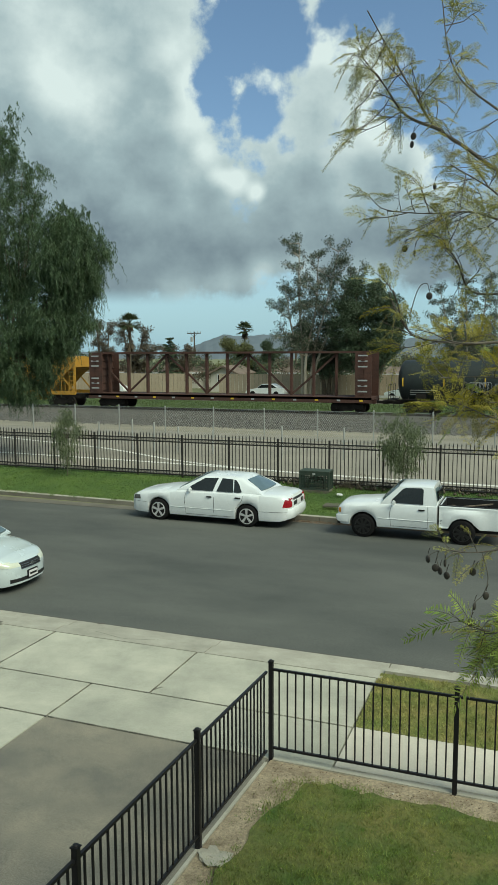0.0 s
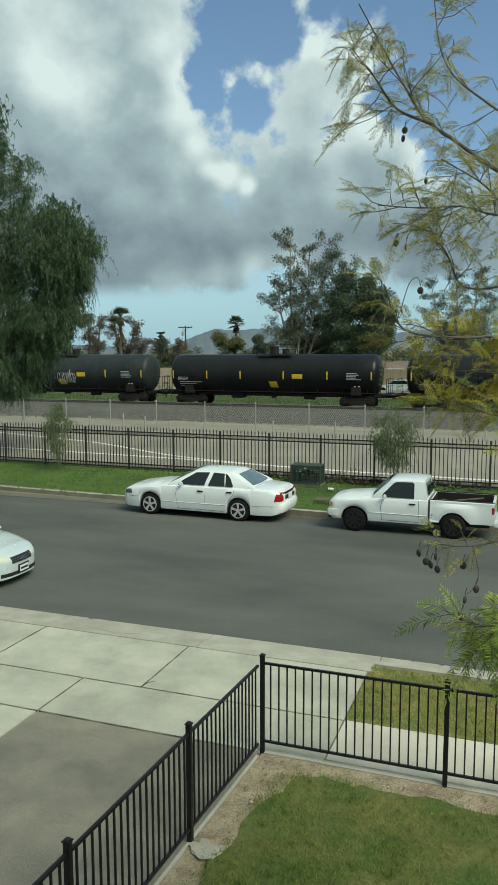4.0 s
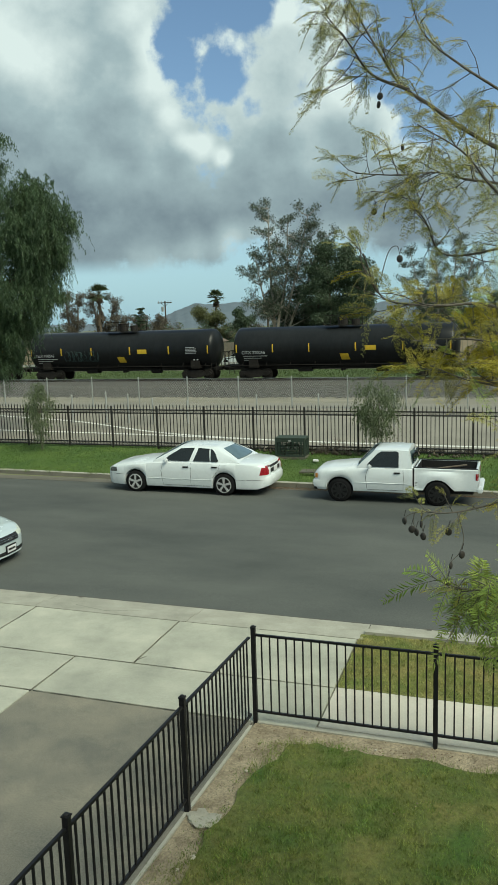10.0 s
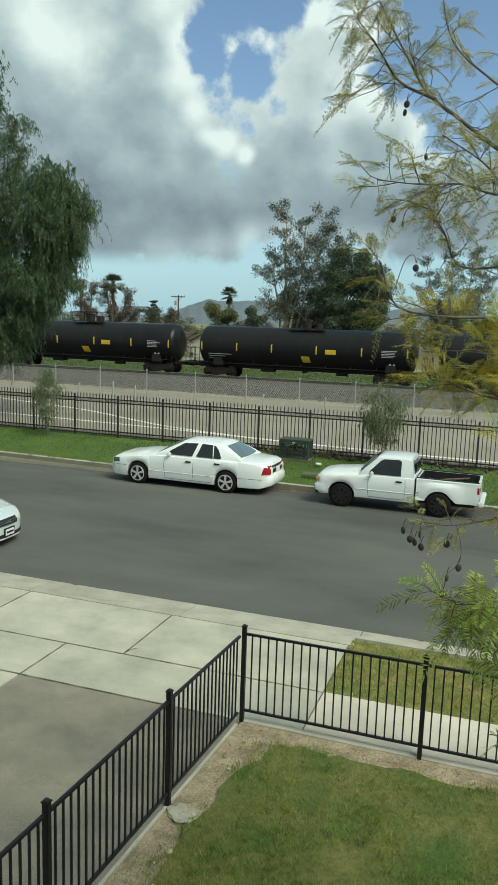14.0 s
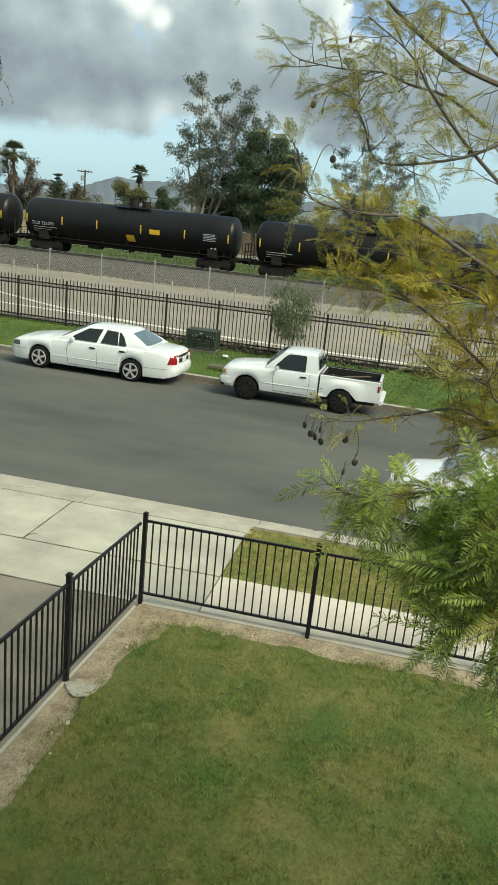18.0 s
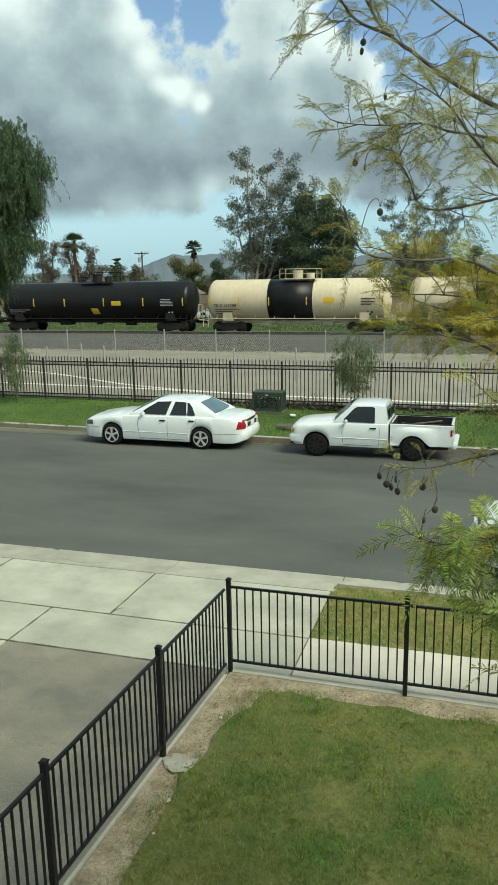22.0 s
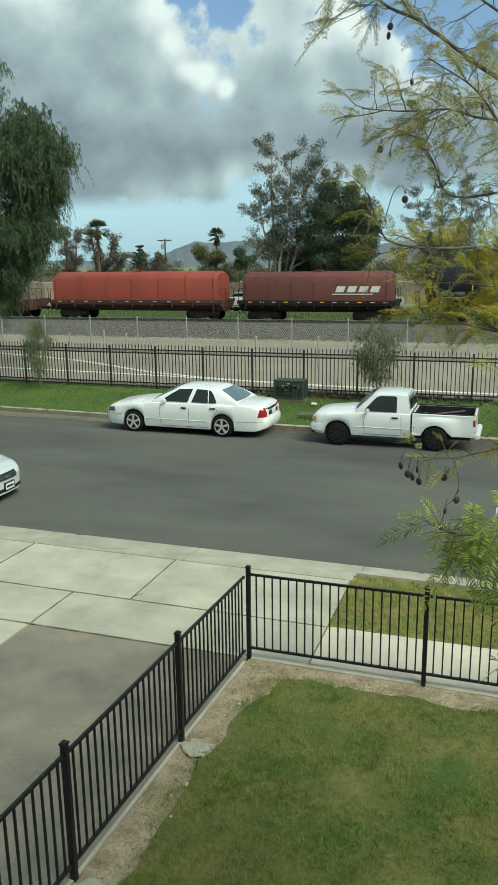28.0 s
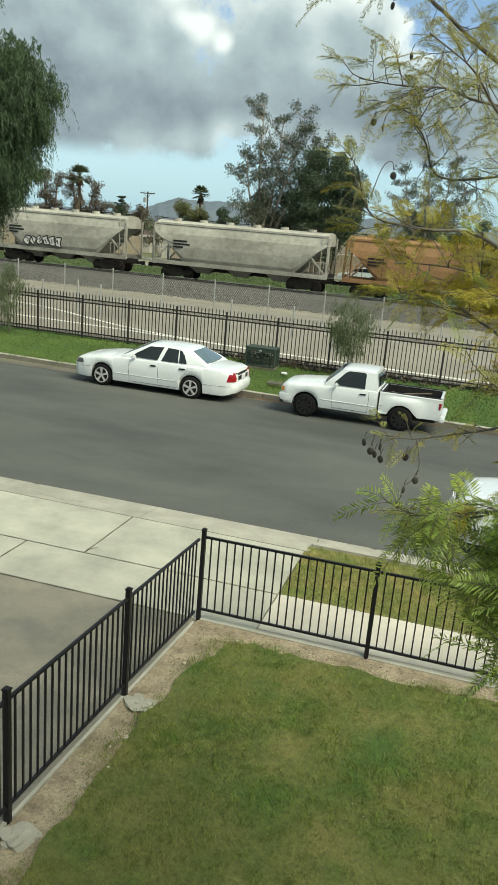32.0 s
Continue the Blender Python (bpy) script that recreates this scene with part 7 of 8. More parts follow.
def power_pole(m, h):
    t = thing("utility_pole", m, "dark wooden utility pole with crossarm and transformer", "utility pole")
    part("pole", b_tube(bmesh.new(), [(0, 0, -0.5), (0, 0, h)], [0.17, 0.11], n=8), M_POLE, t)
    part("crossarm", box(-1.25, 1.25, -0.16, -0.05, h - 0.35, h - 0.20), M_POLE, t)
    for x in (-1.15, -0.6, 0.6, 1.15):
        part("insulator", b_cyl(bmesh.new(), (x, -0.1, h - 0.2), (x, -0.1, h + 0.03), 0.05, n=8), M_GALV, t)
    part("transformer", b_cyl(bmesh.new(), (-0.42, -0.1, h - 1.7), (-0.42, -0.1, h - 0.9), 0.24, n=12), M_GALV, t)
    part("brace", b_beam(b_beam(bmesh.new(), (-0.7, -0.1, h - 0.3), (0, -0.1, h - 0.9), 0.04), (0.7, -0.1, h - 0.3), (0, -0.1, h - 0.9), 0.04), M_POLE, t)


power_pole(pose(-53.6, 118.0, 0.3), 8.4)

# hills on the skyline: bearing and height in degrees
ridge = [(-60, 0.9), (-50, 0.7), (-42, 0.5), (-34, 0.2), (-28, 0.12), (-25.6, 0.22), (-24.2, 0.72), (-23.2, 1.08), (-22.3, 1.45), (-21.6, 1.38), (-20.6, 1.28), (-19.6, 1.42), (-18.4, 1.40), (-17.2, 1.15), (-15, 0.9), (-11, 0.8),
         (-8, 1.15), (-5.5, 1.45), (-3.5, 1.0), (-1, 0.75), (1.5, 1.1), (3.6, 1.55), (5, 1.2), (7, 0.75), (9, 0.9), (14, 1.4), (22, 0.9), (40, 0.6)]
V, F = [], []
rd = random.Random(8)
az = -60.0
prof = []
while az <= 40:
    for (a, p), (b, q) in zip(ridge, ridge[1:]):
        if a <= az <= b:
            prof.append((az, p + (q - p) * (az - a) / (b - a) + rd.uniform(-0.035, 0.035)))
            break
    az += 0.25
for i, (az, el) in enumerate(prof):
    for d, k in ((650, 0.0), (2420, 0.5), (2600, 1.0), (3000, 0.2)):
        zz = 4.95 + 2600 * math.tan(radians(el)) * k + (rd.uniform(-6, 6) if k == 0.5 else 0) - (5.2 if k == 0 else 0)
        V.append((d * math.sin(radians(az)), d * math.cos(radians(az)), zz))
    if i:
        for j in range(3):
            F.append((4 * (i - 1) + j, 4 * i + j, 4 * i + j + 1, 4 * (i - 1) + j + 1))
tagged(mesh_ob("hills", V, F, M_MOUNT, True), "hills on the skyline, tinted blue-grey for haze", "hills", kind="structure")


# weeping pepper trees
def weeping(name, m, label, lobes, seed, tufts, length, leaf, trunk, leaf_len, limb_r=0.06, per_m=24, strands=13, fill=0, limbs=6):
    """Tufts of hanging strands over rounded masses (centre, radii, share); each strand is a string of narrow leaves."""
    rng = np.random.default_rng(seed)
    rd = random.Random(seed)
    t = thing(name, m, label, "tree")
    for pts, r in trunk:
        s = smoothed(pts, 5)
        part("trunk", b_tube(bmesh.new(), s, [r * (1 - 0.7 * i / (len(s) - 1)) for i in range(len(s))], n=8), M_BARK, t)
    base = Vector(trunk[0][0][-1])
    for c, rad, *_ in lobes:
        for _ in range(limbs):
            tip = Vector(c) + Vector((rd.uniform(-0.6, 0.6) * rad[0], rd.uniform(-0.6, 0.6) * rad[1], rd.uniform(-0.4, 0.6) * rad[2]))
            s = smoothed([base, (base + tip) / 2 + Vector((0, 0, 0.12 * rad[2])), tip], 5)
            part("limb", b_tube(bmesh.new(), s, [limb_r * (1 - 0.85 * i / (len(s) - 1)) + 0.004 for i in range(len(s))], n=5), M_BARK, t)
    C, U, W = [], [], []

    def add(p, u, n, k):
        C.append(p)
        U.append(u * leaf_len * k * rng.uniform(0.6, 1.3, (n, 1)))
        w = np.cross(u, unit(rng, n))
        W.append(w / (np.linalg.norm(w, axis=1, keepdims=True) + 1e-6) * leaf_len * 0.17)

    for c, rad, share in lobes:
        for _ in range(int(tufts * share)):
            d = unit(rng, 1)[0]
            d[2] = d[2] * 0.9 + 0.12
            hub = np.asarray(c) + d * np.asarray(rad) * rng.uniform(0.35, 1.0) ** 0.5 * rng.uniform(0.82, 1.16)
            head = d * 0.7 + np.array([0, 0, 0.95]) + rng.normal(0, 0.35, 3)
            tl = length * rng.uniform(0.5, 1.15)
            for _ in range(strands):
                ln = tl * rng.uniform(0.4, 1.0)
                n = max(int(ln * per_m), 4)
                f = np.linspace(0.02, 1, n)[:, None]
                out = (head + rng.normal(0, 0.45, 3)) * 0.55 * ln
                p = hub + rng.normal(0, 0.10 * tl, 3) + out * np.sqrt(f) - np.array([0, 0, 0.95 * ln]) * f ** 2.0
                p = p + rng.normal(0, 0.02, (n, 3))
                u = np.stack([rng.normal(0, 0.5, n), rng.normal(0, 0.5, n), -np.ones(n) * 0.9], 1)
                u /= np.linalg.norm(u, axis=1, keepdims=True)
                add(p, u, n, 1.0)
        if fill:
            n = int(fill * share)
            p = np.asarray(c) + unit(rng, n) * np.asarray(rad) * 0.86 * rng.uniform(0.2, 1, (n, 1)) ** 0.4
            add(p, unit(rng, n), n, 1.5)
    tagged(quads("crown", np.concatenate(C), np.concatenate(U), np.concatenate(W), leaf, t), kind="stuff")
    return t


weeping("pepper_tree", pose(-24.5, 28.6, 0.17), "large weeping pepper tree with hanging foliage", [((5.5, 0.3, 8.6), (1.35, 1.6, 2.2), 0.27), ((4.6, 0.2, 5.9), (1.55, 1.7, 1.7), 0.18), ((2.5, 0.3, 10.4), (1.2, 1.6, 4.4), 0.20), ((3.1, 0, 4.2), (1.5, 1.8, 2.0), 0.17), ((0.4, 0.4, 7.0), (2.2, 2.2, 4.6), 0.18)],
        31, 1100, 0.95, M_LPEP, [([(0, 0, -0.3), (0.5, 0, 1.6), (1.6, 0.1, 3.0), (2.6, 0.2, 4.4)], 0.34)], 0.085, fill=34000)
weeping("pepper_sapling", pose(-17.35, 25.75, zg(25.75)), "young weeping pepper sapling at the iron fence", [((0, 0, 1.35), (0.34, 0.32, 1.15), 1.0)], 32, 95, 0.75, M_LSAP, [([(0, 0, -0.1), (0.02, 0, 0.9), (-0.03, 0.02, 1.3)], 0.022)], 0.05, 0.008, 26, 7, 200, 5)
weeping("pepper_sapling", pose(-4.05, 26.05, zg(26.05)), "bushy young pepper sapling behind the pickup", [((0, 0, 1.45), (0.62, 0.45, 1.15), 1.0)], 33, 90, 0.8, M_LSAP, [([(0, 0, -0.1), (0.02, 0, 0.9), (0.05, 0.02, 1.4)], 0.026)], 0.055, 0.009, 26, 8, 600, 5)


# ---- jacaranda by the window ----
def ray_point(az, el, d):
    a, e = radians(az), radians(el)
    return Vector((d * math.cos(e) * math.sin(a), d * math.cos(e) * math.cos(a), EYE + d * math.sin(e)))


JL = {"C": [], "G": [], "Y": []}


def frond(store, rng, p, d, length, pairs, tight=1.0, closed=False):
    """A feathery twice-divided leaf: a drooping midrib, paired side ribs, and rows of tiny leaflets on each."""
    d = d / np.linalg.norm(d)
    side = np.cross(d, rng.normal(size=3) * 0.5 + np.array([0, 0, 1.0]))
    side /= np.linalg.norm(side) + 1e-6
    nrm = np.cross(side, d)
    sag = rng.uniform(0.1, 0.45)
    down = np.array([0, 0, 1.0])
    f = 0.12 + 0.88 * (np.arange(pairs) + 1.0) / pairs
    q = p + d * length * f[:, None] - down * sag * length * (f ** 2)[:, None]
    pl = (length * 0.21 * tight * np.sin(np.pi * (0.16 + 0.74 * f)) + 0.01)[:, None]
    k = 5
    g = (np.arange(k) + 1.0) / k
    for s in (-1, 1):
        pd = side * s * 0.85 + d * 0.55 - down * rng.uniform(0.0, 0.35) + rng.normal(0, 0.13, (pairs, 3))
        pd /= np.linalg.norm(pd, axis=1, keepdims=True)
        tw = np.cross(pd, nrm)
        tw /= np.linalg.norm(tw, axis=1, keepdims=True) + 1e-6
        if closed:
            # young leaflets lie so close that each side rib reads as one blade
            store.append((q + pd * pl * 0.5, pd * pl * 0.5, tw * np.full((pairs, 1), 0.26 * length / pairs)))
            continue
        base = (q[:, None] + pd[:, None] * pl[:, None] * g[None, :, None] - down * 0.10 * pl[:, None] * (g ** 2)[None, :, None]).reshape(-1, 3)
        ll = np.repeat(pl * 0.15 + 0.0016, k, axis=0) * np.tile(1.15 - 0.45 * g, pairs)[:, None]
        for e in (-1, 1):
            ld = (np.repeat(tw * e + pd * 0.65, k, axis=0) + rng.normal(0, 0.22, (pairs * k, 3)))
            ld /= np.linalg.norm(ld, axis=1, keepdims=True)
            wv = np.cross(ld, np.repeat(np.cross(pd, tw), k, axis=0) + rng.normal(0, 0.3, (pairs * k, 3)))
            wv /= np.linalg.norm(wv, axis=1, keepdims=True) + 1e-6
            store.append((base + ld * ll, ld * ll, wv * ll * 0.33))
    return [p + d * length * k - down * sag * length * k * k for k in (0, 0.35, 0.7, 1.0)]


jac = thing("jacaranda_tree", None, "jacaranda with feathery yellowing leaves and round brown seed pods", "tree")
JT = [Vector((2.75, 4.6, -0.2)), Vector((2.6, 4.65, 1.6)), Vector((2.35, 4.7, 3.2)), Vector((2.2, 4.75, 5.0)), Vector((2.0, 4.9, 6.8))]
jbm = bmesh.new()
jp = smoothed(JT, 6)
b_tube(jbm, jp, [0.13 * (1 - 0.7 * i / (len(jp) - 1)) for i in range(len(jp))], n=10)
part("trunk", jbm, M_JBARK, jac)
JAC_LIMBS = [
    # distance, thickness, twigs, kind of leaf, leaf length, bearings
    (4.6, 0.019, 26, "C", 0.17, [(8, 7.5), (4.1, 9.2), (0.5, 10.5), (-2.5, 12.2), (-5.1, 14.1), (-7.1, 15.5), (-8.5, 17.5), (-9.9, 19.6), (-11.9, 22.7)]),
    (4.6, 0.010, 14, "C", 0.17, [(-6.6, 15.2), (-9.1, 16.3), (-10.7, 18.3), (-12.4, 20.2)]),
    (4.9, 0.014, 20, "C", 0.18, [(6, 7), (4.0, 10.1), (1.7, 12.2), (0.1, 14.1), (-2.9, 16.2), (-5.3, 18.1), (-6.3, 20.0), (-6.8, 23)]),
    (4.3, 0.017, 22, "C", 0.20, [(9, -2.5), (7.5, 0.5), (5.4, 2.6), (1.7, 5.8), (-1.1, 8.8), (-2.9, 11.0), (-6, 13.0)]),
    (4.5, 0.010, 24, "C", 0.19, [(2.8, 7.0), (0, 8.6), (-2.6, 9.2), (-4.6, 9.8), (-7.3, 9.8), (-10.3, 10.1)]),
    (4.4, 0.013, 20, "C", 0.19, [(8.5, 7.6), (4.7, 6.3), (1.1, 4.8), (-3.9, 4.2), (-5.4, 6.6), (-6.6, 8.4)]),
    (4.1, 0.016, 20, "C", 0.18, [(9, -5.5), (6.4, -3.2), (1.6, -0.6), (-1.4, 0.7), (-4.6, 0.7), (-8.4, 1.4), (-9.8, 4.6)]),
    (4.1, 0.008, 15, "Y", 0.19, [(4.5, -2.4), (1.5, -2.3), (-2, -1.8), (-4.6, -1.7), (-6.3, -1.8)]),
    (4.2, 0.008, 16, "Y", 0.20, [(10, -5), (6, -4.4), (2.5, -3.2), (-0.5, -2.6), (-3.2, -3.0)]),
    (4.3, 0.008, 14, "Y", 0.20, [(12, -3), (9, -1.8), (6, -1.4), (3, -1.2)]),
    (4.1, 0.009, 14, "Y", 0.20, [(13, -9), (9.5, -7.5), (7, -8.4), (5.0, -9.2), (3.4, -9.2)]),
    (3.9, 0.009, 14, "Y", 0.20, [(13, -13), (10, -13), (8, -13.4), (5.8, -14.4), (3.8, -15.2)]),
    (4.0, 0.014, 17, "Y", 0.20, [(11, -13.5), (7.8, -10.6), (3.6, -7.5), (0.4, -5.4), (-2.6, -4.6), (-5.0, -3.6)]),
    (3.9, 0.010, 10, "Y", 0.20, [(9, -9), (6.5, -6.0), (4, -4.0), (1, -3.4)]),
    (3.8, 0.012, 15, "C", 0.18, [(12, -17.5), (8.6, -14.5), (4.8, -12.3), (0.9, -13.2), (-3.3, -14.3), (-6.2, -14.2)]),
    (3.7, 0.008, 12, "C", 0.18, [(10, -12), (6, -10.2), (3.4, -10.0), (1.8, -10.4)]),
    (3.6, 0.010, 12, "G", 0.21, [(14, -20), (10, -19), (7, -17.8), (4.4, -18.4), (1.8, -19.3), (-0.2, -19.8)]),
    (3.6, 0.007, 3, "G", 0.20, [(4.4, -18.4), (1.6, -19.0), (-0.8, -19.6), (-2.6, -19.9)]),
    (3.5, 0.012, 22, "G", 0.22, [(16, -22), (12, -22.6), (9, -22.6), (6.6, -23.4), (4.8, -24.2)]),
    (3.4, 0.010, 16, "G", 0.21, [(17, -25), (13, -26), (10.5, -27), (8.4, -27.6)]),
    (3.5, 0.008, 14, "G", 0.22, [(14, -21), (11, -21), (8.5, -21), (6.6, -21.6)]),
]
jrng = np.random.default_rng(77)
jrd = random.Random(77)
for d, r, twigs, kind, fl, dirs in JAC_LIMBS:
    pts = [ray_point(a, e, d + 0.10 * math.sin(3.1 * i + d)) for i, (a, e) in enumerate(dirs)]
    if dirs[0][0] > 5:
        pts = [min(jp, key=lambda q: abs(q.z - (pts[0].z - 0.35)))] + pts
    s = smoothed(pts, 6)
    bm = bmesh.new()
    n = len(s)
    b_tube(bm, s, [max(r * (1 - 0.85 * i / (n - 1)), 0.0032) for i in range(n)], n=7)
    start = int(n * 0.22)
    for k in range(twigs):
        i = start + int((n - 1 - start) * ((k + jrd.random()) / twigs) ** (1.0 if kind == "C" else 1.5))
        p = s[i]
        along = (s[min(i + 1, n - 1)] - s[max(i - 1, 0)]).normalized()
        dv = Vector((jrd.gauss(0, 0.7) - 0.15, jrd.gauss(0, 0.5), jrd.gauss(0.05, 0.65))) + along * 0.6
        if r < 0.0075:
            dv = along + Vector((jrd.gauss(0, 0.15), jrd.gauss(0, 0.15), jrd.gauss(0, 0.10)))
        bare = r == 0.012 and kind == "C" and i > n * 0.55
        tl = jrd.uniform(0.10, 0.28) * (1.0 if kind == "C" else 1.15) * (0.4 if bare else 1.0)
        tp = branch(jrd, p, dv, tl, 0.28, 4, 0.05)
        b_tube(bm, tp, [0.0032, 0.0028, 0.0024, 0.002, 0.0015], n=4)
        dens = {"C": 4, "Y": 6, "G": 12}[kind]
        for q in range(dens):
            w = jrd.choice(tp[1:])
            dd = np.array(dv.normalized()) * 0.6 + jrng.normal(0, 0.55, 3)
            L = fl * jrd.uniform(0.5, 1.15) * {"C": 1.1, "Y": 1.0, "G": 1.2}[kind] * (0.5 if bare else 1.0)
            store = JL[kind if jrd.random() > 0.18 else jrd.choice("CYG" if kind != "C" else "CY")]
            rib = frond(store, jrng, np.array(w), dd, L, int(5 + L * 26) if kind != "G" else int(7 + L * 44), 0.66 if kind == "C" else 1.0, kind == "G")
            b_tube(bm, rib, [0.0016, 0.0014, 0.0012, 0.0008], n=3, cap=False)
    part("limb", bm, M_JBARK, jac)
for kind, mt, nm in (("C", M_LJAC, "sparse_leaves"), ("Y", M_LJACY, "yellow_leaves"), ("G", M_LJACG, "green_leaves")):
    c, u, w = (np.concatenate([k[j] for k in JL[kind]]) for j in range(3))
    tagged(quads(nm, c, u, w, mt, jac), {"C": "sparse olive-yellow leaflets", "Y": "yellowing leaflets", "G": "fresh green leaflets"}[kind], kind="stuff")
for az, el, d in ((-8.55, 14.95, 4.55), (-8.65, 14.42, 4.55), (-9.0, 7.45, 4.5), (-8.3, 7.15, 4.5), (-7.0, 11.6, 4.5), (-7.2, 4.1, 4.1), (-6.85, -15.0, 3.8), (-6.3, -15.6, 3.8), (-5.95, -15.8, 3.8), (-5.6, -15.2, 3.8), (-5.45, -16.1, 3.8), (-3.6, -15.7, 3.8), (-2.6, -17.3, 3.8), (-3.4, -18.1, 3.8), (-3.6, -19.3, 3.8), (2.0, 5.3, 4.4)):
    p = ray_point(az, el, d)
    bm = bmesh.new()
    sp = bmesh.ops.create_icosphere(bm, subdivisions=2, radius=0.017)["verts"]
    for v in sp:
        v.co = Vector((v.co.x, v.co.y * 0.45, v.co.z * 1.15))
        v.co = p + (Matrix.Rotation(az * 7.0, 3, "Z") @ v.co)
    b_tube(bm, [p + Vector((0, 0, 0.024)), p + Vector((0.003, 0, 0.04)), p + Vector((0.008, 0.004, 0.055))], [0.002] * 3, n=4)
    part("seed_pod", bm, M_POD, jac)

# fine stalks that carry the pods
for d, dirs in ((4.55, [(-7.3, 15.8), (-8.1, 15.7), (-8.55, 15.2)]), (4.5, [(-6.6, 8.5), (-7.9, 8.3), (-8.8, 8.1), (-9.0, 7.7)]), (4.5, [(-7.9, 8.3), (-8.2, 7.9), (-8.3, 7.4)]), (4.1, [(-8.6, 2.6), (-8.0, 4.6), (-7.4, 5.0), (-7.2, 4.4)]),
                (3.8, [(-3.0, -14.2), (-2.5, -16.0), (-2.8, -17.2), (-3.4, -17.9), (-3.6, -19.0)]), (3.8, [(-4.2, -14.3), (-5.6, -14.3), (-6.4, -14.5), (-6.85, -14.8)]), (3.8, [(-5.6, -14.3), (-5.6, -15.0), (-5.45, -15.9)]), (3.8, [(-6.1, -14.4), (-6.2, -15.0), (-6.0, -15.6)])):
    st = smoothed([ray_point(a, e, d) for a, e in dirs], 5)
    part("stalk", b_tube(bmesh.new(), st, [0.0026 - 0.0012 * i / (len(st) - 1) for i in range(len(st))], n=5), M_JBARK, jac)

# ---- grass, soil and small matter ----
grng = np.random.default_rng(5)


def scatter(n, x0, x1, y0, y1, keep=None):
    p = np.stack([grng.uniform(x0, x1, n), grng.uniform(y0, y1, n), np.zeros(n)], 1)
    if keep is not None:
        p = p[keep(p)]
    p[:, 2] = np.interp(p[:, 1], [h[0] for h in HEIGHTS], [h[1] for h in HEIGHTS])
    return p


def lawn_keep(p):
    edge = np.maximum(-2.62, -2.86 - 0.045 * (8.38 - p[:, 1]) + 0.36) + 0.24 * np.maximum(0.0, (p[:, 1] - 6.6) / 1.4) ** 1.5 + 0.10 * np.sin(p[:, 1] * 3.1) + 0.07 * np.sin(p[:, 1] * 7.7) + grng.normal(-0.07, 0.11, len(p))
    top = 7.98 + 0.09 * np.sin(p[:, 0] * 2.6) + 0.06 * np.sin(p[:, 0] * 6.9) + grng.normal(0.06, 0.09, len(p))
    bare = np.sin(p[:, 0] * 2.3 + 1.0) * np.sin(p[:, 1] * 2.9) + 0.5 * np.sin(p[:, 0] * 6.1 + p[:, 1] * 4.3)
    return (p[:, 0] > edge) & (p[:, 1] < top) & (grng.uniform(-2.6, 1.6, len(p)) < -bare + 0.6)


pts = scatter(230000, -3.0, 4.2, 2.6, 8.2, lawn_keep)
pts[:, 2] += 0.008
tagged(blades("lawn_grass", pts, 0.015, 0.036, 0.0030, M_GRASS, 1, 1.0), "short mown grass with dry brown patches", "grass", kind="stuff")
M_TUFT = mat("tuft_blade", (0.105, 0.180, 0.028), 0.6, vary=0.4, scale=1.6, fine=6, col2=(0.205, 0.205, 0.050), spread=0.4, bias=0.04, island=True)


def tufts(n, per, r, *where):
    """Blades gathered in small clumps."""
    c = scatter(n, *where)
    c = np.repeat(c, per, axis=0)
    c[:, :2] += grng.normal(0, r, (len(c), 2))
    c[:, 2] = np.interp(c[:, 1], [h[0] for h in HEIGHTS], [h[1] for h in HEIGHTS]) + 0.008
    return c


tagged(blades("lawn_tufts", tufts(5200, 14, 0.028, -2.75, 4.2, 2.6, 8.1, lawn_keep), 0.025, 0.055, 0.0036, M_TUFT, 11, 1.0), "coarser green tufts in the lawn", "grass", kind="stuff")
tagged(blades("parkway_tufts", tufts(1900, 14, 0.03, -2.05, 5.0, 9.58, 11.45), 0.018, 0.042, 0.004, M_PBLADE, 12, 1.0), "coarser green tufts on the parkway strip", "grass", kind="stuff")
tagged(blades("verge_tufts", tufts(2600, 12, 0.06, -27, 6, 22.6, 26.9), 0.03, 0.08, 0.008, M_VBLADE, 13, 0.8), "coarser tufts in the verge", "grass", kind="stuff")
pts = scatter(65000, -2.05, 5.0, 9.58, 11.45)
tagged(blades("parkway_grass", pts, 0.014, 0.034, 0.0035, M_PBLADE, 2, 1.0), "mown grass on the parkway strip", "grass", kind="stuff")
pts = scatter(90000, -27, 6, 22.3, 26.9, lambda p: p[:, 1] > 22.55 - 0.035 * (p[:, 0] + 6))
tagged(blades("verge_grass", pts, 0.02, 0.055, 0.007, M_VBLADE, 3, 0.8), "green grass of the verge", "grass", kind="stuff")
pts = scatter(30000, -60, 25, 60.6, 70.5)
tagged(blades("trackside_weeds", pts, 0.06, 0.22, 0.03, M_WEED, 4, 0.8), "weeds and grass beyond the rails", "weeds", kind="stuff")


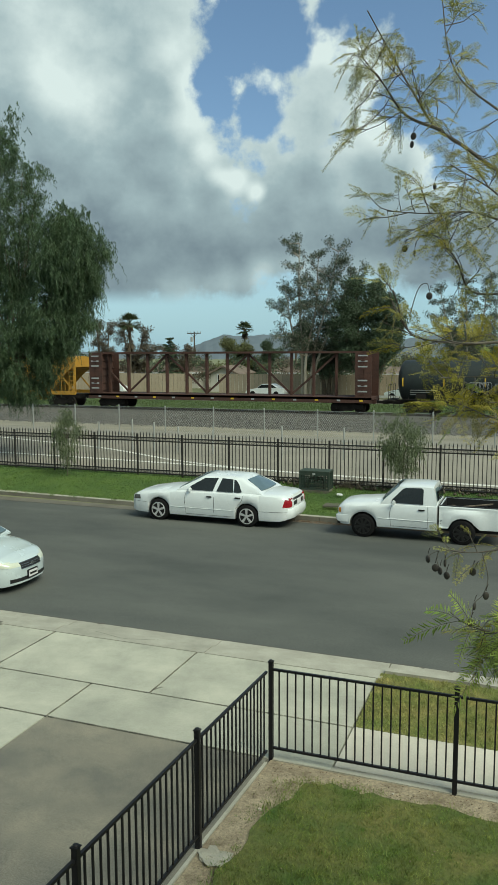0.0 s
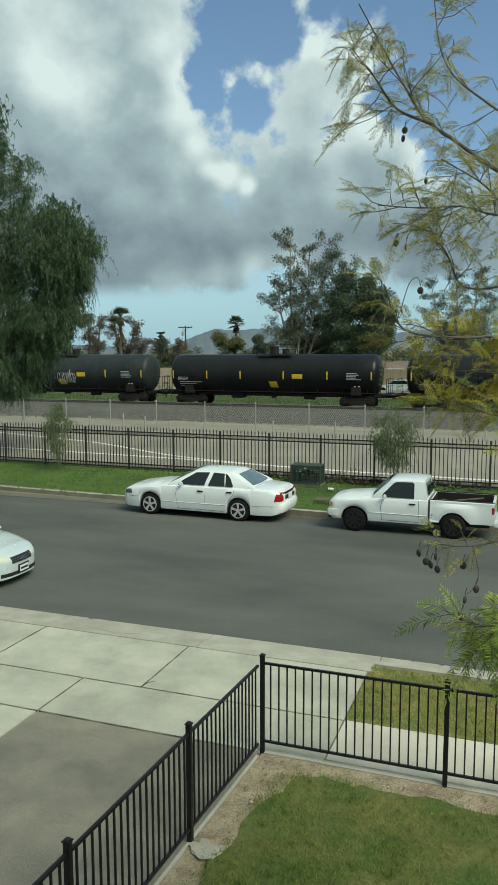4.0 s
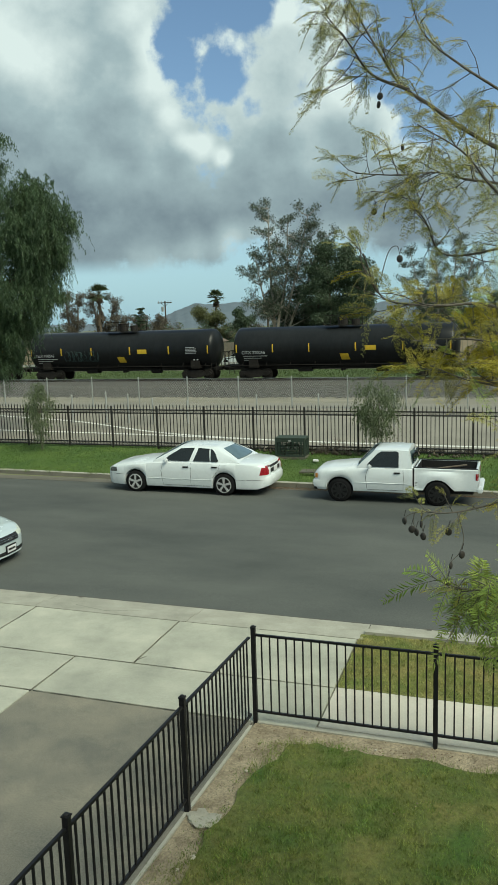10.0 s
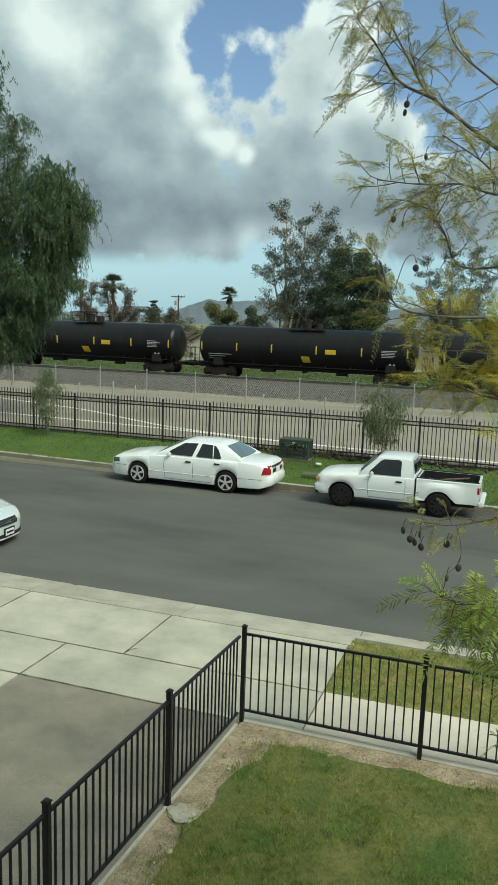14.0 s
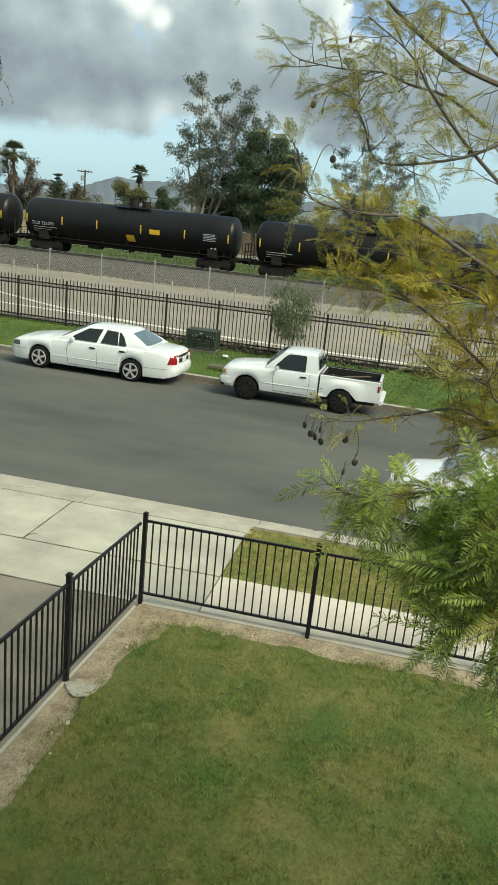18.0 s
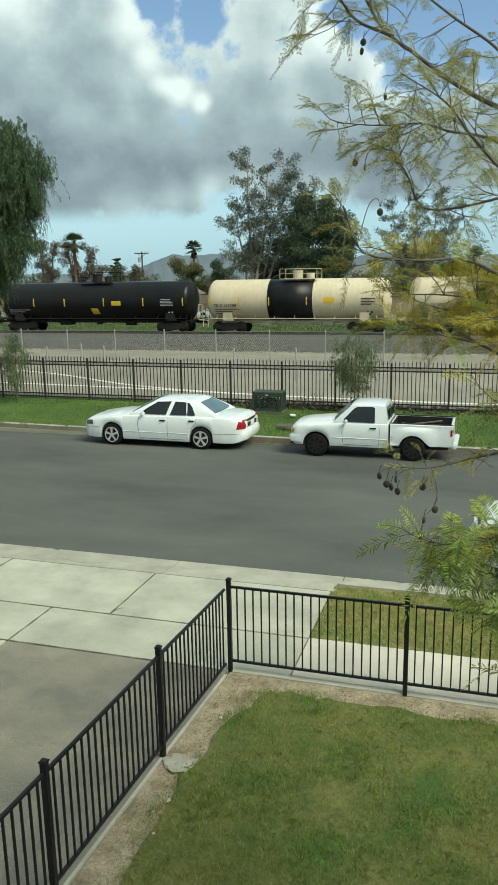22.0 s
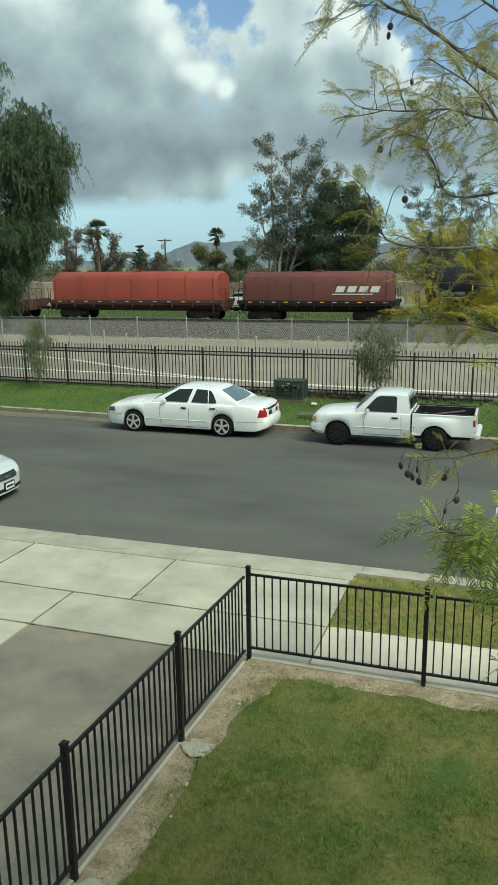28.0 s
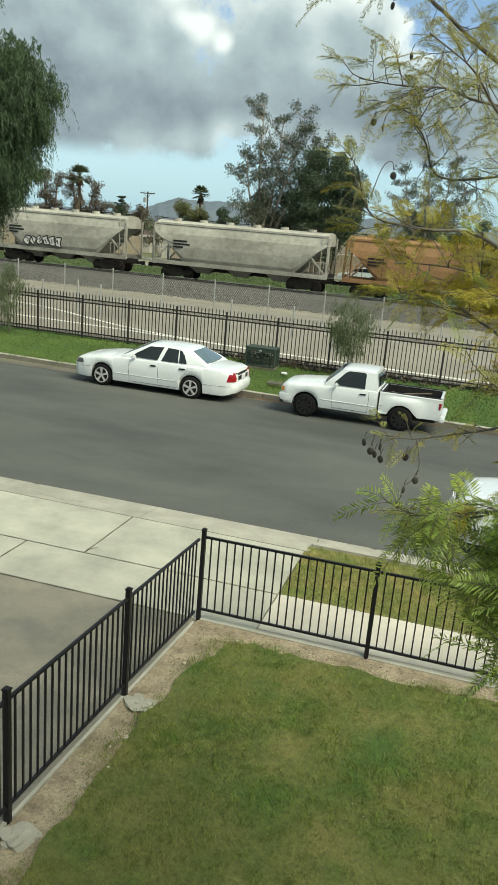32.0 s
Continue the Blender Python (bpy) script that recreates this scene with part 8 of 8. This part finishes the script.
def chips(name, pts, smin, smax, material, seed, flat=0.5):
    """Small angular stones or crumbs: six-cornered, joined."""
    rng = np.random.default_rng(seed)
    p = np.asarray(pts)
    n = len(p)
    s = rng.uniform(smin, smax, (n, 1))
    base = np.array([[1, 0, 0], [-1, 0, 0], [0, 1, 0], [0, -1, 0], [0, 0, flat], [0, 0, -flat]])
    a = rng.uniform(0, 6.28, n)
    co = np.empty((n, 6, 3))
    for k in range(6):
        b = base[k] * rng.uniform(0.6, 1.2, (n, 1))
        co[:, k, 0] = b[:, 0] * np.cos(a) - b[:, 1] * np.sin(a)
        co[:, k, 1] = b[:, 0] * np.sin(a) + b[:, 1] * np.cos(a)
        co[:, k, 2] = b[:, 2]
    co = co * s[:, None, :] + p[:, None, :]
    tri = np.array([[0, 2, 4], [2, 1, 4], [1, 3, 4], [3, 0, 4], [2, 0, 5], [1, 2, 5], [3, 1, 5], [0, 3, 5]])
    idx = (tri[None] + 6 * np.arange(n)[:, None, None]).reshape(-1).astype(np.int32)
    me = bpy.data.meshes.new(name)
    me.vertices.add(6 * n)
    me.vertices.foreach_set("co", co.astype(np.float32).ravel())
    me.loops.add(len(idx))
    me.loops.foreach_set("vertex_index", idx)
    m = len(idx) // 3
    me.polygons.add(m)
    me.polygons.foreach_set("loop_start", np.arange(0, 3 * m, 3, dtype=np.int32))
    me.polygons.foreach_set("loop_total", np.full(m, 3, dtype=np.int32))
    me.materials.append(material)
    me.update(calc_edges=True)
    return tagged(new(name, me), kind="stuff")


def bed_keep(p):
    return ((p[:, 0] < -2.35) & (p[:, 0] > -2.86 - 0.045 * (8.38 - p[:, 1]) + 0.1)) | (p[:, 1] > 7.85)


M_PEBBLE = mat("pebble", (0.29, 0.235, 0.17), 0.95, vary=0.2, scale=9, fine=60, island=True)
M_LITTER = mat("leaf_litter", (0.17, 0.105, 0.06), 0.95, vary=0.25, scale=9, fine=60, island=True)
pts = scatter(7000, -3.1, 4.0, 2.6, 8.25, bed_keep)
tagged(chips("soil_crumbs", pts, 0.003, 0.011, M_PEBBLE, 1), "small pebbles and crumbs of dry soil", "pebbles")
pts = scatter(380, -2.75, 0.5, 7.75, 8.32)
pts[:, 2] += 0.004
tagged(chips("leaf_litter", pts, 0.004, 0.013, M_LITTER, 7, 0.25), "dry brown leaf crumbs on the soil at the fence", "leaf litter")
pts = scatter(160, -2.80, -2.45, 2.6, 8.2)
pts[:, 2] += 0.004
tagged(chips("soil_clods", pts, 0.006, 0.016, M_PEBBLE, 8, 0.5), "pale clods and stones along the side fence", "pebbles")
pts = scatter(40, -2.3, 3.6, 3.0, 7.8)
pts[:, 2] += 0.035
tagged(chips("dry_twigs", pts, 0.006, 0.014, M_PEBBLE, 9, 0.15), "pale dry leaf bits lying on the lawn", "leaf litter")
pts = scatter(26000, -44, 12, 43.3, 53.9, lambda p: p[:, 1] > 43.3 + 1.6 * grng.random(len(p)) ** 1.5)
pts[:, 2] += 0.02
tagged(chips("ballast_stones", pts, 0.035, 0.10, M_STONE, 2), "loose grey ballast stones", "ballast")
pts = scatter(2600, -7.5, 3.0, 21.9, 22.36)
pts[:, 2] = -0.205
tagged(chips("gutter_litter", pts, 0.01, 0.04, M_LITTER, 3, 0.3), "brown fallen leaves lying in the far gutter", "leaf litter")
pts = scatter(500, -25, -7.5, 22.0, 22.4)
pts[:, 2] = -0.21
tagged(chips("gutter_dirt", pts, 0.01, 0.03, M_LITTER, 4, 0.3), "dirt gathered in the far gutter", "leaf litter")
pts = scatter(420, -9, 3, 26.2, 27.2)
pts[:, 2] += 0.05
tagged(chips("fence_weeds", pts, 0.03, 0.10, M_LBROWN, 5, 1.2), "dry brown weeds at the iron fence", "weeds")


shrub = thing("dry_shrub", pose(-5.55, 26.32, zg(26.32)), "low reddish-brown dry shrub growing through the iron fence", "shrub")
rd = random.Random(52)
bm, tips = bmesh.new(), []
for k in range(46):
    x = rd.uniform(-0.75, 0.75)
    bp = branch(rd, (x, rd.uniform(-0.12, 0.12), -0.03), (rd.uniform(-0.5, 0.5), rd.uniform(-0.4, 0.4), 1), rd.uniform(0.2, 0.62) * (1.1 - 0.5 * abs(x)), 0.3, 4)
    b_tube(bm, bp, [0.008, 0.007, 0.006, 0.005, 0.003], n=4)
    tips += [tuple(q) for q in bp[1:]]
part("stems", bm, M_BARK, shrub)
leaf_cloud("leaves", tips, 9, 0.09, 0.022, M_LBROWN, shrub, 53)


def lump(name, x, y, r, h, material, label, seed):
    rd = random.Random(seed)
    bm = bmesh.new()
    bmesh.ops.create_icosphere(bm, subdivisions=3, radius=1)
    for v in bm.verts:
        k = 1 + 0.22 * noise.noise(v.co * 1.7 + Vector((seed, 0, 0))) * (2.2 if h > r * 0.2 else 3.2) + 0.16 * noise.noise(v.co * 4.5)
        v.co = Vector((v.co.x * r * k, v.co.y * r * 0.75 * k, max(v.co.z, -0.4) * h * k))
    t = thing(name, pose(x, y, zg(y) + h * 0.15, 0, 0, rd.uniform(0, 180)), label, "stone" if "stone" in name else "footing")
    part("lump", bm, material, t)


lump("concrete_footing", -2.74, 6.36, 0.17, 0.03, M_CURB, "rough spilled concrete round the fence post", 2)
lump("concrete_footing", -2.86, 4.34, 0.17, 0.03, M_CURB, "rough spilled concrete round the fence post", 3)
for i, (x, y, r) in enumerate(((-2.62, 5.80, 0.035), (-2.58, 5.35, 0.022), (-2.70, 5.62, 0.018), (-2.66, 5.05, 0.02), (-2.55, 6.9, 0.018), (-2.60, 7.3, 0.022), (-2.2, 8.05, 0.02), (-1.3, 8.12, 0.016))):
    lump("loose_stone", x, y, r, r * 0.7, M_ROCK, "small pale stone lying on the bare soil", i + 10)

# ---- cracks, seams and stains ----
def ribbon(name, pts, wmin, wmax, material, label, category, seed, lift=0.010, step=0.05):
    """A ragged dark line along points on the ground."""
    rd = random.Random(seed)
    V, F = [], []
    P = [Vector(p) for p in pts]
    k = 0
    for a, b in zip(P, P[1:]):
        n = max(int((b - a).length / step), 2)
        nrm = Vector((-(b - a).y, (b - a).x)).normalized()
        for i in range(n):
            c = a + (b - a) * i / n + nrm * 0.010 * noise.noise((k * 0.13, seed, 0))
            w = wmin + (wmax - wmin) * max(0.0, noise.noise((k * 0.21, seed, 5)) + 0.35)
            for s in (-1, 1):
                q = c + nrm * s * w * rd.uniform(0.7, 1.2) / 2
                V.append((q.x, q.y, zg(q.y) + lift))
            if k:
                F.append((2 * k - 2, 2 * k - 1, 2 * k + 1, 2 * k))
            k += 1
    return tagged(mesh_ob(name, V, F, material), label, category, kind="structure")


SEAM = "dark dirt and weeds caught in the slab joint"
for i, pts in enumerate(([(-13.9, 9.52), (-2.1, 9.52)], [(-13.9, 8.36), (-2.95, 8.36)], [(-10.9, 9.53), (-10.9, 11.24)], [(-7.93, 9.53), (-7.93, 11.24)], [(JX, 9.53), (JX, 11.24)], [(-6.10, 8.37), (-6.10, 9.51)], [(-8.75, 8.37), (-8.75, 9.51)], [(-11.2, 8.37), (-11.2, 9.51)])):
    ribbon("joint_dirt", pts, 0.004, 0.018, M_JOINT, SEAM, "joint", i)
ribbon("gutter_seam", [(-30, 12.065), (14, 12.065)], 0.02, 0.085, M_JOINT, "dark seam between the gutter and the asphalt", "seam", 21, 0.006)
ribbon("gutter_seam", [(-36, 21.97), (10, 21.97)], 0.02, 0.08, M_JOINT, "dark seam between the far gutter and the asphalt", "seam", 22, 0.006)
ribbon("slab_crack", [(-5.12, 9.62), (-5.05, 9.75), (-4.98, 9.78)], 0.01, 0.03, M_JOINT, "short crack in the concrete", "crack", 23)
ribbon("slab_crack", [(-7.3, 11.5), (-6.6, 11.35), (-5.9, 11.52)], 0.004, 0.012, M_JOINT, "short crack in the concrete", "crack", 24)


def stain(x, y, rx, ry, material, label, seed, lift=0.006, name="road_stain"):
    V, F = [], []
    for i in range(40):
        a = 2 * math.pi * i / 40
        k = 1 + 0.45 * noise.noise((math.cos(a) * 1.6, math.sin(a) * 1.6, seed)) + 0.25 * noise.noise((math.cos(a) * 5, math.sin(a) * 5, seed))
        for f in (1.0, 0.5):
            qx, qy = x + rx * k * f * math.cos(a), y + ry * k * f * math.sin(a)
            V.append((qx, qy, zg(qy) + lift))
    V.append((x, y, zg(y) + lift))
    for i in range(40):
        j = (i + 1) % 40
        F += [(2 * i, 2 * j, 2 * j + 1, 2 * i + 1), (2 * i + 1, 2 * j + 1, 80)]
    tagged(mesh_ob(name, V, F, material), label, "stain", kind="structure")


M_DAMP = mat("damp_stain", (0.150, 0.142, 0.112), 0.85, vary=0.2, scale=3, fine=50, bump=0.003, col2=(0.105, 0.100, 0.08))
stain(-9.5, 11.2, 0.42, 0.16, M_DAMP, "damp stain at the driveway's foot", 31, 0.012)

# ---- what moves ----
def gone(t):
    """Metres that the train has run at t seconds: it slowly gains speed."""
    return 13.248 * t + 0.06097 * t * t


def motions():
    for car, u in TRAIN:
        walk(car, [(t, pose(u - gone(t), RAIL_Y, RAIL_Z)) for t in range(33)])


motions()
